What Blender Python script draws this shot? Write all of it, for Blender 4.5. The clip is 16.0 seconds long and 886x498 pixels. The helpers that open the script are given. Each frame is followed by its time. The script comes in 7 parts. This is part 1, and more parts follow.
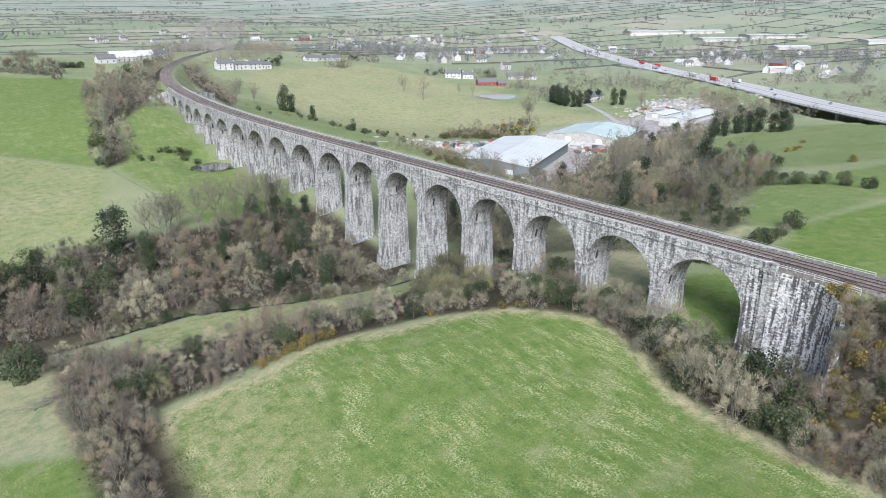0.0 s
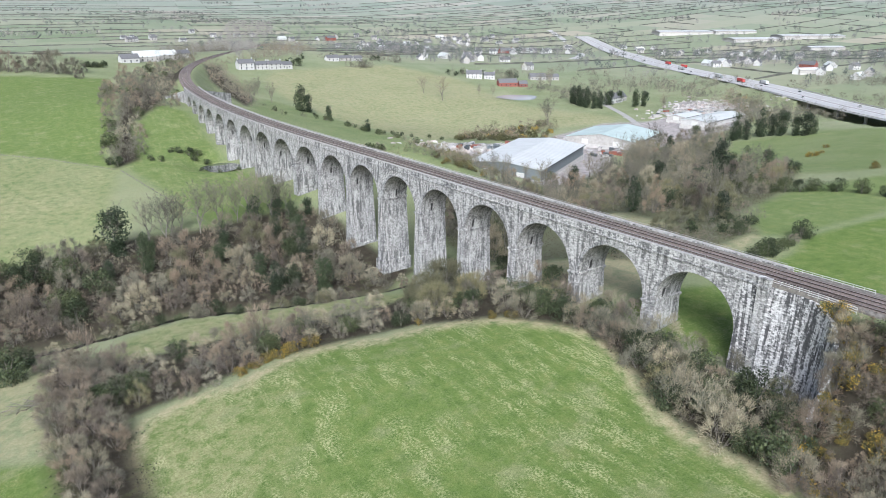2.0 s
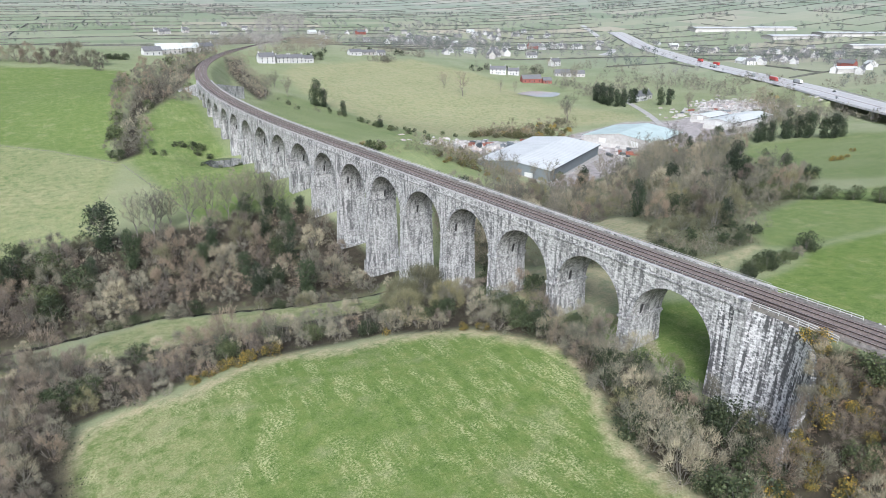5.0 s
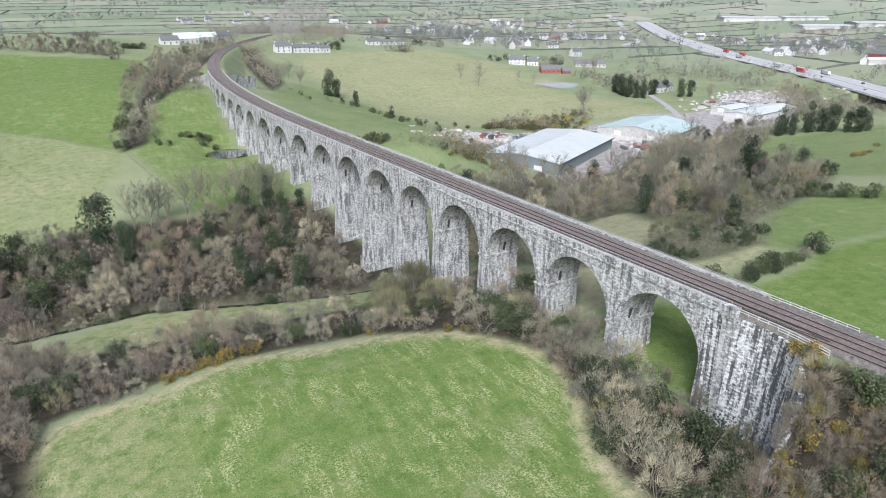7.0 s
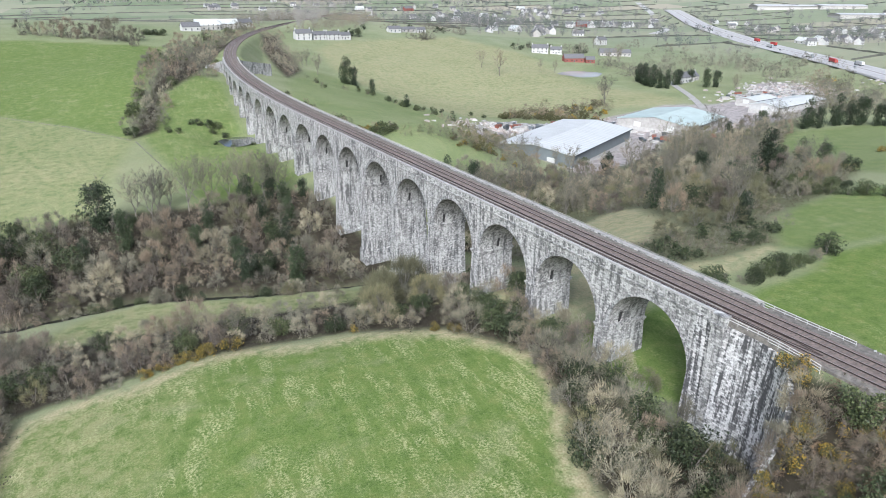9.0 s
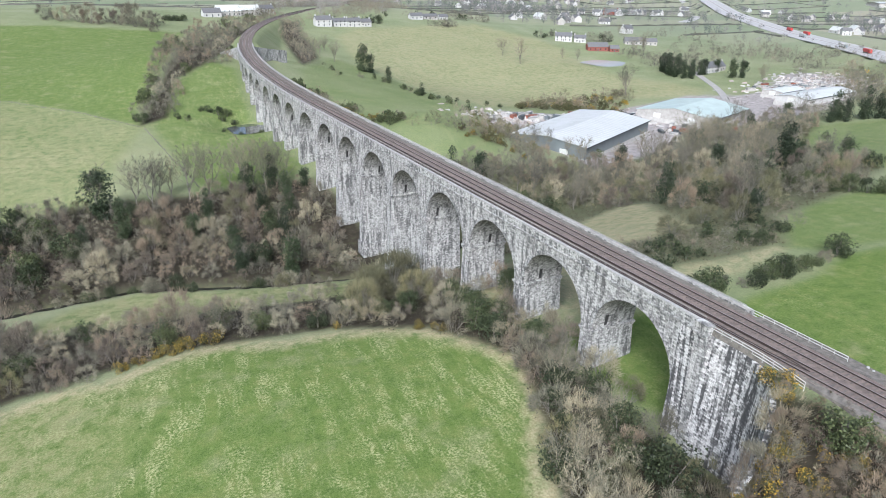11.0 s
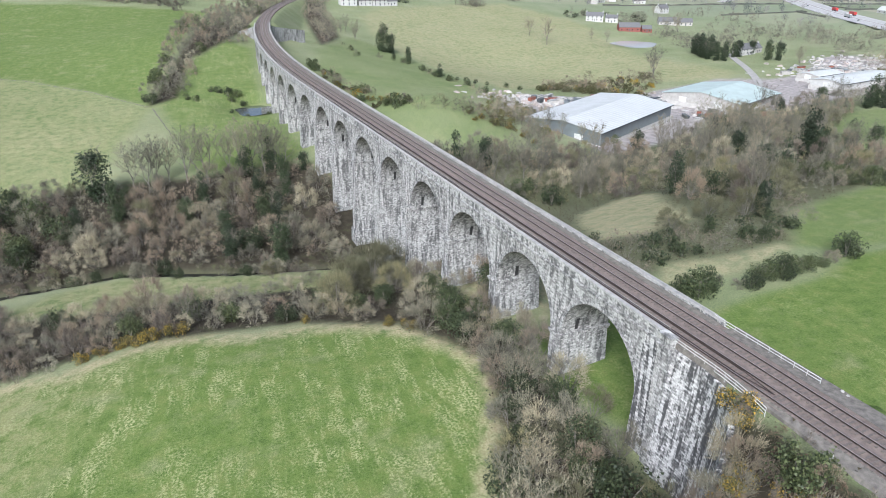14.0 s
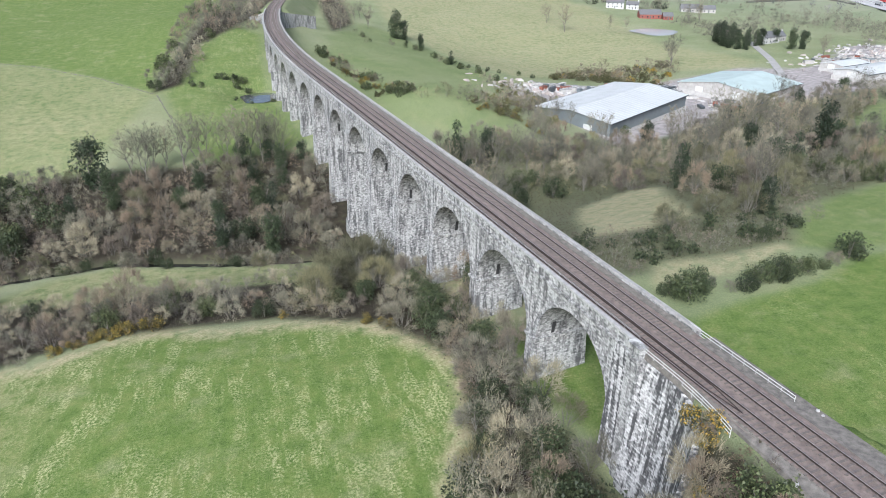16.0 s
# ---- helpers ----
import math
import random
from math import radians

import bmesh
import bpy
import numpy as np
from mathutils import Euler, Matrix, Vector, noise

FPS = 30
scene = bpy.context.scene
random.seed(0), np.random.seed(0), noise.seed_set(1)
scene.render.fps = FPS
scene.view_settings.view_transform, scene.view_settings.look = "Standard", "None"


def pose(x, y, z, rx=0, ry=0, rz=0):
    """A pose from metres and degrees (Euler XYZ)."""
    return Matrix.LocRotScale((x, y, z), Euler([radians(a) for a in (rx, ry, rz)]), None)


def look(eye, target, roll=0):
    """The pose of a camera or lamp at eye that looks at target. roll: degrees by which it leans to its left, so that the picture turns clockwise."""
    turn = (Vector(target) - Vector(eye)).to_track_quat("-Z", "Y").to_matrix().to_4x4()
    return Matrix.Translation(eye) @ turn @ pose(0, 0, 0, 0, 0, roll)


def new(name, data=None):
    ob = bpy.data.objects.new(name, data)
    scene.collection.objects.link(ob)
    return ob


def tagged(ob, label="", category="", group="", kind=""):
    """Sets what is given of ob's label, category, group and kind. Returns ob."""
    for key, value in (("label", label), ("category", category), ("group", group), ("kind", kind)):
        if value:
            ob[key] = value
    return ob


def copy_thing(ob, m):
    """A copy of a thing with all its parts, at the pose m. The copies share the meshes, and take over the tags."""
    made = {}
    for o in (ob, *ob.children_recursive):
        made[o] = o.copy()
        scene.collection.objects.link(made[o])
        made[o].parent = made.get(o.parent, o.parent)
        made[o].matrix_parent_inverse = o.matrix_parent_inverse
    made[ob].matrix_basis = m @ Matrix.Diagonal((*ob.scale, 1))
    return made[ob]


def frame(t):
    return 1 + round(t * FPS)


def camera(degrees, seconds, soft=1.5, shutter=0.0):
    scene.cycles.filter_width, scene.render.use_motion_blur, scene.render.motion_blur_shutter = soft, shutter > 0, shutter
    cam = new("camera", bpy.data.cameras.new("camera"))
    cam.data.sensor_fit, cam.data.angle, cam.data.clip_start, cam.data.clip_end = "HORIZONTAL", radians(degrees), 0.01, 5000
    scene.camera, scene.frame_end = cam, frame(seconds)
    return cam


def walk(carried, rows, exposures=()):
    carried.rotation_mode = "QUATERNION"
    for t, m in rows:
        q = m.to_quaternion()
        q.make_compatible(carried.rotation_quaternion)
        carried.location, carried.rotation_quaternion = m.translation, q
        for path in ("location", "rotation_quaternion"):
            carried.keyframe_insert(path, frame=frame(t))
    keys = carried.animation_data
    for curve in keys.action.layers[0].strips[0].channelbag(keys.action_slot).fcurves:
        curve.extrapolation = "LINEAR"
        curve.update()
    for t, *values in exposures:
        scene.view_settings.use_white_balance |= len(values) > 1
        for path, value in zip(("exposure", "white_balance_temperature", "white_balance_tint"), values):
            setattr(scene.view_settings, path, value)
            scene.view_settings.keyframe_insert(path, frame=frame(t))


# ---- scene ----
cam = camera(64.8, 16.0, soft=0.8)
PATH = [
    (0, (3.394, -1.152, 59.192), (4.449, 0.42, 58.546), -0.0),
    (0.5, (5.463, -1.645, 59.42), (6.498, -0.061, 58.772), -0.0),
    (1, (7.804, -1.999, 59.559), (8.823, -0.404, 58.911), -0.0),
    (1.5, (10.325, -2.236, 59.638), (11.329, -0.632, 58.991), 0.0),
    (2, (12.95, -2.376, 59.677), (13.94, -0.763, 59.03), 0.0),
    (2.5, (15.625, -2.436, 59.69), (16.602, -0.815, 59.044), 0.1),
    (3, (18.307, -2.428, 59.69), (19.271, -0.799, 59.043), 0.1),
    (3.5, (20.969, -2.363, 59.682), (21.92, -0.728, 59.033), 0.1),
    (4, (23.59, -2.252, 59.672), (24.528, -0.61, 59.02), 0.2),
    (6.5, (35.96, -1.208, 59.598), (36.822, 0.464, 58.918), 0.3),
    (7, (38.315, -0.929, 59.57), (39.16, 0.748, 58.883), 0.3),
    (7.5, (40.649, -0.633, 59.534), (41.476, 1.05, 58.839), 0.4),
    (8, (42.969, -0.32, 59.49), (43.779, 1.368, 58.787), 0.4),
    (8.5, (45.283, 0.008, 59.437), (46.074, 1.701, 58.726), 0.4),
    (9, (47.595, 0.349, 59.375), (48.368, 2.048, 58.657), 0.4),
    (11.5, (59.149, 2.235, 59.019), (59.832, 3.955, 58.261), 0.5),
    (12, (61.436, 2.644, 58.957), (62.102, 4.367, 58.191), 0.4),
    (12.5, (63.702, 3.063, 58.904), (64.351, 4.789, 58.131), 0.4),
    (13, (65.942, 3.492, 58.862), (66.574, 5.221, 58.079), 0.4),
    (13.5, (68.15, 3.934, 58.829), (68.767, 5.664, 58.038), 0.4),
    (14, (70.327, 4.389, 58.802), (70.927, 6.121, 58.002), 0.4),
    (14.5, (72.476, 4.86, 58.776), (73.06, 6.593, 57.967), 0.4),
    (15, (74.604, 5.351, 58.74), (75.173, 7.086, 57.922), 0.4),
    (15.5, (76.73, 5.868, 58.681), (77.283, 7.604, 57.855), 0.4),
    (16, (78.879, 6.417, 58.578), (79.416, 8.154, 57.745), 0.4),
]
walk(cam, [(t, look(eye, target, roll)) for t, eye, target, roll in PATH], [(0, 0.73, 5700, 10), (16, 0.73, 5700, 10)])

# ---- sky and light: a bright overcast afternoon ----
world = bpy.data.worlds.new("overcast")
scene.world = world
world.use_nodes = True
wn, wl = world.node_tree.nodes, world.node_tree.links
sky = wn.new("ShaderNodeTexSky")
sky.sky_type, sky.sun_disc = "NISHITA", False
sky.sun_elevation, sky.sun_rotation = radians(38), radians(215)
sky.air_density, sky.dust_density, sky.ozone_density = 1.0, 6.0, 1.0
# thick cloud takes most of the blue out of the skylight
grey = wn.new("ShaderNodeHueSaturation")
grey.inputs["Saturation"].default_value = 0.9
wl.new(sky.outputs[0], grey.inputs["Color"])
wl.new(grey.outputs[0], wn["Background"].inputs["Color"])
wn["Background"].inputs["Strength"].default_value = 0.096
sun_data = bpy.data.lights.new("sun", "SUN")
sun_data.energy, sun_data.angle, sun_data.color = 3.0, radians(32), (1.0, 0.98, 0.95)
sun = new("sun", sun_data)
sun.matrix_world = look((0, 0, 300), (0 + math.sin(radians(35)), math.cos(radians(35)), 300 - math.tan(radians(38))))


# ---- materials ----
def material(name):
    m = bpy.data.materials.new(name)
    m.use_nodes = True
    return m, m.node_tree.nodes, m.node_tree.links, m.node_tree.nodes["Principled BSDF"]


def noise_node(nodes, links, vector, scale, detail=4.0, rough=0.55, stretch=None):
    if stretch:
        mp = nodes.new("ShaderNodeMapping")
        mp.inputs["Scale"].default_value = stretch
        links.new(vector, mp.inputs["Vector"])
        vector = mp.outputs[0]
    n = nodes.new("ShaderNodeTexNoise")
    n.inputs["Scale"].default_value, n.inputs["Detail"].default_value, n.inputs["Roughness"].default_value = scale, detail, rough
    links.new(vector, n.inputs["Vector"])
    return n.outputs["Fac"]


def ramp(nodes, links, fac, stops):
    r = nodes.new("ShaderNodeValToRGB")
    while len(r.color_ramp.elements) < len(stops):
        r.color_ramp.elements.new(0.5)
    for e, (p, c) in zip(r.color_ramp.elements, stops):
        e.position, e.color = p, (*c, 1) if len(c) == 3 else c
    links.new(fac, r.inputs["Fac"])
    return r.outputs["Color"]


def mix(nodes, links, fac, a, b, kind="MIX"):
    m = nodes.new("ShaderNodeMix")
    m.data_type, m.blend_type = "RGBA", kind
    for socket, value in ((m.inputs[0], fac), (m.inputs[6], a), (m.inputs[7], b)):
        if isinstance(value, (int, float)):
            socket.default_value = value
        elif isinstance(value, tuple):
            socket.default_value = (*value, 1)
        else:
            links.new(value, socket)
    return m.outputs[2]


def bump(nodes, links, height, bsdf, strength=0.5, distance=0.05):
    b = nodes.new("ShaderNodeBump")
    b.inputs["Strength"].default_value, b.inputs["Distance"].default_value = strength, distance
    links.new(height, b.inputs["Height"])
    links.new(b.outputs[0], bsdf.inputs["Normal"])


def place(nodes):
    return nodes.new("ShaderNodeNewGeometry").outputs["Position"]


def plain(name, colour, rough=0.8, metal=0.0, vary=0.25, scale=1.5):
    """A painted, metal or earthy surface with blotches at two scales and a light grain."""
    m, n, l, b = material(name)
    p = place(n)
    f = noise_node(n, l, p, scale, 5)
    f2 = noise_node(n, l, p, scale * 9, 3)
    dark = tuple(c * (1 - vary) for c in colour)
    light = tuple(min(1.0, c * (1 + vary)) for c in colour)
    c = ramp(n, l, f, [(0.3, dark), (0.7, light)])
    c = mix(n, l, 0.25, c, ramp(n, l, f2, [(0.35, dark), (0.65, light)]))
    l.new(c, b.inputs["Base Color"])
    b.inputs["Roughness"].default_value, b.inputs["Metallic"].default_value = rough, metal
    bump(n, l, f2, b, 0.2, 0.02)
    return m


def foliage(name, a, b_, rough=0.75):
    """Leaves or twigs: each shoot differs a little, each plant a little more."""
    m, n, l, b = material(name)
    g = n.new("ShaderNodeNewGeometry")
    o = n.new("ShaderNodeObjectInfo")
    c = ramp(n, l, g.outputs["Random Per Island"], [(0.0, a), (1.0, b_)])
    v = ramp(n, l, o.outputs["Random"], [(0.0, (0.58, 0.59, 0.62)), (0.5, (0.95, 0.95, 0.95)), (1.0, (1.34, 1.27, 1.17))])
    l.new(mix(n, l, 1.0, c, v, "MULTIPLY"), b.inputs["Base Color"])
    b.inputs["Roughness"].default_value = rough
    b.inputs["Specular IOR Level"].default_value = 0.25
    return m


def stone_material(name, base, dark=1.0, wash=1.0, run_stretch=(1.15, 1.15, 0.17), single=0.11, white_c=(0.63, 0.63, 0.62)):
    """Coursed granite: pale lime on single stones, and black algae that runs down the face."""
    m, n, l, b = material(name)
    p = place(n)

    def calc(kind, a, c_):
        q = n.new("ShaderNodeMath")
        q.operation = kind
        for socket, value in ((q.inputs[0], a), (q.inputs[1], c_)):
            if isinstance(value, (int, float)):
                socket.default_value = value
            else:
                l.new(value, socket)
        return q.outputs[0]

    sep = n.new("ShaderNodeSeparateXYZ")
    l.new(p, sep.inputs[0])
    comb = n.new("ShaderNodeCombineXYZ")
    l.new(calc("ADD", sep.outputs["X"], sep.outputs["Y"]), comb.inputs["X"])
    l.new(sep.outputs["Z"], comb.inputs["Y"])
    br = n.new("ShaderNodeTexBrick")
    br.inputs["Scale"].default_value = 1.0
    br.inputs["Brick Width"].default_value, br.inputs["Row Height"].default_value = 0.5, 0.3
    br.inputs["Mortar Size"].default_value, br.inputs["Mortar Smooth"].default_value = 0.026, 0.3
    br.inputs["Color1"].default_value, br.inputs["Color2"].default_value = (0, 0, 0, 1), (1, 1, 1, 1)
    br.inputs["Mortar"].default_value = (0.4, 0.4, 0.4, 1)
    l.new(comb.outputs[0], br.inputs["Vector"])
    each = n.new("ShaderNodeRGBToBW")
    l.new(br.outputs["Color"], each.inputs[0])
    each = each.outputs[0]
    grain = noise_node(n, l, p, 4.5, 5, 0.65)
    tone = calc("ADD", calc("MULTIPLY", each, 0.55), calc("MULTIPLY", grain, 0.55))
    c = ramp(n, l, tone, [(0.15, tuple(v * 0.5 for v in base)), (0.5, base), (0.9, tuple(min(1, v * 1.6) for v in base))])
    run = noise_node(n, l, p, 1.0, 5, 0.62, run_stretch)
    run2 = noise_node(n, l, p, 1.0, 4, 0.6, tuple(v * 2.7 for v in run_stretch))
    # lime that has leached down from the joints, stone by stone
    white = calc("ADD", calc("MULTIPLY", each, single), calc("ADD", calc("MULTIPLY", run, -0.75), calc("ADD", calc("MULTIPLY", run2, -0.3), calc("MULTIPLY", grain, 0.4))))
    lime = ramp(n, l, calc("ADD", white, 0.72 + 0.05 * (wash - 1.0)), [(0.44, (0, 0, 0)), (0.68, (1, 1, 1))])
    c = mix(n, l, calc("MULTIPLY", lime, min(1.0, 0.6 * wash)), c, white_c)
    black = calc("ADD", calc("MULTIPLY", each, -0.07), calc("ADD", calc("MULTIPLY", run, 0.85), calc("ADD", calc("MULTIPLY", run2, 0.35), calc("MULTIPLY", grain, 0.3))))
    area = noise_node(n, l, p, 0.16, 3, 0.55)
    black = calc("ADD", black, calc("MULTIPLY", area, 0.35))
    alga = ramp(n, l, calc("ADD", black, -0.335 + 0.2 * (dark - 1.0)), [(0.545, (0, 0, 0)), (0.66, (1, 1, 1))])
    c = mix(n, l, calc("MULTIPLY", alga, min(1.0, 0.82 * dark)), c, (0.045, 0.046, 0.048))
    l.new(c, b.inputs["Base Color"])
    b.inputs["Roughness"].default_value = 0.92
    bump(n, l, calc("ADD", calc("MULTIPLY", br.outputs["Fac"], -0.9), grain), b, 0.7, 0.08)
    return m


STONE = stone_material("granite_masonry", (0.25, 0.25, 0.242), 0.86, 1.0, single=0.17, white_c=(0.66, 0.66, 0.645))
ABUTMENT_STONE = stone_material("stained_granite", (0.19, 0.19, 0.186), 1.07, 1.25, (1.15, 1.15, 0.065), 0.26, (0.70, 0.70, 0.69))
COPING = plain("pale_coping_stone", (0.34, 0.335, 0.325), 0.9, 0, 0.3, 1.2)
RING_STONE = stone_material("weathered_ring_stone", (0.26, 0.26, 0.255), 0.88, 1.0, (1.4, 1.4, 0.5))
DARK_SLOT = plain("near_black_stone", (0.03, 0.03, 0.03), 0.95)
BANK_SOIL = plain("rough_bank", (0.10, 0.088, 0.058), 0.95, 0, 0.5, 2.0)
BALLAST = plain("brown_ballast", (0.165, 0.132, 0.117), 0.95, 0, 0.4, 1.3)
SHOULDER = plain("grey_ballast", (0.15, 0.138, 0.122), 0.95, 0, 0.5, 1.4)
SLEEPER = plain("weathered_sleeper", (0.135, 0.115, 0.105), 0.9, 0, 0.3, 3)
# rail steel coloured darker to include the rails' shadow side
RAIL = plain("worn_shaded_rail_steel", (0.045, 0.033, 0.028), 0.7, 0.1, 0.25, 4)
RAIL_HEAD = plain("polished_rail_head", (0.36, 0.33, 0.32), 0.35, 0.5, 0.1, 4)
WHITE_PAINT = plain("white_painted_steel", (0.52, 0.53, 0.51), 0.5, 0, 0.15, 2)
GALVANISED = plain("dull_galvanised_steel", (0.38, 0.375, 0.35), 0.6, 0.2, 0.15, 2)
TWIG_GREY = foliage("grey_brown_twigs", (0.118, 0.111, 0.084), (0.265, 0.249, 0.184))
TWIG_RED = foliage("reddish_twigs", (0.122, 0.104, 0.082), (0.248, 0.208, 0.16))
TWIG_PALE = foliage("lichened_twigs", (0.18, 0.17, 0.126), (0.36, 0.34, 0.248))
TWIG_OLIVE = foliage("olive_twigs", (0.098, 0.098, 0.054), (0.205, 0.198, 0.118))
# bramble sprays with the shade between the trees put into their colour
SHADE_BRAMBLE = foliage("shade_dark_bramble", (0.02, 0.02, 0.014), (0.068, 0.06, 0.038))
# trees far off: base colours paled and greyed to stand for haze
HAZED_TWIG = foliage("hazed_winter_trees", (0.19, 0.188, 0.18), (0.265, 0.262, 0.252))
HAZED_GREEN = foliage("hazed_dark_trees", (0.10, 0.115, 0.10), (0.15, 0.168, 0.15))
BARK = plain("grey_bark", (0.15, 0.138, 0.118), 0.9, 0, 0.35, 6)
IVY = foliage("dark_ivy_leaves", (0.019, 0.031, 0.016), (0.060, 0.083, 0.042), 0.55)
HOLLY = foliage("evergreen_leaves", (0.023, 0.035, 0.016), (0.083, 0.103, 0.047), 0.55)
GORSE_GREEN = foliage("gorse_spines", (0.05, 0.056, 0.024), (0.135, 0.13, 0.055))
GORSE_YELLOW = foliage("gorse_flowers", (0.26, 0.175, 0.028), (0.42, 0.295, 0.05))
BRACKEN = foliage("dead_bracken", (0.10, 0.072, 0.047), (0.28, 0.208, 0.14))
WATER, wn2, wl2, wb = material("still_water")
wb.inputs["Specular IOR Level"].default_value = 1.0
wb.inputs["Base Color"].default_value, wb.inputs["Roughness"].default_value = (0.022, 0.024, 0.02, 1), 0.06
bump(wn2, wl2, noise_node(wn2, wl2, place(wn2), 2.0, 3), wb, 0.08, 0.02)
POND_WATER, wn3, wl3, wb3 = material("silty_pond_water")
wb3.inputs["Base Color"].default_value, wb3.inputs["Roughness"].default_value, wb3.inputs["Specular IOR Level"].default_value = (0.075, 0.08, 0.075, 1), 0.03, 1.0
wb3.inputs["IOR"].default_value = 2.4
bump(wn3, wl3, noise_node(wn3, wl3, place(wn3), 2.0, 3), wb3, 0.05, 0.02)


# far pond: the sky's reflection is put into a pale base colour
SKY_PALE_WATER, wn4, wl4, wb4 = material("sky_pale_pond_water")
wb4.inputs["Base Color"].default_value, wb4.inputs["Roughness"].default_value, wb4.inputs["Specular IOR Level"].default_value = (0.42, 0.435, 0.43, 1), 0.12, 0.6
bump(wn4, wl4, noise_node(wn4, wl4, place(wn4), 2.0, 3), wb4, 0.05, 0.02)


# ---- mesh building ----
class Build:
    """Collects vertices and faces of one mesh."""

    def __init__(self):
        self.v, self.f = [], []

    def add(self, verts, faces):
        k = len(self.v)
        self.v.extend(verts)
        self.f.extend(tuple(k + i for i in f) for f in faces)

    def quad(self, a, b, c, d):
        self.add((a, b, c, d), ((0, 1, 2, 3),))

    def hexa(self, p):
        """Eight corners: the lower four in a round, then the upper four above them."""
        self.add(p, ((3, 2, 1, 0), (4, 5, 6, 7), (0, 1, 5, 4), (1, 2, 6, 5), (2, 3, 7, 6), (3, 0, 4, 7)))

    def box(self, x0, y0, z0, x1, y1, z1):
        self.hexa([(x0, y0, z0), (x1, y0, z0), (x1, y1, z0), (x0, y1, z0), (x0, y0, z1), (x1, y0, z1), (x1, y1, z1), (x0, y1, z1)])

    def limb(self, a, b, ra, rb, sides=4):
        a, b = Vector(a), Vector(b)
        d = (b - a).normalized()
        u = d.orthogonal().normalized()
        w = d.cross(u)
        ring = [u * math.cos(2 * math.pi * i / sides) + w * math.sin(2 * math.pi * i / sides) for i in range(sides)]
        self.add([tuple(a + r * ra) for r in ring] + [tuple(b + r * rb) for r in ring],
                 [(i, (i + 1) % sides, sides + (i + 1) % sides, sides + i) for i in range(sides)] + [tuple(range(sides, 2 * sides))])

    def mesh(self, name, mat, smooth=False):
        me = bpy.data.meshes.new(name)
        me.from_pydata(self.v, [], self.f)
        me.materials.append(mat)
        if smooth:
            me.polygons.foreach_set("use_smooth", [True] * len(me.polygons))
        me.update()
        return me


def part(name, made, mat, parent, label="", kind="", smooth=False):
    """Links one mesh as a part under a thing or under a part."""
    ob = new(name, made.mesh(name, mat, smooth) if isinstance(made, Build) else made)
    ob.parent = parent
    return tagged(ob, label, kind=kind)


def thing(name, label, category, group="", kind="", at=None):
    ob = new(name)
    ob.empty_display_size = 0.3
    if at:
        ob.location = at
    return tagged(ob, label, category, group, kind)


# ---- the lie of the land ----
KNOLLS = {
    45: [(140, 180, -9.5), (230, 225, -6.2), (155, 270, 17.0), (155, 135, 1.3), (50, 195, -1.5), (50, 135, 3.0), (65, 240, 3.3), (185, 210, -9.3),
         (125, 300, -6.9), (35, 75, -4.2), (95, 180, -4.9), (110, 60, -3.6), (215, 300, -3.4)],
    80: [(45, 200, -17.2), (-80, 150, -21.4), (295, 450, -6.1), (-30, 300, -5.2), (70, 450, 8.2), (270, 150, 3.0), (270, 500, -3.5),
         (20, 375, -4.8), (220, 475, -5.0), (-80, 375, 5.6), (-5, 500, -3.3), (-30, 0, -4.4)],
    150: [(300, 300, -19.9), (300, 0, 4.9), (-150, 0, -15.0), (300, 800, 13.6), (450, 100, 9.5), (350, 550, -8.6)],
    260: [(-60, 750, 22.5), (580, 510, -14.2), (740, 270, -12.6), (-300, 270, -7.8), (900, 670, -6.3)],
}
PONDS = [(92, 322, 9.5, 11.0), (428, 538, 21, 23)]
ROAD = [(455, 60), (520, 215), (575, 310), (650, 420), (720, 540), (795, 690), (960, 960), (1212, 1300), (1700, 2000), (2300, 2900)]
RIVER = [(-160, 205), (-60, 190), (16, 188), (45, 193), (79, 181), (102, 176), (125, 180), (146, 194)]
FACE_X, FACE_Y, HEADING, STRAIGHT, RADIUS, LAST = 120.5, 65.0, -0.097, 180.0, 950.0, 0.5
DECK, WIDTH = 15.0, 9.0


def step(a, b, x):
    t = np.clip((np.asarray(x, float) - a) / (b - a), 0, 1)
    return t * t * (3 - 2 * t)


def line(s):
    """The viaduct's west face in plan: a straight, a long curve to the right, and a straight again. Gives x, y and the heading."""
    s = np.asarray(s, float)
    end = STRAIGHT + (LAST - HEADING) * RADIUS
    a, b, c = np.minimum(s, STRAIGHT), np.clip(s, STRAIGHT, end) - STRAIGHT, np.clip(s - end, 0, None)
    h = HEADING + b / RADIUS
    x = FACE_X + a * math.sin(HEADING) + RADIUS * (math.cos(HEADING) - np.cos(h)) + c * math.sin(LAST)
    y = FACE_Y + a * math.cos(HEADING) + RADIUS * (np.sin(h) - math.sin(HEADING)) + c * math.cos(LAST)
    return x, y, h


def along(s, off, z):
    """The point at the distance s along the face, off metres to the east of it."""
    x, y, h = line(s)
    return (float(x + off * np.cos(h)), float(y - off * np.sin(h)), z)


LINE_S = np.arange(-160.0, 1100.0, 4.0)
LINE_X, LINE_Y, LINE_H = line(LINE_S)


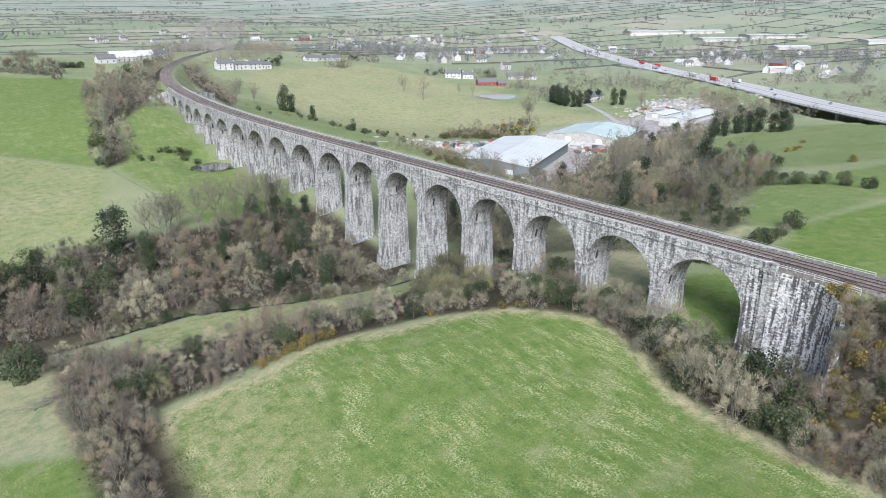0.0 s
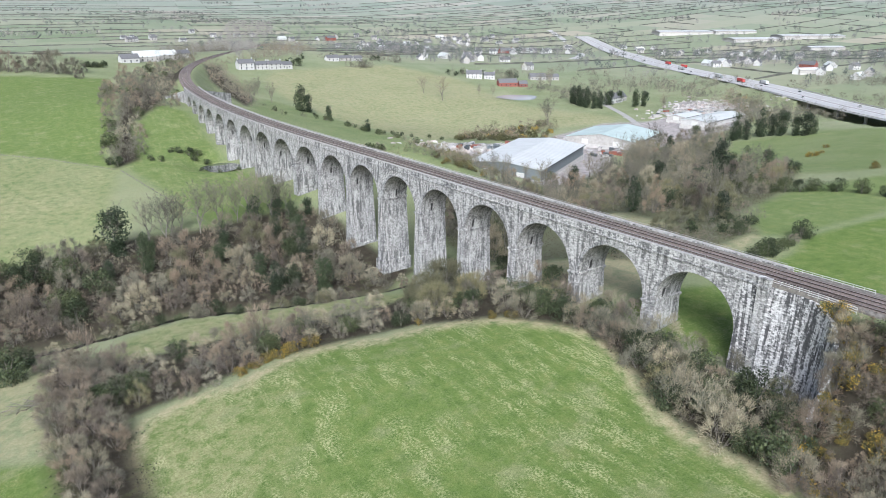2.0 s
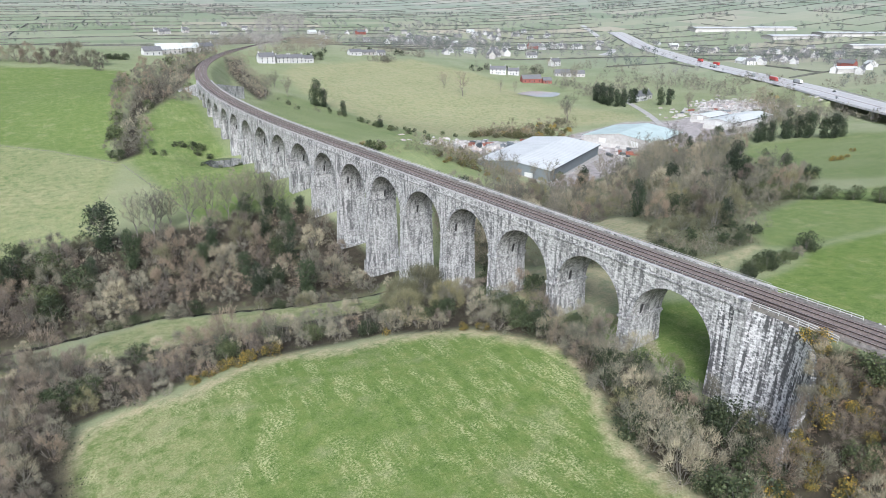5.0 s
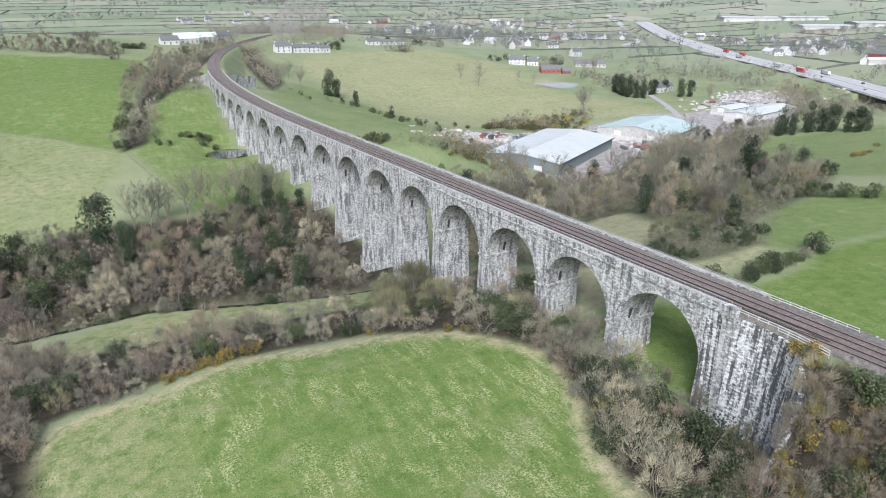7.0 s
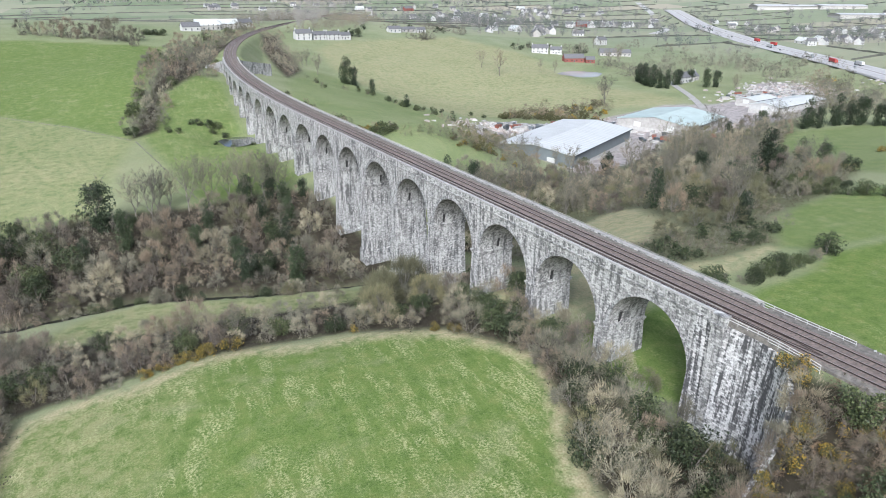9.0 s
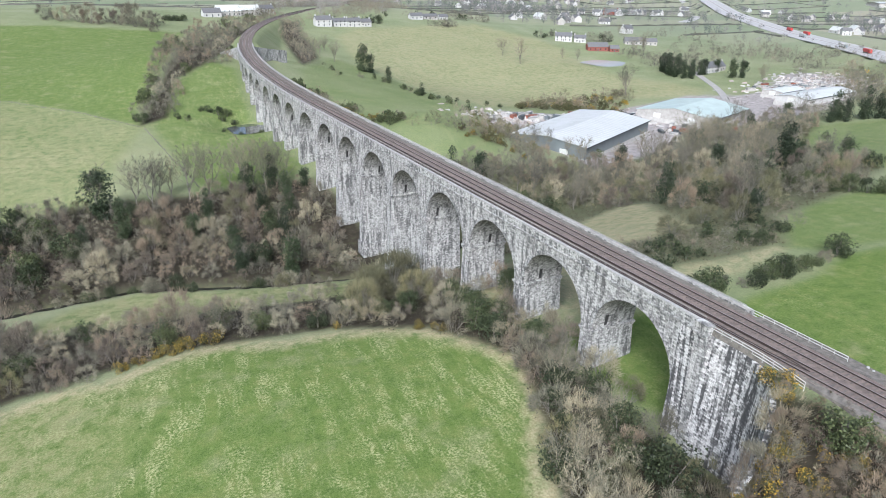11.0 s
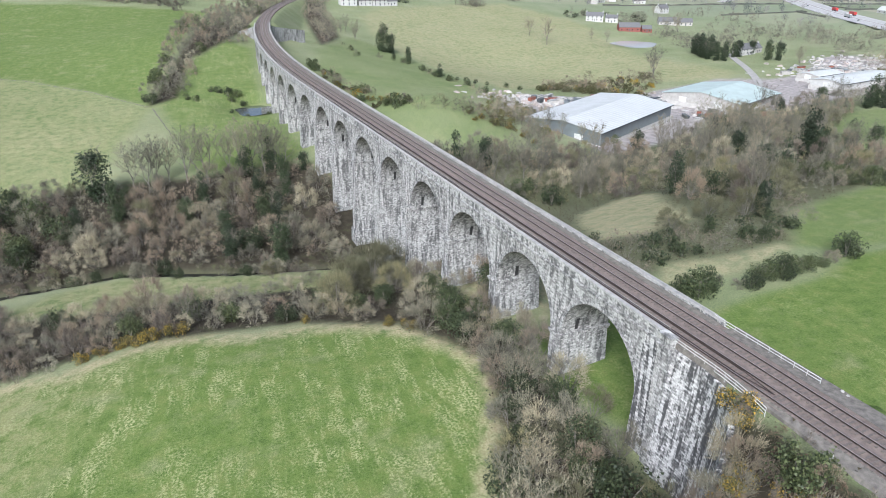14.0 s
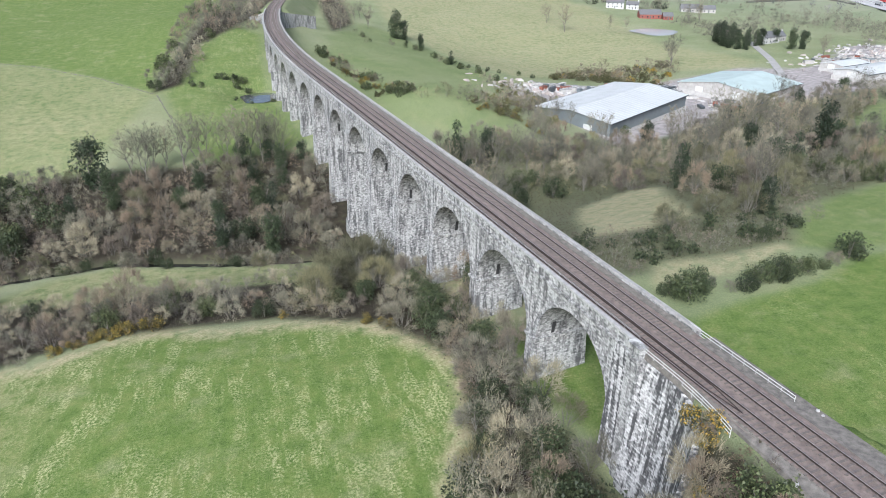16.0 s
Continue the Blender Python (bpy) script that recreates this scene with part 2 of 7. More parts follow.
def near_line(x, y):
    """Distance along the railway, and the offset from its west face, of points of the plan."""
    if x.size < 64:
        k = np.argmin((x[:, None] - LINE_X) ** 2 + (y[:, None] - LINE_Y) ** 2, 1)
        dx, dy, h = x - LINE_X[k], y - LINE_Y[k], LINE_H[k]
        return LINE_S[k] + dx * np.sin(h) + dy * np.cos(h), dx * np.cos(h) - dy * np.sin(h)
    best, s_at, off = np.full(x.shape, 1e9), np.zeros(x.shape), np.zeros(x.shape)
    for s, a, b, h in zip(LINE_S, LINE_X, LINE_Y, LINE_H):
        d = (x - a) ** 2 + (y - b) ** 2
        m = d < best
        best[m] = d[m]
        s_at[m] = (s + (x - a) * math.sin(h) + (y - b) * math.cos(h))[m]
        off[m] = ((x - a) * math.cos(h) - (y - b) * math.sin(h))[m]
    return s_at, off


def to_path(x, y, path):
    """Distance of points of the plan from a chain of straight pieces."""
    best = np.full(x.shape, 1e9)
    for (ax, ay), (bx, by) in zip(path, path[1:]):
        t = np.clip(((x - ax) * (bx - ax) + (y - ay) * (by - ay)) / ((bx - ax) ** 2 + (by - ay) ** 2), 0, 1)
        best = np.minimum(best, np.hypot(x - ax - t * (bx - ax), y - ay - t * (by - ay)))
    return best


def inside(x, y, poly):
    odd = np.zeros(x.shape, bool)
    for (ax, ay), (bx, by) in zip(poly, poly[1:] + poly[:1]):
        if ay != by:
            odd ^= ((ay > y) != (by > y)) & (x < (bx - ax) * (y - ay) / (by - ay) + ax)
    return odd


def patch(x, y, poly, soft):
    """1 inside the outline, 0 outside, with a soft edge."""
    d = to_path(x, y, poly + poly[:1])
    return step(-soft, soft, np.where(inside(x, y, poly), d, -d))


def natural(x, y):
    z = np.zeros(np.broadcast(x, y).shape)
    for r, knolls in KNOLLS.items():
        for a, b, h in knolls:
            z = z + h * np.exp(-((x - a) ** 2 + (y - b) ** 2) / (r * r))
    d = np.hypot(x - 60, y - 60)
    return z + 200 * step(1500, 4700, d) + step(700, 1500, d) * (9 * np.sin(x / 310 + 1) + 11 * np.sin(y / 270 + x / 900))


def road_z(y):
    """Height of the motorway, which crosses the valley on a bridge and an embankment."""
    return np.interp(y, [0, 300, 600, 900, 1300, 2000, 2900], [-9.0, -11.5, -12.5, -9.0, -3.0, 8.0, 60.0])


def pond_level(cx, cy):
    return float(natural(np.array([cx], float), np.array([cy], float))[0]) - (0.8 if cx > 300 else 1.2)


def ground(x, y):
    """Height of the ground: knolls and hollows, the river's bed, and the railway's banks."""
    x, y = np.atleast_1d(np.asarray(x, float)), np.atleast_1d(np.asarray(y, float))
    z = natural(x, y)
    z = z - 2.7 * step(4.2, 1.3, to_path(x, y, RIVER))
    s, off = near_line(x, y)
    mid = np.abs(off - WIDTH / 2)
    out = np.maximum(mid - 6.0 - 1.8 * step(-15, -22, s) * (s < 100), 0)
    # the near bank begins behind the curved wing wall
    behind = -6.0 - 10.2 * np.sqrt(1 - np.clip(1 + np.minimum(off, 0) / 10.2, 0.0, 1) ** 2)
    behind = np.where(off > 0.3, -0.9, behind)
    soft = 1.3
    bank = np.where(s < 100, 1 - step(behind - 0.2 - soft, behind - 0.2, s), step(386, 402, s) * (1 - step(900, 1010, s)))
    top = DECK - 0.6
    level = np.where(z < top, np.maximum(z, top - out / np.where(s < 100, 0.85 + 0.5 * step(-20, -60, s), 1.25)), np.minimum(z, top + out / 1.4))
    z = z + bank * (level - z) * (mid < 60)
    for cx, cy, rx, ry in PONDS:
        e = np.hypot((x - cx) / rx, (y - cy) / ry)
        flat = pond_level(cx, cy) + np.interp(e, [0, 0.85, 1.0, 1.3, 2.4], [-1.5, -0.7, 0.0, 0.35, 1.2])
        z = z + (flat - z) * (1 - step(1.2, 2.4, e))
    d = to_path(x, y, ROAD)
    rz = road_z(y) - 0.6
    over = np.maximum(d - 24.0, 0)
    hollow = (y > 110) & (y < 350) & (d < 80)
    z = np.where(hollow, z + (np.minimum(z, rz - 7 + np.maximum(d - 30, 0) / 2.2) - z) * step(110, 170, y), z)
    made = np.where(z < rz, np.maximum(z, rz - over / 2.0), np.minimum(z, rz + over / 2.5))
    return np.where((y > 350) & (y < 1350) & (d < 90), made, z)


def ground_z(x, y):
    return float(ground(x, y)[0])


# ---- cover of the ground ----
NEAR_FIELD = [(16, 20), (18, 97), (20, 112), (25, 122), (35, 123), (43, 122), (52, 126), (62, 127), (72, 121), (83, 120), (93, 117), (100, 111), (106, 102), (109, 95), (107, 85), (103, 76), (98, 66),
              (97, 56), (98, 48), (97, 35), (96, 10), (60, -20), (16, -20)]
SOUTH_WEST_FIELD = [(-90, 133), (-4, 131), (14, 117), (13, 20), (-90, 20)]
PALE_FIELD = [(-60, 178), (5, 174), (14, 174), (13, 120), (-4, 134), (-60, 140)]
MEADOW = [(18, 170), (30, 182), (45, 187), (75, 176), (95, 171), (104, 160), (90, 152), (60, 158), (34, 163)]
LOW_FIELD = [(-120, 400), (-6, 382), (23, 360), (49, 327), (38, 280), (32, 250), (0, 240), (-120, 232)]
HIGH_FIELD = [(-160, 640), (0, 612), (82, 590), (62, 430), (47, 350), (49, 329), (23, 361), (-6, 383), (-160, 410)]
PIER_STRIP = [(52, 330), (66, 400), (88, 440), (100, 420), (97, 330), (104, 250), (96, 243), (66, 244)]
EAST_FIELD = [(150, 92), (161, 94), (177, 95), (194, 101), (212, 100), (330, 85), (330, -40), (140, -40), (130, 40), (122, 68), (118, 84), (119, 100), (140, 99)]
SMALL_FIELD = [(186, 110), (205, 128), (222, 134), (246, 138), (330, 120), (330, 95), (212, 102), (192, 104)]
HILL_FIELD = [(280, 150), (292, 195), (345, 250), (380, 272), (430, 245), (480, 190), (420, 120), (330, 125)]
BIG_FIELD = [(205, 610), (233, 656), (386, 723), (425, 660), (425, 599), (398, 490), (420, 400), (398, 384), (350, 400), (278, 400), (240, 384), (228, 410), (216, 470), (198, 530)]
EAST_STRIP = [(120, 250), (122, 330), (140, 440), (178, 520), (196, 500), (214, 460), (222, 385), (196, 330), (180, 270), (186, 240), (168, 228), (150, 236)]
TAN_PATCH = [(156, 138), (164, 162), (174, 178), (200, 190), (204, 182), (190, 156), (184, 138), (168, 134)]
ARCH_PATCH = [(116, 106), (146, 104), (148, 126), (138, 150), (116, 148)]
PALE_PATCH = [(150, 104), (164, 103), (184, 108), (186, 113), (172, 111), (156, 114)]
YARD = [(212, 330), (226, 350), (246, 372), (274, 368), (302, 362), (340, 376), (392, 386), (424, 366), (452, 372), (520, 430), (570, 440), (550, 372), (490, 330), (430, 300), (360, 296), (318, 300), (280, 262), (226, 246)]
WOODS = [
    [(20, 126), (52, 130), (83, 124), (100, 114), (110, 96), (105, 78), (99, 62), (100, 40), (98, 10), (124, 10), (120.5, 50), (118, 66), (116, 92), (114, 140), (112, 168), (90, 152), (60, 157), (34, 161), (16, 168)],
    [(-120, 199), (-60, 191), (16, 189), (45, 194), (79, 182), (102, 177), (118, 186), (108, 230), (96, 243), (66, 243), (32, 249), (0, 240), (-120, 226)],
    [(9, 176), (9, 60), (22, 60), (22, 172)],
    [(148, 112), (142, 150), (138, 200), (150, 228), (215, 244), (290, 262), (340, 300), (400, 290), (380, 268), (345, 248), (292, 194), (282, 160), (246, 140), (205, 130), (188, 112), (165, 104)],
    [(48, 330), (60, 400), (74, 480), (110, 600), (150, 640), (118, 520), (84, 430), (66, 400), (60, 340)],
    [(146, 462), (150, 520), (155, 583), (168, 662), (190, 691), (175, 611), (173, 557), (168, 515)],
]


def spacing(lo, hi, near_lo, near_hi, fine, grow):
    """Grid lines: even and fine over the near stretch, wider and wider outside it."""
    mid = list(np.arange(near_lo, near_hi + fine, fine))
    up, d = [mid[-1]], fine
    while up[-1] < hi:
        d *= grow
        up.append(up[-1] + d)
    down, d = [mid[0]], fine
    while down[-1] > lo:
        d *= grow
        down.append(down[-1] - d)
    return np.array(down[:0:-1] + mid + up[1:])


GX, GY = spacing(-3400, 4600, -10, 240, 1.6, 1.055), spacing(-400, 4700, 20, 460, 1.6, 1.05)
XX, YY = np.meshgrid(GX, GY)
ZZ = ground(XX.ravel(), YY.ravel()).reshape(XX.shape)
rough = np.random.RandomState(3).normal(0, 1, XX.shape)
ZZ = ZZ + 0.06 * rough * (np.hypot(XX - 60, YY - 120) < 500)
fx, fy = XX.ravel(), YY.ravel()
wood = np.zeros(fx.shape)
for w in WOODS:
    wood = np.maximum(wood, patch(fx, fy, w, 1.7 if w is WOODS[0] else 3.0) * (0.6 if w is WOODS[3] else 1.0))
lush = np.zeros(fx.shape)
for poly, much, soft in ((NEAR_FIELD, 1.0, 2.0), (SOUTH_WEST_FIELD, 1.0, 1.5), (MEADOW, 0.75, 3), (LOW_FIELD, 0.6, 4), (HIGH_FIELD, 0.9, 3), (PIER_STRIP, 0.85, 5), (EAST_FIELD, 1.0, 2),
                         (SMALL_FIELD, 0.75, 3), (HILL_FIELD, 0.55, 5), (BIG_FIELD, 0.22, 5), (EAST_STRIP, 0.4, 5)):
    lush = np.maximum(lush, much * patch(fx, fy, poly, soft))
edge = to_path(fx, fy, NEAR_FIELD)
straw = np.maximum(step(3.4, 0.5, edge) * (np.hypot(fx - 60, fy - 80) < 120), 0.9 * patch(fx, fy, TAN_PATCH, 4))
straw = np.maximum(straw, 0.8 * patch(fx, fy, PALE_PATCH, 2))
straw = np.maximum(straw, 0.9 * patch(fx, fy, ARCH_PATCH, 3))
straw = np.maximum(straw, 0.42 * patch(fx, fy, NEAR_FIELD, 2) * step(54, 24, fx - 0.25 * (fy - 90)))
straw = np.maximum(straw, 0.6 * patch(fx, fy, PALE_FIELD, 3))
straw = np.maximum(straw, 0.32 * patch(fx, fy, LOW_FIELD, 5))
straw = np.maximum(straw, 0.5 * patch(fx, fy, MEADOW, 4))
straw = np.maximum(straw, 0.6 * patch(fx, fy, BIG_FIELD, 6))
straw = np.maximum(straw, 0.5 * np.exp(-((fx - 12) / 34) ** 2 - ((fy - 296) / 34) ** 2))
yard = patch(fx, fy, YARD, 3)
tufty = 0.12 + 0.88 * patch(fx, fy, NEAR_FIELD, 3) + 0.3 * patch(fx, fy, LOW_FIELD, 6) + 0.8 * patch(fx, fy, MEADOW, 3) + 0.12 * patch(fx, fy, EAST_FIELD, 5) + 0.2 * patch(fx, fy, HIGH_FIELD, 5) + 0.5 * patch(fx, fy, PIER_STRIP, 4) + 0.35 * patch(fx, fy, SOUTH_WEST_FIELD, 3)
rows_, cols = XX.shape
me = bpy.data.meshes.new("ground")
idx = np.arange(rows_ * cols).reshape(rows_, cols)
quads = np.stack([idx[:-1, :-1], idx[:-1, 1:], idx[1:, 1:], idx[1:, :-1]], -1).reshape(-1, 4)
me.vertices.add(rows_ * cols)
me.vertices.foreach_set("co", np.stack([XX, YY, ZZ], -1).ravel())
me.loops.add(quads.size)
me.loops.foreach_set("vertex_index", quads.ravel())
me.polygons.add(len(quads))
me.polygons.foreach_set("loop_start", np.arange(0, quads.size, 4))
me.polygons.foreach_set("use_smooth", np.ones(len(quads), bool))
me.update()
cover = me.color_attributes.new("cover", "FLOAT_COLOR", "POINT")
far = step(520, 900, np.hypot(fx - 100, fy - 100))
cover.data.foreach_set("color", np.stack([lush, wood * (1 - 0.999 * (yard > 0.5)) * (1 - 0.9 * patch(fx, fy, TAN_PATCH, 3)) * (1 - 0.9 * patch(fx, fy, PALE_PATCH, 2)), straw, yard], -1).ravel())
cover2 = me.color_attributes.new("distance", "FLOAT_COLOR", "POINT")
# the green channel grows with distance: how much haze goes into the colour
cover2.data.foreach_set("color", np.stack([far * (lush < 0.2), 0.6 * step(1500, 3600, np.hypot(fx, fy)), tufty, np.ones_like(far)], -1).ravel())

GRASS, n, l, b = material("pasture_and_scrub")
p = place(n)
at = n.new("ShaderNodeAttribute")
at.attribute_name = "cover"
cs = n.new("ShaderNodeSeparateColor")
l.new(at.outputs["Color"], cs.inputs[0])
big = noise_node(n, l, p, 0.035, 4)
mid_ = noise_node(n, l, p, 0.35, 5, 0.65)
tuft = noise_node(n, l, p, 2.6, 5, 0.7)
# pale pasture, its colour greyed towards blue in place of haze
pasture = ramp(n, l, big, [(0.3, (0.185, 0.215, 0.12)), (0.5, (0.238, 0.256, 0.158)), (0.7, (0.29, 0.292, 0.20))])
lush_c = ramp(n, l, mid_, [(0.3, (0.067, 0.119, 0.022)), (0.5, (0.104, 0.160, 0.034)), (0.72, (0.176, 0.198, 0.064))])
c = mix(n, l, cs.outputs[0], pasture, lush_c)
# worn and drying tufts in loose rows
rows_n = noise_node(n, l, p, 1.0, 5, 0.7, (0.5, 0.11, 0.3))
dry = n.new("ShaderNodeMath")
dry.operation = "MULTIPLY"
l.new(ramp(n, l, rows_n, [(0.44, (0, 0, 0)), (0.62, (1, 1, 1))]), dry.inputs[0])
l.new(ramp(n, l, tuft, [(0.44, (0, 0, 0)), (0.58, (1, 1, 1))]), dry.inputs[1])
at3 = n.new("ShaderNodeAttribute")
at3.attribute_name = "distance"
ts_ = n.new("ShaderNodeSeparateColor")
l.new(at3.outputs["Color"], ts_.inputs[0])
patches = ramp(n, l, noise_node(n, l, p, 0.07, 4, 0.6), [(0.38, (0.12, 0.12, 0.12)), (0.6, (0.9, 0.9, 0.9))])
dm_ = n.new("ShaderNodeMath")
dm_.operation = "MULTIPLY"
l.new(dry.outputs[0], dm_.inputs[0])
l.new(patches, dm_.inputs[1])
dn_ = n.new("ShaderNodeMath")
dn_.operation = "MULTIPLY"
l.new(dm_.outputs[0], dn_.inputs[0])
l.new(ts_.outputs[2], dn_.inputs[1])
c = mix(n, l, dn_.outputs[0], c, (0.49, 0.47, 0.27))
# bleached patches in the older grass
bleach = ramp(n, l, noise_node(n, l, p, 0.11, 5, 0.65), [(0.56, (0, 0, 0)), (0.70, (0.55, 0.55, 0.55))])
c = mix(n, l, bleach, c, (0.27, 0.265, 0.15))
c = mix(n, l, 0.3, c, ramp(n, l, tuft, [(0.3, (0.05, 0.08, 0.025)), (0.7, (0.22, 0.26, 0.11))]))
fine = noise_node(n, l, p, 6.5, 3, 0.7)
c = mix(n, l, 0.75, c, ramp(n, l, fine, [(0.3, (0.55, 0.6, 0.55)), (0.7, (1.4, 1.38, 1.35))]), "MULTIPLY")
straw_c = ramp(n, l, tuft, [(0.3, (0.225, 0.2, 0.108)), (0.7, (0.44, 0.40, 0.255))])
sm = n.new("ShaderNodeMath")
sm.operation = "MULTIPLY"
l.new(cs.outputs[2], sm.inputs[0])
l.new(ramp(n, l, mid_, [(0.36, (0.1, 0.1, 0.1)), (0.56, (1, 1, 1))]), sm.inputs[1])
c = mix(n, l, sm.outputs[0], c, straw_c)
# brown woodland floor, with the trees' shade darkened into its colour
shaded_floor_c = ramp(n, l, mid_, [(0.3, (0.028, 0.024, 0.018)), (0.55, (0.048, 0.042, 0.03)), (0.75, (0.072, 0.076, 0.036))])
c = mix(n, l, cs.outputs[1], c, shaded_floor_c)
yard_c = ramp(n, l, mid_, [(0.3, (0.20, 0.185, 0.175)), (0.7, (0.40, 0.37, 0.36))])
c = mix(n, l, at.outputs["Alpha"], c, yard_c)
# far pastures, each field with its own growth, paled a little for haze
at2 = n.new("ShaderNodeAttribute")
at2.attribute_name = "distance"
sp = n.new("ShaderNodeSeparateXYZ")
l.new(p, sp.inputs[0])


def sine_shift(source, other, length, amount):
    """source + amount * sin(other / length)"""
    a = n.new("ShaderNodeMath")
    a.operation = "DIVIDE"
    l.new(other, a.inputs[0])
    a.inputs[1].default_value = length
    s_ = n.new("ShaderNodeMath")
    s_.operation = "SINE"
    l.new(a.outputs[0], s_.inputs[0])
    r_ = n.new("ShaderNodeMath")
    r_.operation = "MULTIPLY_ADD"
    l.new(s_.outputs[0], r_.inputs[0])
    r_.inputs[1].default_value = amount
    l.new(source, r_.inputs[2])
    return r_.outputs[0]


FIELD_W, FIELD_H = 210.0, 86.0
cv = n.new("ShaderNodeCombineXYZ")
l.new(sine_shift(sp.outputs["X"], sp.outputs["Y"], 190.0, 30.0), cv.inputs["X"])
l.new(sine_shift(sp.outputs["Y"], sp.outputs["X"], 230.0, 26.0), cv.inputs["Y"])
fb = n.new("ShaderNodeTexBrick")
fb.inputs["Scale"].default_value = 1.0
fb.inputs["Brick Width"].default_value, fb.inputs["Row Height"].default_value = FIELD_W, FIELD_H
fb.inputs["Mortar Size"].default_value, fb.inputs["Bias"].default_value = 0.5, 0.0
fb.inputs["Color1"].default_value, fb.inputs["Color2"].default_value, fb.inputs["Mortar"].default_value = (0, 0, 0, 1), (1, 1, 1, 1), (0.3, 0.3, 0.3, 1)
l.new(cv.outputs[0], fb.inputs["Vector"])
field_c = ramp(n, l, fb.outputs["Color"], [(0.0, (0.15, 0.195, 0.12)), (0.35, (0.21, 0.24, 0.165)), (0.6, (0.27, 0.275, 0.20)), (0.8, (0.18, 0.215, 0.15)), (1.0, (0.36, 0.32, 0.26))])
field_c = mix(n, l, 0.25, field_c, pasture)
ds_ = n.new("ShaderNodeSeparateColor")
l.new(at2.outputs["Color"], ds_.inputs[0])
c = mix(n, l, ds_.outputs[0], c, field_c)
# far hills: haze put into the base colour as pale blue-grey
hazed_hills = ramp(n, l, fb.outputs["Color"], [(0.0, (0.20, 0.235, 0.225)), (0.4, (0.27, 0.295, 0.29)), (0.7, (0.24, 0.27, 0.255)), (1.0, (0.36, 0.35, 0.33))])
hazed_hills = mix(n, l, 0.4, hazed_hills, ramp(n, l, noise_node(n, l, p, 0.006, 4), [(0.3, (0.225, 0.25, 0.25)), (0.7, (0.31, 0.335, 0.34))]))
c = mix(n, l, ds_.outputs[1], c, hazed_hills)
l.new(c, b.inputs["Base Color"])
b.inputs["Roughness"].default_value = 0.95
b.inputs["Specular IOR Level"].default_value = 0.1
bump(n, l, tuft, b, 0.6, 0.25)
me.materials.append(GRASS)
tagged(new("ground", me), "green winter pasture, straw margins and brown woodland floor darkened for shade", "ground", kind="structure")

# river and ponds
rb = Build()
for (ax, ay), (bx, by) in zip(RIVER, RIVER[1:]):
    for k in range(6):
        q = [(ax + (bx - ax) * u, ay + (by - ay) * u) for u in (k / 6, (k + 1) / 6)]
        d = Vector((by - ay, ax - bx)).normalized() * 1.9
        zs = [float(natural(np.array([u]), np.array([v]))[0]) - 1.9 for u, v in q]
        rb.quad((q[0][0] - d.x, q[0][1] - d.y, zs[0]), (q[0][0] + d.x, q[0][1] + d.y, zs[0]), (q[1][0] + d.x, q[1][1] + d.y, zs[1]), (q[1][0] - d.x, q[1][1] - d.y, zs[1]))
tagged(new("river", rb.mesh("river", WATER)), "narrow dark river under bare trees", "river", kind="structure")


def pond(name, label, cx, cy, rx, ry, z):
    bd = Build()
    pts = [(cx + rx * (1 + 0.15 * math.sin(3 * a + 1)) * math.cos(a), cy + ry * (1 + 0.12 * math.sin(2 * a)) * math.sin(a), z) for a in np.linspace(0, 2 * math.pi, 40)[:-1]]
    bd.add(pts, (tuple(range(39)),))
    tagged(new(name, bd.mesh(name, SKY_PALE_WATER if cx > 300 else POND_WATER)), label, "pond", kind="structure")


for (cx, cy, rx, ry), lb in zip(PONDS, ("small still pond beside the viaduct's piers", "grey pond in the far pasture")):
    pond("pond", lb, cx, cy, rx * 0.93, ry * 0.93, pond_level(cx, cy) - 0.12)

# ---- the viaduct ----
SPRING, HALF, PIER_HALF, FIRST, PITCH, ARCHES = 3.25, 8.92, 1.35, 13.4, 20.55, 18
TOP = 13.75  # underside of the string course
viaduct = thing("viaduct", "long curved granite railway viaduct with eighteen tall round arches", "viaduct")


def ribbon(bd, s0, s1, step_s, profile):
    """Sweeps a closed cross-section (offset, height) along the railway, with end caps."""
    ss = np.linspace(s0, s1, max(2, int(abs(s1 - s0) / step_s) + 1))
    k, m = len(bd.v), len(profile)
    for s in ss:
        for o, z in profile:
            bd.v.append(along(s, o, z))
    for i in range(len(ss) - 1):
        for j in range(m):
            a, c_ = k + i * m + j, k + i * m + (j + 1) % m
            bd.f.append((a, c_, c_ + m, a + m))
    bd.f.append(tuple(k + j for j in range(m))[::-1])
    bd.f.append(tuple(k + (len(ss) - 1) * m + j for j in range(m)))


def rect(o0, o1, z0, z1):
    return [(o0, z0), (o1, z0), (o1, z1), (o0, z1)]


def arch_span(mid):
    """One arch: barrel, both spandrel faces and the haunches down to the springing."""
    bd = Build()
    ang = np.linspace(math.pi, 0, 33)
    prof = [(mid - HALF - PIER_HALF, SPRING)] + [(mid + HALF * math.cos(a), SPRING + HALF * math.sin(a)) for a in ang] + [(mid + HALF + PIER_HALF, SPRING)]
    for (sa, za), (sb, zb) in zip(prof, prof[1:]):
        for off, flip in ((0.0, False), (WIDTH, True)):
            q = [along(sa, off, za), along(sb, off, zb), along(sb, off, TOP), along(sa, off, TOP)]
            if abs(sa - sb) > 1e-6:
                bd.quad(*(q[::-1] if flip else q))
        bd.quad(along(sa, 0, za), along(sa, WIDTH, za), along(sb, WIDTH, zb), along(sb, 0, zb))
    return bd


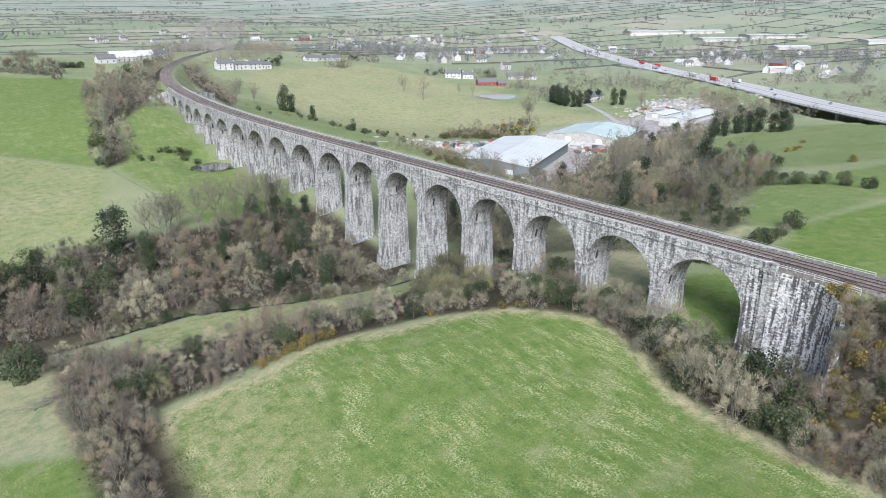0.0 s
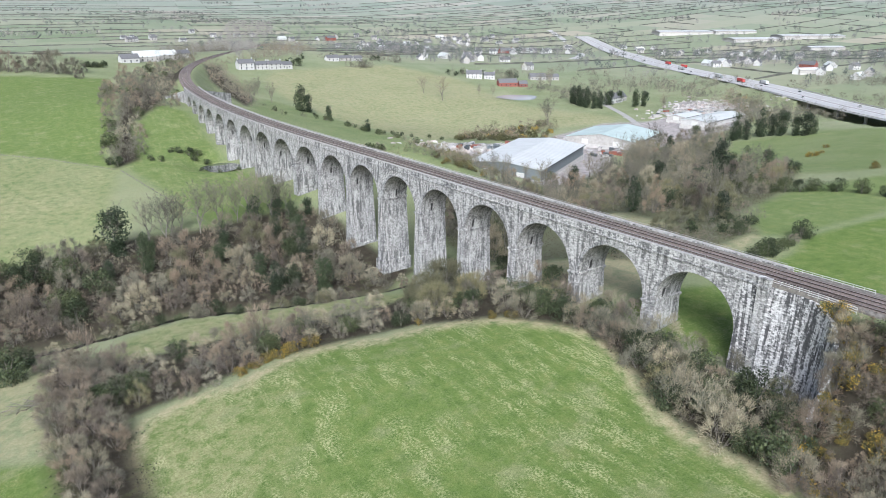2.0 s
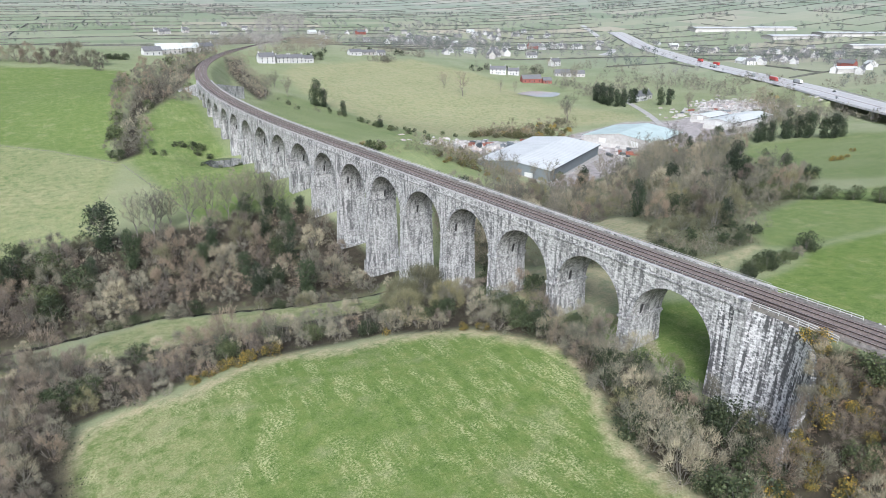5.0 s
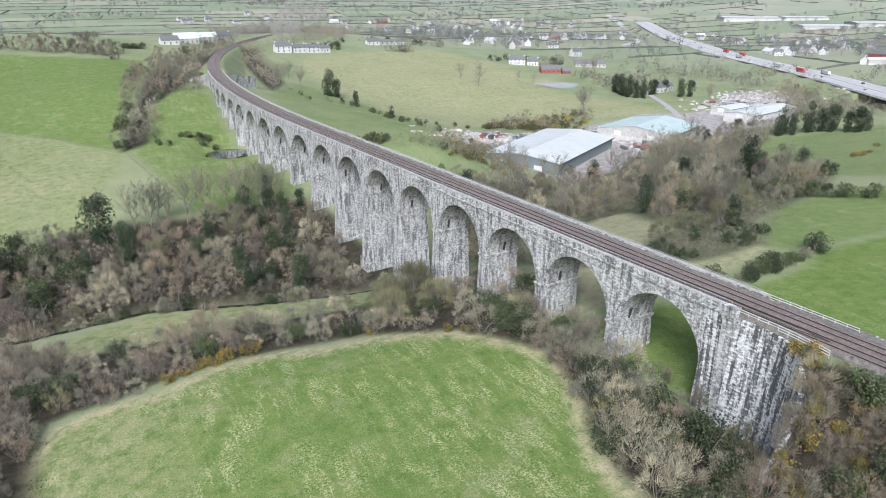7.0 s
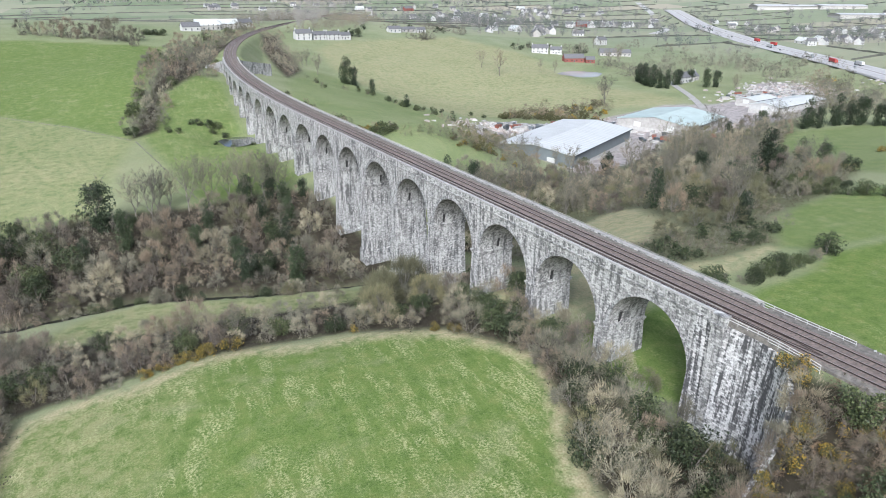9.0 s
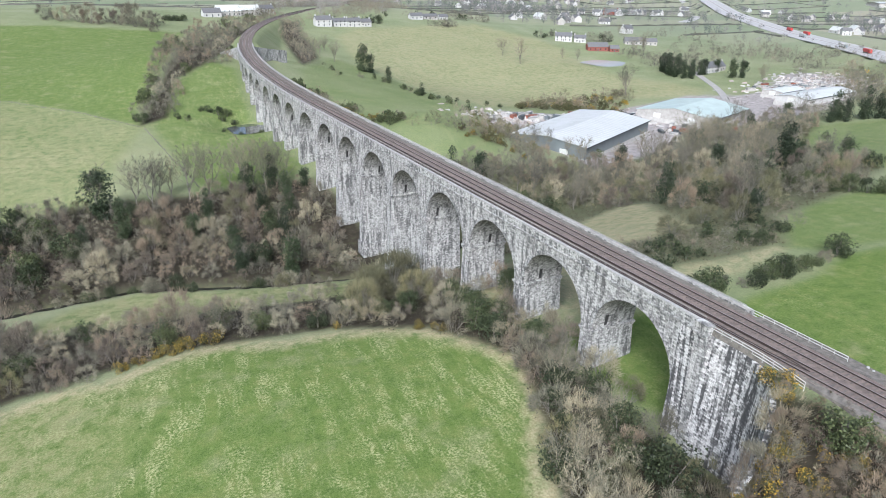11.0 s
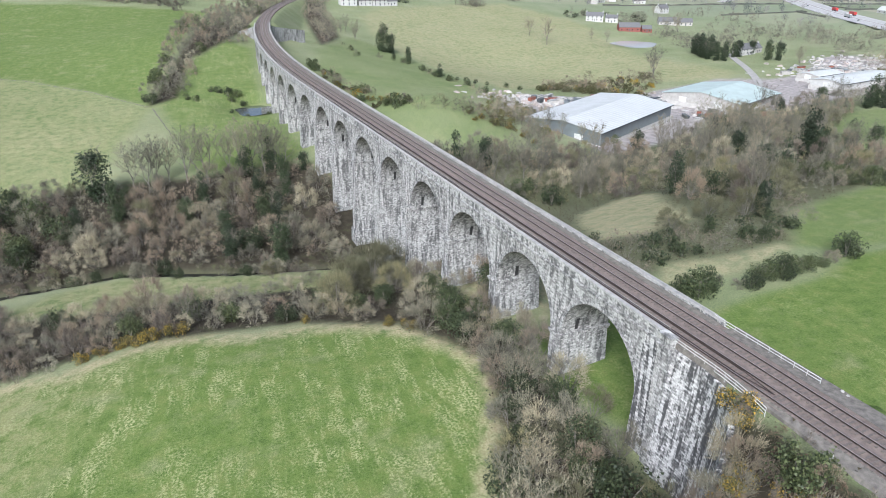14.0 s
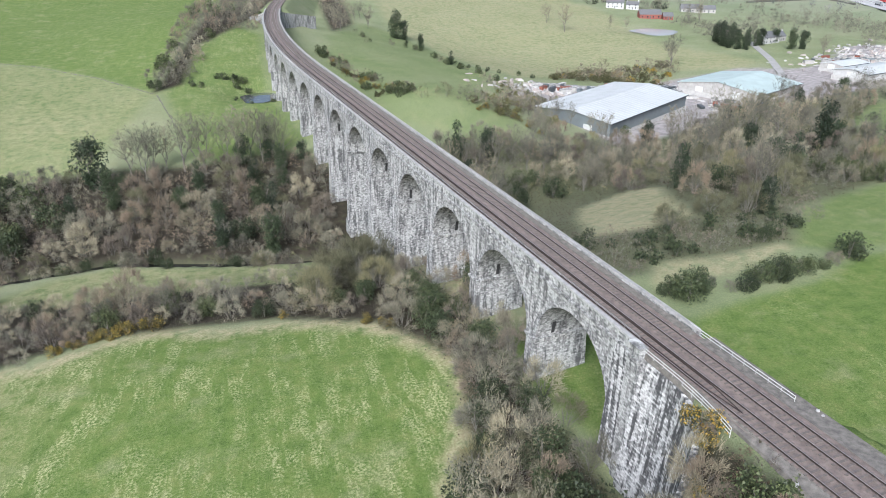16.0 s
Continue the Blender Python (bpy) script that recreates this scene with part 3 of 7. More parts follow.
def ring_stone(bd, mid, a0, a1, off, out, depth):
    """One wedge of an arch ring, standing a little proud of the spandrel."""
    p = []
    for o in ((off - out, off + 0.3) if off < 1 else (off - 0.3, off + out)):
        for r, a in ((HALF - 0.02, a0), (HALF - 0.02, a1), (HALF + depth, a1), (HALF + depth, a0)):
            p.append(along(mid + r * math.cos(a), o, SPRING + r * math.sin(a)))
    bd.hexa(p)


def pier(s, low, plinth_at):
    """A tall pier that widens downward, with its impost course and, on the tallest, a stepped plinth."""
    bd = Build()
    zs = [SPRING] + list(np.arange(SPRING - 4, low, -4)) + [low]
    rings = []
    for z in zs:
        g = (SPRING - z) / 36.0
        if plinth_at is not None and z < plinth_at - 0.01:
            g += 0.35
        h, o = PIER_HALF + g, 0.0 - g * 0.9
        rings.append((z, h, o))
    if plinth_at is not None:
        g = (SPRING - plinth_at) / 36.0
        rings += [(plinth_at, PIER_HALF + g, -g * 0.9), (plinth_at - 0.25, PIER_HALF + g + 0.35, -(g + 0.35) * 0.9)]
        rings.sort(reverse=True)
    for (z0, h0, o0), (z1, h1, o1) in zip(rings, rings[1:]):
        top = [along(s - h0, o0, z0), along(s + h0, o0, z0), along(s + h0, WIDTH - o0, z0), along(s - h0, WIDTH - o0, z0)]
        bot = [along(s - h1, o1, z1), along(s + h1, o1, z1), along(s + h1, WIDTH - o1, z1), along(s - h1, WIDTH - o1, z1)]
        for i in range(4):
            j = (i + 1) % 4
            bd.quad(bot[i], bot[j], top[j], top[i])
    return bd


arch_mids = [FIRST + PITCH * k for k in range(ARCHES)]
pier_at = [m + PITCH / 2 for m in arch_mids[:-1]]
for k, mid in enumerate(arch_mids):
    span = part("arch", arch_span(mid), STONE, viaduct)
    stones = 37
    if k < 4:
        for i in range(stones):
            bd = Build()
            ring_stone(bd, mid, math.pi * i / stones + 0.004, math.pi * (i + 1) / stones - 0.004, 0.0, 0.05, 0.78 + 0.08 * (i % 2))
            part("voussoir", bd, RING_STONE, span)
        bd = Build()
        for i in range(stones):
            ring_stone(bd, mid, math.pi * i / stones + 0.004, math.pi * (i + 1) / stones - 0.004, WIDTH, 0.05, 0.8)
        part("far_voussoirs", bd, RING_STONE, span, kind="stuff")
    else:
        bd = Build()
        for i in range(stones):
            for off in (0.0, WIDTH):
                ring_stone(bd, mid, math.pi * i / stones + 0.004, math.pi * (i + 1) / stones - 0.004, off, 0.05, 0.8)
        part("voussoirs", bd, RING_STONE, span, kind="stuff")
for k, s in enumerate(pier_at):
    x, y, _ = along(s, WIDTH / 2, 0)
    low = min(ground_z(*along(s, o, 0)[:2]) for o in (-1, WIDTH / 2, WIDTH + 1)) - 1.5
    tall = low < -13
    pr = part("pier", pier(s, low, -17.0 if tall else None), STONE, viaduct)
    bd = Build()
    e = 0.3
    for z0, z1, q in ((SPRING - 0.62, SPRING - 0.3, e * 0.5), (SPRING - 0.3, SPRING + 0.1, e)):
        h = PIER_HALF + q
        bd.hexa([along(s - h, -q, z0), along(s + h, -q, z0), along(s + h, WIDTH + q, z0), along(s - h, WIDTH + q, z0),
                 along(s - h, -q, z1), along(s + h, -q, z1), along(s + h, WIDTH + q, z1), along(s - h, WIDTH + q, z1)])
    part("impost", bd, STONE, pr, "projecting impost course")
    # a tall drain slot, near-black, above the impost on the southern reveal
    bd = Build()
    o_ = 2.6 + 1.1 * ((k * 7) % 3)
    z0, z1 = SPRING + 0.5, SPRING + 2.6
    cut = [HALF - math.sqrt(max(0.0, HALF ** 2 - (z - SPRING) ** 2)) for z in (z0, z1)]
    bd.hexa([along(s - PIER_HALF - cut[0] + 0.5, o_, z0), along(s - PIER_HALF - cut[0] + 0.5, o_ + 0.55, z0), along(s - PIER_HALF - cut[0] - 0.04, o_ + 0.55, z0), along(s - PIER_HALF - cut[0] - 0.04, o_, z0),
             along(s - PIER_HALF - cut[1] + 0.5, o_, z1), along(s - PIER_HALF - cut[1] + 0.5, o_ + 0.55, z1), along(s - PIER_HALF - cut[1] - 0.04, o_ + 0.55, z1), along(s - PIER_HALF - cut[1] - 0.04, o_, z1)])
    part("drain_slot", bd, DARK_SLOT, pr, "narrow near-black drain slot")

# string course, parapets and coping along both sides
bd = Build()
ribbon(bd, -0.6, 388, 4, [(-0.22, TOP), (WIDTH + 0.22, TOP), (WIDTH + 0.22, TOP + 0.32), (-0.22, TOP + 0.32)])
part("string_course", bd, RING_STONE, viaduct, "weathered projecting string course")
for name, o0, o1 in (("west_parapet", 0.0, 0.5), ("east_parapet", WIDTH - 0.5, WIDTH)):
    bd = Build()
    ribbon(bd, -0.4, 388, 4, rect(o0, o1, TOP + 0.32, 15.28))
    wall = part(name, bd, STONE, viaduct)
    joined = Build()
    length = 1.5
    for i in range(int(388 / length)):
        s0 = i * length
        near = i < 110 and o0 == 0.0
        bd = Build() if near else joined
        dz = random.uniform(-0.012, 0.012)
        ribbon(bd, s0 + 0.012, s0 + length - 0.012, 9, [(o0 - 0.08, 15.28), (o1 + 0.08, 15.28), (o1 + 0.08, 15.5 + dz), (o0 - 0.04, 15.54 + dz)])
        if near:
            part("coping_stone", bd, COPING, wall)
    part("coping_stones", joined, COPING, wall, kind="stuff")

# near abutment: solid wall beside the first arch, pilaster, and a curved wing that runs out to the west
GROUND_LOW = -9.0
s_end = FIRST - HALF - PIER_HALF
face = Build()
face.hexa([along(-1.2, -0.45, GROUND_LOW), along(s_end + 1.85, -0.45, GROUND_LOW), along(s_end + 1.85, WIDTH + 0.45, GROUND_LOW), along(-1.2, WIDTH + 0.45, GROUND_LOW),
           along(-1.2, 0, TOP), along(s_end + 0.95, 0, TOP), along(s_end + 0.95, WIDTH, TOP), along(-1.2, WIDTH, TOP)])
abut = part("abutment", face, ABUTMENT_STONE, viaduct, "granite abutment streaked with lime and black algae")
bd = Build()
for z0, z1, q in ((GROUND_LOW, TOP - 0.1, 0.55), (TOP - 0.1, TOP + 0.35, 0.8), (TOP + 0.35, 15.25, 0.5), (15.25, 15.55, 0.68)):
    d = 0.35 if z0 == GROUND_LOW else 0
    bd.hexa([along(-0.85 - q * 0.4, -q - d, z0), along(0.85 + q * 0.4, -q - d, z0), along(0.85 + q * 0.4, 0.6, z0), along(-0.85 - q * 0.4, 0.6, z0),
             along(-0.85 - q * 0.4, -q, z1), along(0.85 + q * 0.4, -q, z1), along(0.85 + q * 0.4, 0.6, z1), along(-0.85 - q * 0.4, 0.6, z1)])
part("pilaster", bd, STONE, abut)
wing, turf = Build(), Build()
WING_R = 10.2


def wing_top(off):
    return float(np.interp(-off, [0, 0.9, 2.3, 3.9, 5.8, 7.6, 10.2, 13.5], [14.15, 13.6, 12.6, 11.4, 9.4, 7.2, 4.6, 1.8]))


wing_pts = [(-0.9 - 1.02 * i, 0.0, 0.0) for i in range(5)]
wing_pts += [(-6.0 - WING_R * math.sin(radians(4.5 * i)), -WING_R * (1 - math.cos(radians(4.5 * i))), radians(4.5 * i)) for i in range(21)]
wing_pts += [(-16.2 - 0.05 * i, -10.2 - 1.1 * i, radians(90)) for i in range(1, 4)]
for (s0, o0, a0), (s1, o1, a1) in zip(wing_pts, wing_pts[1:]):
    q = []
    for s, o, a in ((s0, o0, a0), (s1, o1, a1)):
        t = wing_top(o)
        lean = 0.09 * (t - GROUND_LOW)
        # the face leans back as it rises; the back is buried in the bank
        q.append((along(s + lean * math.sin(a), o - lean * math.cos(a), GROUND_LOW), along(s, o, t), along(s - 0.7 * math.sin(a), o + 0.7 * math.cos(a), t), along(s - 0.7 * math.sin(a), o + 0.7 * math.cos(a), GROUND_LOW),
                  along(s - 2.4 * math.sin(a), o + 2.4 * math.cos(a), t + 0.25 + 1.5 * math.cos(a) * math.sin(a)), along(s - 2.4 * math.sin(a), o + 2.4 * math.cos(a), t - 3)))
    (b0, f0, k0, g0, e0, d0), (b1, f1, k1, g1, e1, d1) = q
    wing.quad(b1, b0, f0, f1)
    wing.quad(g0, g1, k1, k0)
    wing.quad(f1, f0, k0, k1)
    if a1 > 0.2:
        turf.quad(*[(v[0], v[1], v[2] - 0.12) for v in (k1, k0, e0, e1)])
        turf.quad(e1, e0, d0, d1)
wing.quad(b1, f1, k1, g1)
wing_part = part("wing_wall", wing, ABUTMENT_STONE, viaduct, "curved wing wall streaked white and black")
part("turf", turf, BANK_SOIL, wing_part, "rough bank behind the top of the wall")
# far abutment with its two wing walls
s0 = arch_mids[-1] + HALF + PIER_HALF
bd = Build()
bd.hexa([along(s0 - 1, -0.3, -4), along(s0 + 10, -0.3, -4), along(s0 + 10, WIDTH + 0.3, -4), along(s0 - 1, WIDTH + 0.3, -4),
         along(s0 - 1, 0, TOP), along(s0 + 10, 0, TOP), along(s0 + 10, WIDTH, TOP), along(s0 - 1, WIDTH, TOP)])
far_abut = part("abutment", bd, STONE, viaduct, "far granite abutment at the end of the arches")
for side, o0 in ((-1, 0.0), (1, WIDTH)):
    bd = Build()
    reach = 20 if side > 0 else 11
    ring = []
    for i in range(9):
        a = i / 8
        o, s, z = o0 + side * reach * a ** 1.3, s0 + 6 + 20 * a, 14.4 - 5 * a
        ring.append([along(s, o, -3), along(s, o, z), along(s + 1, o - side * 0.8, z), along(s + 1, o - side * 0.8, -3)])
    bd.add([v for r_ in ring for v in r_], [(4 * i + j, 4 * i + (j + 1) % 4, 4 * i + 4 + (j + 1) % 4, 4 * i + 4 + j) for i in range(8) for j in range(4)] + [(0, 1, 2, 3), (35, 34, 33, 32)])
    part("wing_wall", bd, STONE, viaduct, "sloping wing wall at the far end")

# ---- railway ----
railway = thing("railway", "double railway track on brown ballast with rusty rails", "railway")
TRACKS, GAUGE, RAIL_TOP = (2.1, 5.5), 1.6, 15.26
bd = Build()
ribbon(bd, -150, 1000, 4, [(0.52, 14.0), (WIDTH - 0.52, 14.0), (WIDTH - 0.52, DECK - 0.12), (7.6, DECK - 0.1), (7.1, DECK), (1.05, DECK), (0.72, DECK - 0.06), (0.52, DECK - 0.1)])
part("ballast_bed", bd, BALLAST, railway, kind="stuff")
bd = Build()
ss = np.linspace(-150, -1.2, 60)
lofted = []
for s in ss:
    o = float(np.interp(s, [-40, -15], [-3.6, 0.05]))
    lofted += [along(s, o, 13.6), along(s, 0.9, 13.6), along(s, 0.9, DECK + 0.02), along(s, o * 0.4 + 0.12, DECK - 0.25)]
bd.add(lofted, [(4 * i + j, 4 * i + (j + 1) % 4, 4 * i + 4 + (j + 1) % 4, 4 * i + 4 + j) for i in range(59) for j in range(4)])
ribbon(bd, -150, -1.2, 4, [(7.2, 13.9), (11.6, 13.5), (10.2, DECK - 0.25), (7.5, DECK + 0.0)])
ribbon(bd, 0, 388, 4, [(7.3, 14.2), (8.47, 14.2), (8.47, DECK - 0.02), (7.45, DECK + 0.012)])
part("ballast_shoulder", bd, SHOULDER, railway, "grey crushed stone beside the track", kind="stuff")
joined = Build()
count = 0
sleeper_mesh = Build()
sleeper_mesh.hexa([(-1.3, -0.13, -0.1), (1.3, -0.13, -0.1), (1.3, 0.13, -0.1), (-1.3, 0.13, -0.1), (-1.28, -0.1, 0.06), (1.28, -0.1, 0.06), (1.28, 0.1, 0.06), (-1.28, 0.1, 0.06)])
sleeper_data = sleeper_mesh.mesh("sleeper", SLEEPER)
for tr in TRACKS:
    for i in range(1, 780):
        s = -45 + i * 0.7
        x, y, z = along(s, tr, DECK + 0.02)
        h = float(line(s)[2])
        if 0 < i <= 150:
            ob = part("sleeper", sleeper_data, None, railway)
            ob.matrix_basis = pose(x, y, z, 0, 0, -math.degrees(h))
        else:
            c_, s_ = math.cos(-h), math.sin(-h)
            joined.add([(x + c_ * a - s_ * b2, y + s_ * a + c_ * b2, z + d) for a, b2, d in sleeper_mesh.v], sleeper_mesh.f)
part("sleepers", joined, SLEEPER, railway, kind="stuff")
for tr in TRACKS:
    for side in (-1, 1):
        o = tr + side * GAUGE / 2
        bd = Build()
        ribbon(bd, -150, 1000, 4, [(o - 0.07, DECK + 0.06), (o + 0.07, DECK + 0.06), (o + 0.025, DECK + 0.1), (o + 0.035, RAIL_TOP - 0.02), (o - 0.035, RAIL_TOP - 0.02), (o - 0.025, DECK + 0.1)])
        r = part("rail", bd, RAIL, railway)
        bd = Build()
        ribbon(bd, -150, 1000, 4, rect(o - 0.036, o + 0.036, RAIL_TOP - 0.018, RAIL_TOP))
        part("rail_head", bd, RAIL_HEAD, r, "shiny worn rail head")
for side in (-1, 1):
    for tr in TRACKS[:1]:
        o = tr + side * (GAUGE / 2 - 0.28)
        bd = Build()
        ribbon(bd, -9, 390, 4, rect(o - 0.035, o + 0.035, DECK + 0.06, RAIL_TOP - 0.02))
        a, b_ = along(-9, o, RAIL_TOP - 0.08), along(-14, tr, RAIL_TOP - 0.08)
        bd.limb(a, b_, 0.05, 0.05)
        part("guard_rail", bd, RAIL, railway, "rusty guard rail between the running rails")


def handrail(name, pts, label, high=1.15):
    """A steel fence of posts and three rails along plan points."""
    fence = thing(name, label, "fence", "white railings by the track")
    for i, p in enumerate(pts):
        bd = Build()
        bd.limb(p, (p[0], p[1], p[2] + high), 0.045, 0.04, 5)
        part("post", bd, WHITE_PAINT, fence)
    for h in (0.4, 0.78, high):
        bd = Build()
        across = Vector((pts[-1][1] - pts[0][1], pts[0][0] - pts[-1][0], 0)).normalized() * 0.035
        verts = [(x + across.x * u, y + across.y * u, z + h + 0.035 * v) for x, y, z in pts for u, v in ((-1, -1), (1, -1), (1, 1), (-1, 1))]
        last = 4 * len(pts) - 4
        bd.add(verts, [(4 * i + j, 4 * i + (j + 1) % 4, 4 * i + 4 + (j + 1) % 4, 4 * i + 4 + j) for i in range(len(pts) - 1) for j in range(4)] + [(3, 2, 1, 0), (last, last + 1, last + 2, last + 3)])
        part("rail", bd, WHITE_PAINT, fence)
    return fence


handrail("handrail", [along(-1.0 - 1.62 * i, 0.2 - 0.0125 * max(0, i - 3) ** 2 * 2.4, 14.3) for i in range(10)], "white steel handrail above the curved wing wall")
handrail("handrail", [along(1.5 - 1.75 * i, 8.75, 14.4) for i in range(10)], "white steel handrail on the field side of the track")


for off, label in ((0.62, "long pale steel handrail inside the west parapet"), (8.36, "long pale steel handrail inside the east parapet")):
    rail = thing("handrail", label, "fence", "white railings by the track")
    post_data = None
    for i in range(130):
        x, y, z = along(0.6 + i * 2.95, off, 14.6)
        if post_data is None:
            bd = Build()
            bd.limb((0, 0, 0), (0, 0, 1.42), 0.035, 0.03, 5)
            post_data = bd.mesh("post", GALVANISED)
        ob = part("post", post_data, None, rail)
        ob.location = (x, y, z)
    bd = Build()
    ribbon(bd, 0.6, 381, 4, rect(off - 0.03, off + 0.03, 15.98, 16.04))
    part("rail", bd, GALVANISED, rail)


def trackside_post(s, o, label, head):
    """A short marker post with a painted box on it."""
    ob = thing("marker_post", label, "railway marker")
    x, y, z = along(s, o, DECK - 0.3)
    bd = Build()
    bd.limb((x, y, z), (x, y, z + 1.0), 0.06, 0.05, 6)
    part("post", bd, RAIL, ob)
    bd = Build()
    bd.box(x - 0.28, y - 0.2, z + 0.9, x + 0.28, y + 0.2, z + 1.5)
    part("box", bd, head, ob)


ORANGE = plain("orange_enamel", (0.62, 0.27, 0.03), 0.5)
trackside_post(-31.0, 0.7, "small orange marker box beside the track", ORANGE)
trackside_post(-31.0, 10.6, "small white marker box beside the track", WHITE_PAINT)
stone_rng = np.random.RandomState(8)
for s, o in ((-33, -0.9), (-34.5, -1.4), (-15.5, 9.3), (-16.2, 9.8), (-17, 9.6), (-23, -0.4)):
    x, y, z = along(s, o, DECK - 0.35)
    bd = Build()
    r = stone_rng.uniform(0.15, 0.32)
    ring = [(x + r * math.cos(a) * stone_rng.uniform(0.7, 1.2), y + r * math.sin(a) * stone_rng.uniform(0.7, 1.2)) for a in np.linspace(0, 6.28, 8)[:-1]]
    bd.add([(a, b2, z - 0.1) for a, b2 in ring] + [(a * 0.6 + x * 0.4, b2 * 0.6 + y * 0.4, z + r * 1.1) for a, b2 in ring],
           [(i, (i + 1) % 7, 7 + (i + 1) % 7, 7 + i) for i in range(7)] + [tuple(range(7, 14))])
    tagged(new("stone", bd.mesh("stone", COPING)), "loose white stone beside the railway track", "stone", "loose stones by the track")

# ---- trees, bushes and thickets ----
rng = np.random.RandomState(11)


def unit(v):
    return v / np.maximum(np.linalg.norm(v, axis=-1, keepdims=True), 1e-9)


def blades(start, way, length, width):
    """Thin three-cornered shoots. Gives (n, 3, 3)."""
    side = unit(np.cross(way, rng.normal(size=way.shape)))
    w = np.asarray(width).reshape(-1, 1) * 0.5
    return np.stack([start - side * w, start + side * w, start + way * np.asarray(length).reshape(-1, 1)], 1)


def leaves(centre, size):
    """Leaf sprays: loose triangles turned every way."""
    a = unit(rng.normal(size=centre.shape))
    b_ = unit(np.cross(a, rng.normal(size=centre.shape)))
    s = np.asarray(size).reshape(-1, 1)
    return np.stack([centre - a * s * 0.5, centre + a * s * 0.5, centre + b_ * s * 0.8], 1)


def sticks(segments):
    """Three-sided tapered limbs from (a, b, ra, rb). Gives triangles."""
    a, b_ = np.array([s[0] for s in segments], float), np.array([s[1] for s in segments], float)
    ra, rb = np.array([s[2] for s in segments])[:, None], np.array([s[3] for s in segments])[:, None]
    d = unit(b_ - a)
    u = unit(np.cross(d, rng.normal(size=d.shape)))
    w = np.cross(d, u)
    tris = []
    ring = [(u * math.cos(q) + w * math.sin(q)) for q in (0, 2.094, 4.189)]
    for i in range(3):
        j = (i + 1) % 3
        tris.append(np.stack([a + ring[i] * ra, a + ring[j] * ra, b_ + ring[j] * rb], 1))
        tris.append(np.stack([a + ring[i] * ra, b_ + ring[j] * rb, b_ + ring[i] * rb], 1))
    return np.concatenate(tris)


def tri_mesh(name, tris, mat):
    tris = np.asarray(tris, np.float32).reshape(-1, 3, 3)
    m = bpy.data.meshes.new(name)
    k = len(tris) * 3
    m.vertices.add(k)
    m.vertices.foreach_set("co", tris.ravel())
    m.loops.add(k)
    m.loops.foreach_set("vertex_index", np.arange(k))
    m.polygons.add(len(tris))
    m.polygons.foreach_set("loop_start", np.arange(0, k, 3))
    m.update()
    m.materials.append(mat)
    return m


def shell(count, rx, ry, rz, cz, lump=0.25, low=-0.5, inner=0.45):
    """Points in the outer part of a lumpy crown, with the way outward from its foot."""
    d = unit(rng.normal(size=(count, 3)))
    d[:, 2] = np.where(d[:, 2] < low, -d[:, 2] * 0.5, d[:, 2])
    ph = rng.uniform(0, 6.28, 6)
    bulge = 1 + lump * (np.sin(3 * np.arctan2(d[:, 1], d[:, 0]) + ph[0]) * np.cos(2.5 * d[:, 2] + ph[1]) + 0.6 * np.sin(5 * np.arctan2(d[:, 1], d[:, 0]) + 4 * d[:, 2] + ph[2]))
    r = (inner + (1 - inner) * rng.uniform(0, 1, count) ** 0.6) * bulge
    p = d * r[:, None] * np.array([rx, ry, rz]) + np.array([0, 0, cz])
    return p, unit(p - np.array([0, 0, cz * 0.15]))


def offshoots(foot, way, length, count, ratio, spread, lift, low):
    """Side shoots of each branch: where they start, which way they run and how long they are."""
    n_ = len(foot)
    f = rng.uniform(low, 1, (n_, count))
    p = foot[:, None] + way[:, None] * (length[:, None] * f)[..., None]
    d = unit(way[:, None] + rng.normal(0, spread, (n_, count, 3)) + np.array([0, 0, lift]))
    ln = length[:, None] * ratio * rng.uniform(0.7, 1.25, (n_, count)) * (1.2 - 0.45 * f)
    return p.reshape(-1, 3), d.reshape(-1, 3), ln.ravel()


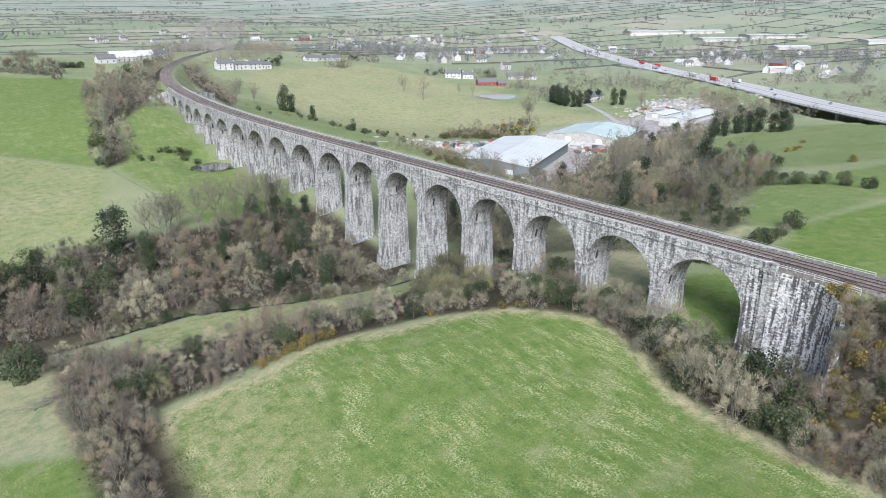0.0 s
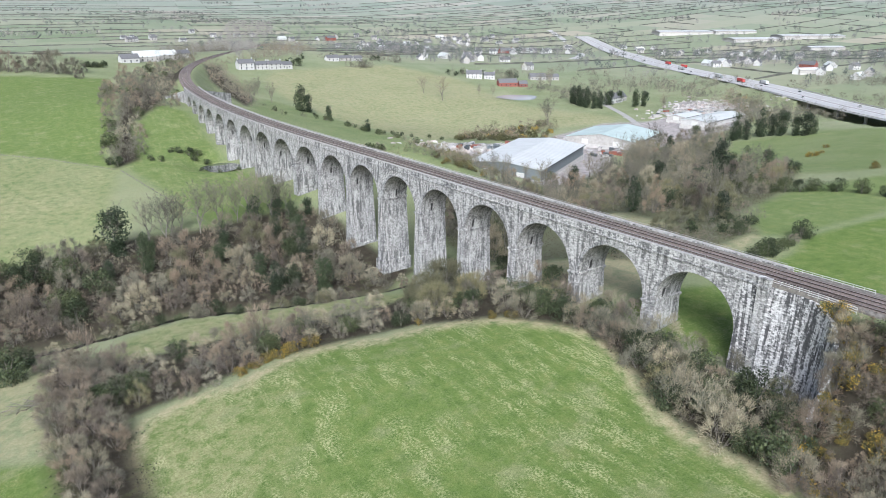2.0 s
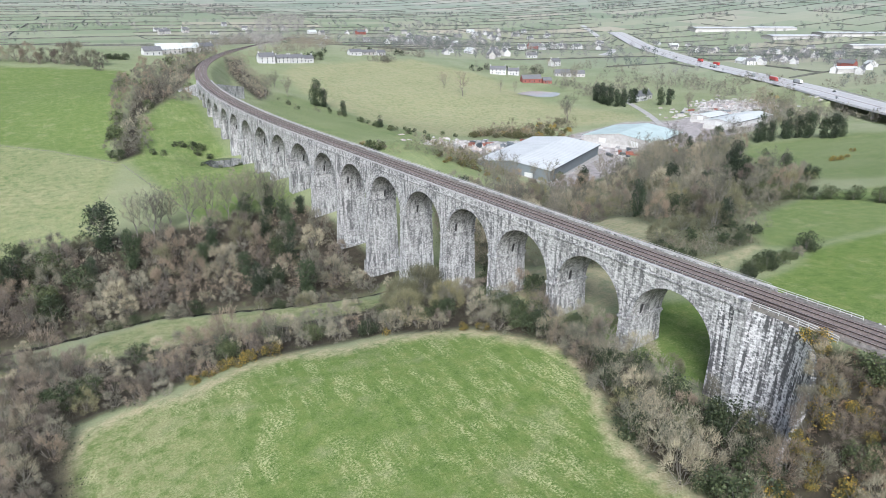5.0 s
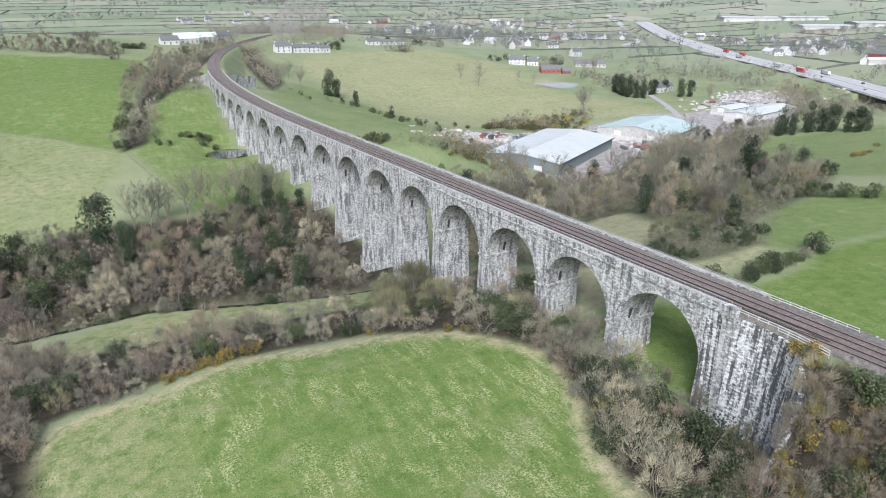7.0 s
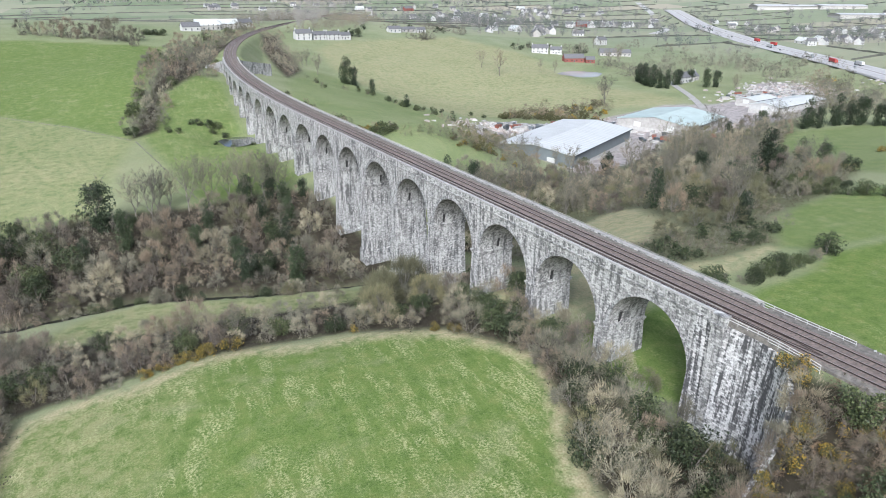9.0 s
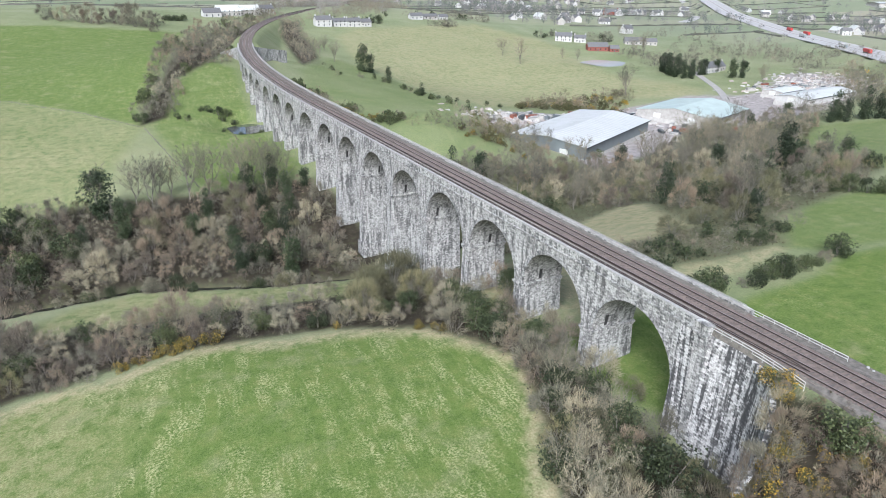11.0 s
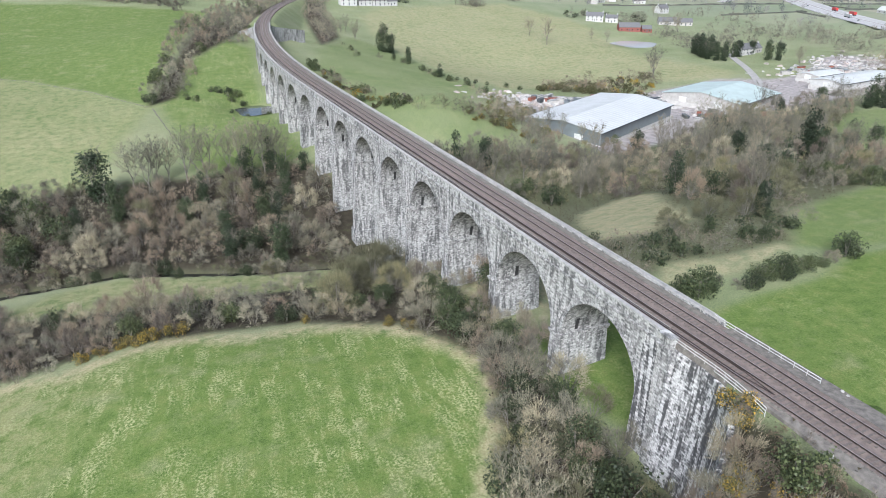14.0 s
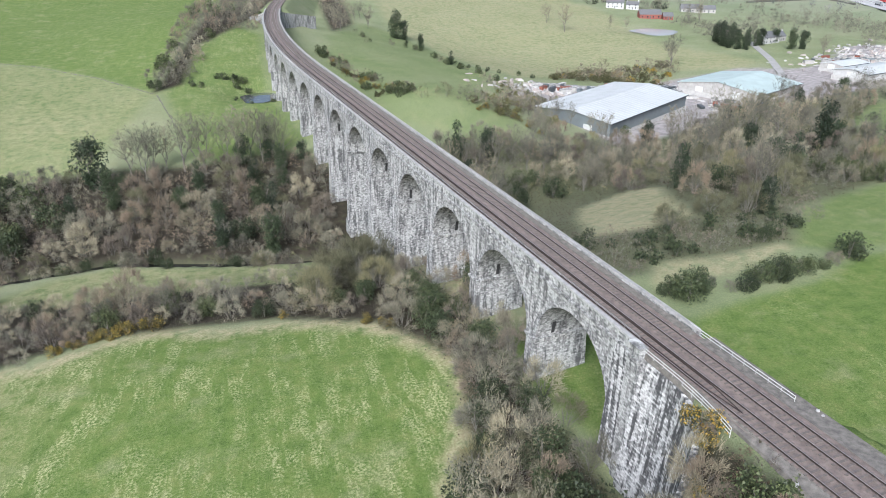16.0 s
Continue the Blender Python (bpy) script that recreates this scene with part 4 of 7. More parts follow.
def bare_bush(h, w, count, thick=0.04, stems=8):
    """A leafless shrub or small tree: stems that fan out from one stool, branchlets, and lumpy sheaves of fine shoots over them."""
    a = 2 * math.pi * (np.arange(stems) + rng.uniform(-0.4, 0.4, stems)) / stems
    lean = rng.uniform(0.08, 1.1, stems)
    way = unit(np.stack([np.cos(a) * lean, np.sin(a) * lean, np.ones(stems)], -1))
    flat = np.hypot(way[:, 0], way[:, 1])
    length = 0.62 / np.sqrt((flat / (w * 0.5)) ** 2 + (way[:, 2] / h) ** 2) * rng.uniform(0.8, 1.1, stems)
    foot = np.stack([np.cos(a) * 0.2, np.sin(a) * 0.2, np.full(stems, -0.25)], -1)
    seg = [(p, p + d * q, 0.015 * h ** 0.75, 0.007 * h ** 0.75) for p, d, q in zip(foot, way, length)]
    # sheaves: each lump of the crown is fed by one limb and bristles with shoots
    lumps = 3 * stems
    b_, up = rng.uniform(0, 6.28, lumps), rng.uniform(0.0, 1.0, lumps) ** 1.15
    out = np.sqrt(1 - (up * 0.9) ** 2) * rng.uniform(0.55, 0.8, lumps)
    core = np.stack([np.cos(b_) * out * w * 0.5, np.sin(b_) * out * w * 0.5, h * (0.1 + 0.66 * up)], -1)
    near = np.argmin(np.linalg.norm((foot + way * (0.6 * length)[:, None])[None] - core[:, None], axis=2), 1)
    for c0, k in zip(core, near):
        root = foot[k] + way[k] * length[k] * rng.uniform(0.25, 0.7)
        seg.append((root, c0, 0.006 * h ** 0.75, 0.0025 * h ** 0.75))
    size = np.array([w, w, h]) * rng.uniform(0.13, 0.22, (lumps, 1))
    k = rng.randint(0, lumps, count)
    d = unit(rng.normal(size=(count, 3)) + unit(core - np.array([0, 0, h * 0.25]))[k] * 0.8 + np.array([0, 0, 0.25]))
    p = core[k] + d * size[k] * rng.uniform(0.15, 0.85, (count, 1))
    p[:, 2] = np.maximum(p[:, 2], 0.05)
    run = unit(0.45 * d + 0.55 * unit(core - np.array([0, 0, h * 0.25]))[k] + rng.normal(0, 0.27, d.shape) + np.array([0, 0, 0.32]))
    tw = blades(p, run, rng.uniform(0.08, 0.19, count) * (h + w) * 0.5, rng.uniform(0.7, 1.3, count) * thick)
    return sticks(seg), tw


def leafy_bush(h, w, count, size, lumps=9):
    """An evergreen shrub: rounded masses of leaf sprays with gaps between."""
    p_all = []
    per = count // lumps
    for i in range(lumps):
        d = unit(rng.normal(size=3))
        c0 = np.array([d[0] * w * 0.34, d[1] * w * 0.34, h * (0.42 + 0.32 * d[2])])
        r = rng.uniform(0.14, 0.29) * w
        p, _ = shell(per, r, r, r * 0.9 * min(1.4, h / w + 0.35), 0, 0.2, -0.9, 0.66)
        p_all.append(p + c0)
    p = np.concatenate(p_all)
    p[:, 2] = np.maximum(p[:, 2], 0.05)
    stem = sticks([(np.array([0.0, 0, -0.3]), np.array([rng.normal(0, 0.2), rng.normal(0, 0.2), h * 0.6]), 0.12, 0.05)] +
                  [(np.array([0, 0, 0.2]), rng.normal(0, w * 0.15, 3) + np.array([0, 0, h * 0.55]), 0.08, 0.03) for _ in range(4)])
    return stem, leaves(p, rng.uniform(0.6, 1.4, len(p)) * size)


def bare_tree(h, spread, thick=0.04, leaders=3, low=0.22, kids=6, fine=6):
    """A leafless tree: ascending leaders, side limbs that bend upward, and two orders of shoots on them."""
    seg, foot, way, length = [], [], [], []
    r0 = 0.014 * h
    fork = np.array([rng.normal(0, 0.1), rng.normal(0, 0.1), h * low])
    seg.append((np.array([0.0, 0, -0.4]), fork, r0, r0 * 0.8))
    turn = rng.uniform(0, 6.28)
    for k in range(leaders):
        a = turn + 6.28 * k / leaders + rng.normal(0, 0.3)
        reach = spread * h * 0.42 * rng.uniform(0.4, 1.0)
        tall = h * rng.uniform(0.78, 0.92)
        p, r = fork, r0 * 0.7
        for i in range(1, 7):
            u = i / 6
            q = np.array([math.cos(a) * reach * u ** 0.8, math.sin(a) * reach * u ** 0.8, fork[2] + (tall - fork[2]) * u]) + rng.normal(0, 0.012 * h, 3)
            seg.append((p, q, r, r * 0.78))
            p, r = q, r * 0.78
            for j in range(3 if i > 1 else 1):
                b_ = rng.uniform(0, 6.28)
                d = unit(np.array([math.cos(b_) * 0.8 + math.cos(a) * 0.3, math.sin(b_) * 0.8 + math.sin(a) * 0.3, 0.8]))
                run = h * (0.21 * (1 - u) + 0.11) * (0.55 + spread) * rng.uniform(0.7, 1.2)
                m_ = q + d * run * 0.5
                way_up = unit(d + np.array([0, 0, 0.35]))
                seg.append((q, m_, r * 0.5, r * 0.34))
                seg.append((m_, m_ + way_up * run * 0.55, r * 0.34, r * 0.14))
                for p_, d_, l_ in ((q, d, run * 0.5), (m_, way_up, run * 0.6)):
                    foot.append(p_)
                    way.append(d_)
                    length.append(l_)
    p, d, q = offshoots(np.array(foot), np.array(way), np.array(length), kids // 2, 0.75, 0.45, 0.15, 0.2)
    tris = [blades(p, d, q, rng.uniform(0.8, 1.3, len(p)) * thick * 1.3)]
    p, d, q = offshoots(p, d, q, fine, 0.8, 0.55, 0.1, 0.1)
    tris.append(blades(p, d, q, rng.uniform(0.6, 1.1, len(p)) * thick))
    return sticks(seg), np.concatenate(tris)


def ivy_tree(h, w, count, size, lumps=30):
    """A tree choked with ivy: ragged dark masses about the trunk and limbs, with bare twig ends above."""
    stem, tw = bare_tree(h, 0.45, 0.05, 2, 0.2, 4, 3)
    zc = rng.uniform(0.03, 0.9, lumps)
    ac = rng.uniform(0, 6.28, lumps)
    rc = w * 0.5 * np.sin(math.pi * (zc * 0.8 + 0.14)) ** 0.8 * rng.uniform(0.1, 0.75, lumps)
    size_c = w * rng.uniform(0.14, 0.25, lumps)
    j = rng.randint(0, lumps, count)
    d = unit(rng.normal(size=(count, 3))) * (0.62 + 0.45 * rng.uniform(0, 1, (count, 1)))
    p = np.stack([np.cos(ac[j]) * rc[j], np.sin(ac[j]) * rc[j], zc[j] * h], -1) + d * size_c[j][:, None] * np.array([1, 1, 1.25])
    return np.concatenate([stem, tw]), leaves(p, rng.uniform(0.6, 1.4, count) * size)


def plant(name, label, category, stem, crown, bark, leaf, crown_name="crown", stem_name="stem"):
    ob = thing(name, label, category)
    part(stem_name, tri_mesh(stem_name, stem, bark), None, ob)
    part(crown_name, tri_mesh(crown_name, crown, leaf), None, ob)
    return ob


KINDS = {}
TWIG_SORTS = (("grey", TWIG_GREY, "grey-brown"), ("red", TWIG_RED, "reddish-brown"), ("pale", TWIG_PALE, "pale lichened"), ("olive", TWIG_OLIVE, "olive-tinged"))
for kind, leaf, colour in TWIG_SORTS:
    KINDS[kind] = []
    for i in range(3):
        h, w = (4.2, 5.0) if i != 1 else (5.2, 4.4)
        st, tw = bare_bush(h, w, 1700, 0.035, 7 + i % 2)
        KINDS[kind].append(("bush", f"leafless {colour} bush of dense twigs in rough ground", "bush", st, tw, BARK, leaf, "crown", "stem"))
for kind, leaf, colour in TWIG_SORTS:
    KINDS["tall_" + kind] = []
    for i in range(2):
        st, tw = bare_bush(9.5, (8.2, 9.6)[i], 1750, 0.08, 8)
        KINDS["tall_" + kind].append(("bare_tree", f"rounded leafless {colour} tree with many stems", "tree", st, tw, BARK, leaf, "crown", "trunk"))
KINDS["holly"] = []
for i in range(3):
    st, lv = leafy_bush(4.0 + i * 0.4, 4.6, 1900, 0.23, 14 + i)
    KINDS["holly"].append(("evergreen_bush", "dark green leafy evergreen bush in rough ground", "bush", st, lv, BARK, HOLLY, "crown", "stem"))
KINDS["ivy"] = []
for i in range(3):
    st, lv = ivy_tree(10.0, 6.0, 3200, 0.33)
    KINDS["ivy"].append(("ivy_tree", "tall tree choked with dark green ivy", "tree", st, lv, BARK, IVY, "ivy", "trunk"))
KINDS["tree"] = []
for i in range(3):
    st, tw = bare_tree(11.0, 0.5 + 0.1 * i, 0.042, 3 + i % 2, 0.16)
    KINDS["tree"].append(("bare_tree", "leafless grey-brown tree with fine spreading twigs", "tree", st, tw, BARK, TWIG_GREY, "crown", "trunk"))
KINDS["paletree"] = []
for i in range(2):
    st, tw = bare_tree(9.0, 1.0, 0.05, 4, 0.12, 4, 5)
    KINDS["paletree"].append(("bare_tree", "leafless spreading tree with pale lichened limbs", "tree", st, tw, TWIG_PALE, TWIG_PALE, "crown", "trunk"))
KINDS["willow"] = []
for i in range(2):
    st, tw = bare_bush(8.0, 8.5, 3000, 0.055, 11)
    KINDS["willow"].append(("willow", "large rounded leafless willow with olive twigs", "tree", st, tw, BARK, TWIG_OLIVE, "crown", "stem"))
KINDS["gorse"] = []
for i in range(2):
    st, lv = leafy_bush(2.4, 3.2, 2000, 0.15, 11)
    k = len(lv) * 3 // 10
    KINDS["gorse"].append(("gorse_bush", "gorse bush covered in deep yellow flowers", "bush", st, lv, BARK, GORSE_GREEN, "spines", "stem", k))
KINDS["bracken"] = []
for i in range(2):
    st, tw = bare_bush(1.5, 3.2, 900, 0.05, 6)
    KINDS["bracken"].append(("bracken_clump", "straw-brown clump of dead bracken on the bank", "bracken", st, tw, BRACKEN, BRACKEN, "crown", "stem"))
made_first = {}
placed = []


def put(kind, x, y, k=1.0, kz=None, group="", dz=-0.15):
    """Stands one plant of a kind on the ground."""
    i = rng.randint(len(KINDS[kind]))
    z = ground_z(x, y)
    m = pose(x, y, z + dz, 0, 0, rng.uniform(0, 360)) @ Matrix.Diagonal((k, k, kz or k, 1))
    if (kind, i) not in made_first:
        spec = KINDS[kind][i]
        ob = plant(*spec[:9]) if len(spec) == 9 else thing(spec[0], spec[1], spec[2])
        if len(spec) == 10:
            part("stem", tri_mesh("stem", spec[3], spec[5]), None, ob)
            order = rng.permutation(len(spec[4]))
            part("crown", tri_mesh("spines", spec[4][order[spec[9]:]], GORSE_GREEN), None, ob)
            part("bloom", tri_mesh("flowers", spec[4][order[:spec[9]]] * np.array([1.04, 1.04, 1.03]), GORSE_YELLOW), None, ob, "deep yellow flowers", "stuff")
        made_first[kind, i] = ob
        ob.matrix_basis = m
    else:
        ob = copy_thing(made_first[kind, i], pose(0, 0, 0))
        ob.matrix_basis = m
    if group:
        tagged(ob, group=group)
    placed.append((x, y))
    return ob


def scatter(poly, gap, seed):
    """Loose points in an outline, no two nearer than the gap."""
    r = np.random.RandomState(seed)
    xs, ys = [q[0] for q in poly], [q[1] for q in poly]
    area = (max(xs) - min(xs)) * (max(ys) - min(ys))
    cand = np.stack([r.uniform(min(xs), max(xs), int(area / gap ** 2 * 6)), r.uniform(min(ys), max(ys), int(area / gap ** 2 * 6))], -1)
    cand = cand[inside(cand[:, 0], cand[:, 1], poly)]
    cells, out = {}, []
    for x, y in cand:
        cx, cy = int(x // gap), int(y // gap)
        if all((x - a) ** 2 + (y - b_) ** 2 > gap * gap for i in (-1, 0, 1) for j in (-1, 0, 1) for a, b_ in cells.get((cx + i, cy + j), ())):
            cells.setdefault((cx, cy), []).append((x, y))
            out.append((x, y))
    return out


def clear_of_viaduct(x, y, room=1.5):
    s, off = near_line(np.array([x]), np.array([y]))
    s, off = float(s[0]), float(off[0])
    if s < -2:
        return off < -room - 1 or off > WIDTH + room + 2
    if s > 385:
        return off < -room - 2 or off > WIDTH + room + 2
    if off < -room or off > WIDTH + room:
        return True
    k = (s - FIRST - PITCH / 2) / PITCH
    return abs(k - round(k)) * PITCH > 4.0 and s > 6


def mixed(poly, gap, seed, mix_of, size=(0.8, 1.25), group="", avoid=()):
    names, weights = zip(*mix_of)
    weights = np.array(weights, float) / sum(weights)
    for x, y in scatter(poly, gap, seed):
        if clear_of_viaduct(x, y) and not any(math.hypot(x - a, y - b_) < r for a, b_, r in avoid) and float(to_path(np.array([x]), np.array([y]), RIVER)[0]) > 4.5:
            put(str(rng.choice(names, p=weights)), x, y, rng.uniform(*size), None, group)


# hedge and thicket round the near field
mixed([(20, 127), (34, 126), (52, 130), (62, 131), (83, 124), (97, 117), (100, 124), (84, 132), (62, 141), (40, 142), (20, 150), (15, 140)], 3.9, 21,
      [("grey", 4), ("red", 4), ("pale", 2.4), ("holly", 2.2), ("olive", 0.6)], (0.85, 1.3), "hedge round the near field")
mixed([(10, 172), (9, 60), (17, 60), (18, 110), (20, 124), (22, 156), (17, 170)], 3.9, 22, [("grey", 2), ("red", 4.5), ("pale", 1.6), ("holly", 0.3)], (0.95, 1.5), "hedge along the field bank")
mixed([(100.5, 115), (107.5, 103.5), (110.3, 95.5), (108.2, 85.5), (104, 76), (99.2, 66), (98.2, 54), (98.5, 30), (124, 30), (118, 48), (106, 56), (119, 68), (119, 100), (122, 130), (112, 140)], 3.9, 23,
      [("grey", 4), ("red", 1.6), ("pale", 3), ("holly", 3.6), ("olive", 1.2)], (1.05, 1.6), "scrub below the viaduct")
mixed([(100, 30), (98, 5), (125, 5), (124, 30)], 4.0, 24, [("grey", 3), ("red", 3), ("gorse", 2)], (0.8, 1.2), "scrub below the viaduct")
mixed([(84, 133), (100, 125), (112, 142), (122, 132), (128, 150), (118, 168), (104, 160)], 4.2, 25, [("grey", 3), ("olive", 3), ("holly", 2), ("pale", 1)], (0.9, 1.4), "scrub below the viaduct")
for x, y, k in ((95, 138, 1.25), (101, 141, 1.5), (90.6, 128, 1.1), (107, 150, 1.3), (98, 148, 1.1), (104, 133, 1.0)):
    put("willow", x, y, k, None, "willows by the piers")
for x, y, k in ((57, 139, 0.72), (62, 136, 0.7), (76, 131, 0.5), (15, 158, 0.8), (19, 150, 0.75), (112, 90, 0.5), (109, 80, 0.6), (105, 68, 0.75), (103, 60, 0.65), (108, 62, 0.6), (113, 72, 0.55), (112, 98, 0.5)):
    put("paletree" if x > 90 else "tree", x, y, k, None, "bare trees in the hedge")
for x, y, k in ((54, 146.5, 1.05), (17.8, 162, 1.25), (48, 145, 0.8), (62, 143, 0.75), (24, 152, 0.9)):
    put("tall_red", x, y, k, None, "bare trees in the hedge")
for x, y, k in ((36, 150, 1.3), (41, 148, 1.5), (45, 150, 1.3), (50, 148, 1.6), (55, 149, 1.4), (60, 146, 1.2), (67, 145, 1.5), (73, 143, 1.3), (70, 150, 1.0), (29, 154, 1.3), (78, 140, 1.1), (24, 160, 1.2), (85, 148, 1.2), (82, 158, 1.0), (90, 160, 1.1)):
    put("pale" if (x * 7) % 3 else "grey", x, y, k, None, "hedge round the near field")
for x, y, k in ((212, 275, 1.0), (207, 282, 0.9), (216, 268, 1.0), (203, 291, 0.9), (221, 260, 0.9), (199, 300, 0.8)):
    put("tree", x, y, k, None, "bare trees beyond the viaduct")
for x, y, k in ((50, 129.5, 0.9), (53, 129, 1.1), (56, 130, 1.2), (60, 130, 1.3), (44, 126.5, 0.9), (47, 128, 0.8), (84, 124, 0.7), (98, 115, 0.8), (101, 112, 0.9)):
    put("gorse", x, y, k, None, "gorse along the field edge")
for s, o, k in ((-12.8, -1.6, 1.25), (-18.5, -6.5, 1.2), (-20, -9.5, 1.3), (-18.5, -12, 1.1), (-21, -14, 1.2), (-23, -8, 1.0), (-27, -15, 1.3), (-19, -17, 1.1), (-32, -13, 1.0)):
    x, y, _ = along(s, o, 0)
    put("gorse", x, y, k, None, "gorse on the railway bank")
bank_spots = []
for i in range(440):
    s_, o_ = rng.uniform(-66, -9), rng.uniform(-26, -3.4)
    if s_ < -8.4 - 10.2 * math.sqrt(max(0.0, 1 - max(0.0, 1 + max(o_, -10.2) / 10.2) ** 2)):
        bank_spots.append(along(s_, o_, 0)[:2])
        if s_ > -27:
            put(("red", "red", "gorse", "red", "bracken", "red", "gorse")[i % 7], *bank_spots.pop(), rng.uniform(0.5, 0.85), None, "scrub on the railway bank")
for i in range(13):
    ph = radians(34 + 4.6 * i)
    x, y, _ = along(-6.0 - 11.6 * math.sin(ph), -11.4 * (1 - math.cos(ph)) + 1.4 * math.cos(ph), 0)
    put(("gorse", "grey", "red", "gorse", "bracken")[i % 5], x, y, (0.28, 0.36, 0.34, 0.7, 0.42)[i % 5], None, "scrub on the railway bank", 0.1)

for s, o, k in ((-15.2, -14.6, 1.2), (-14.6, -12.6, 0.9), (-15.6, -16.2, 1.2)):
    x, y, _ = along(s, o, 0)
    put("gorse", x, y, k, None, "gorse on the railway bank")
for kind, s, o, k in (("holly", -16.2, -15.4, 1.7), ("red", -17.6, -15.2, 1.3), ("gorse", -16.8, -16.8, 1.7), ("red", -15.0, -16.6, 1.2)):
    x, y, _ = along(s, o, 0)
    put(kind, x, y, k, None, "scrub on the railway bank")
for kind, x, y, k in (("paletree", 100.3, 57.5, 1.1), ("paletree", 101.2, 67, 0.85), ("paletree", 112.5, 72.5, 0.8), ("holly", 115.2, 80.5, 1.2), ("holly", 111.7, 65.3, 1.2), ("holly", 112, 58.5, 1.75), ("holly", 109.6, 51, 1.5), ("olive", 115.5, 56, 1.35),
                      ("grey", 103.6, 54, 1.25), ("red", 107.6, 45, 1.25), ("paletree", 110.3, 84, 0.95), ("grey", 110.1, 92.3, 1.4), ("holly", 111.8, 90.5, 0.95), ("grey", 109.2, 99.9, 1.3), ("holly", 114.5, 110.7, 1.15), ("holly", 108.4, 80, 0.9), ("holly", 106.4, 74.4, 0.95),
                      ("olive", 106, 61, 1.3), ("grey", 108.5, 69, 1.3), ("holly", 104.5, 62.5, 1.1), ("grey", 113.5, 52.5, 1.2), ("pale", 104.5, 47.5, 1.2), ("red", 112, 46, 1.2), ("grey", 101.5, 47, 1.3)):
    put(kind, x, y, k, None, "scrub below the viaduct")

# wood beyond the river
for x, y, k in ((35, 238, 1.85), (86, 186, 1.25), (73, 192, 1.05), (62, 215, 1.0), (72, 205, 0.95), (88, 208, 1.0), (92, 222, 0.9), (-5, 228, 1.0), (84, 224, 0.95)):
    put("ivy", x, y, k, None, "ivy-clad trees in the wood")
for x, y, k in ((22, 136, 1.5), (25.5, 138, 1.3), (36.7, 150.5, 1.3), (2.3, 172.8, 2.1), (17, 205.4, 2.0), (27, 215, 2.2), (8.7, 222, 2.4), (10, 235, 2.0), (18, 226, 2.3), (3, 231, 1.8), (19, 201, 1.7), (-12, 228, 2.0)):
    put("holly", x, y, k, None, "evergreens in the wood")
for x, y, h in ((50.6, 238, 18.5), (46, 242, 16), (53, 241, 16.5), (62.5, 240, 19), (68.9, 238, 20), (57, 243, 14), (76, 242, 15), (80.3, 239, 18.5), (84, 243, 17.5), (87.5, 238, 17.5), (91, 241, 16.5), (94, 238, 14)):
    put("tree", x, y, h / 11 * 1.05, h / 11, "tall bare trees at the wood's edge")


def thicket(name, label, spots, seed, kinds, size, thin=3, beside=True):
    """A wood whose plants nobody could count: one object for each sort of growth in it."""
    got = {}
    r = np.random.RandomState(seed)
    for x, y in spots:
        if beside and not clear_of_viaduct(x, y) or float(to_path(np.array([x]), np.array([y]), RIVER)[0]) < 2.4:
            continue
        # like grows beside like
        kind = kinds[r.randint(len(kinds))] if r.uniform() < 0.6 else kinds[(int(x // 11) * 7 + int(y // 9) * 13 + int(x // 11) * int(y // 9)) % len(kinds)]
        spec = KINDS[kind][r.randint(len(KINDS[kind]))]
        k, a = r.uniform(*size) * (0.62 if kind in ("willow", "ivy", "tree", "paletree", "tall_grey", "tall_red", "tall_pale") else 1.0), r.uniform(0, 6.28)
        c_, s_ = math.cos(a) * k, math.sin(a) * k
        rot = np.array([[c_, -s_, 0], [s_, c_, 0], [0, 0, k]])
        few = max(1, int(len(spec[4]) * thin / 800))
        keep = spec[4][r.randint(few):: few]
        grow = min(2.6, few ** 0.62)
        # fewer shoots, each a little stouter
        mid_of = keep.mean(1, keepdims=True) if kind in ("holly", "ivy", "gorse") else keep[:, :2].mean(1, keepdims=True)
        big = keep.copy()
        if kind == "gorse":
            spec = (*spec[:6], GORSE_YELLOW if r.uniform() < 0.12 else GORSE_GREEN)
        big[:, :2] = (keep[:, :2] - mid_of) * grow + mid_of
        if kind in ("holly", "ivy", "gorse"):
            big[:, 2:] = (keep[:, 2:] - mid_of) * grow * 0.9 + mid_of
        for mat, tris in ((spec[6], big), (spec[5], spec[3][::6])):
            got.setdefault(mat.name, (mat, []))[1].append(tris @ rot.T + np.array([x, y, ground_z(x, y) - 0.2]))
    for mat, lots in got.values():
        tagged(new(name, tri_mesh(name, np.concatenate(lots), mat)), label, "wood", kind="stuff")


rough_bank = [along(s, o, 0)[:2] for s, o in scatter([(-48, -4), (-18.5, -4), (-17.8, -12), (-18, -24), (-48, -26)], 2.0, 35)]
thicket("woodland", "dead bracken and brambles on the railway bank", rough_bank, 36, ["bracken", "bracken", "red", "bracken", "grey"], (0.4, 0.75), 3)
thicket("woodland", "leafless scrub on the railway bank", bank_spots, 33, ["bracken", "red", "bracken", "grey", "bracken", "bracken", "red"], (0.5, 0.9), 2)
STATURE = {"tree": 1.3, "ivy": 1.1, "holly": 1.7, "grey": 1.3, "pale": 1.3, "red": 1.3, "willow": 1.0}


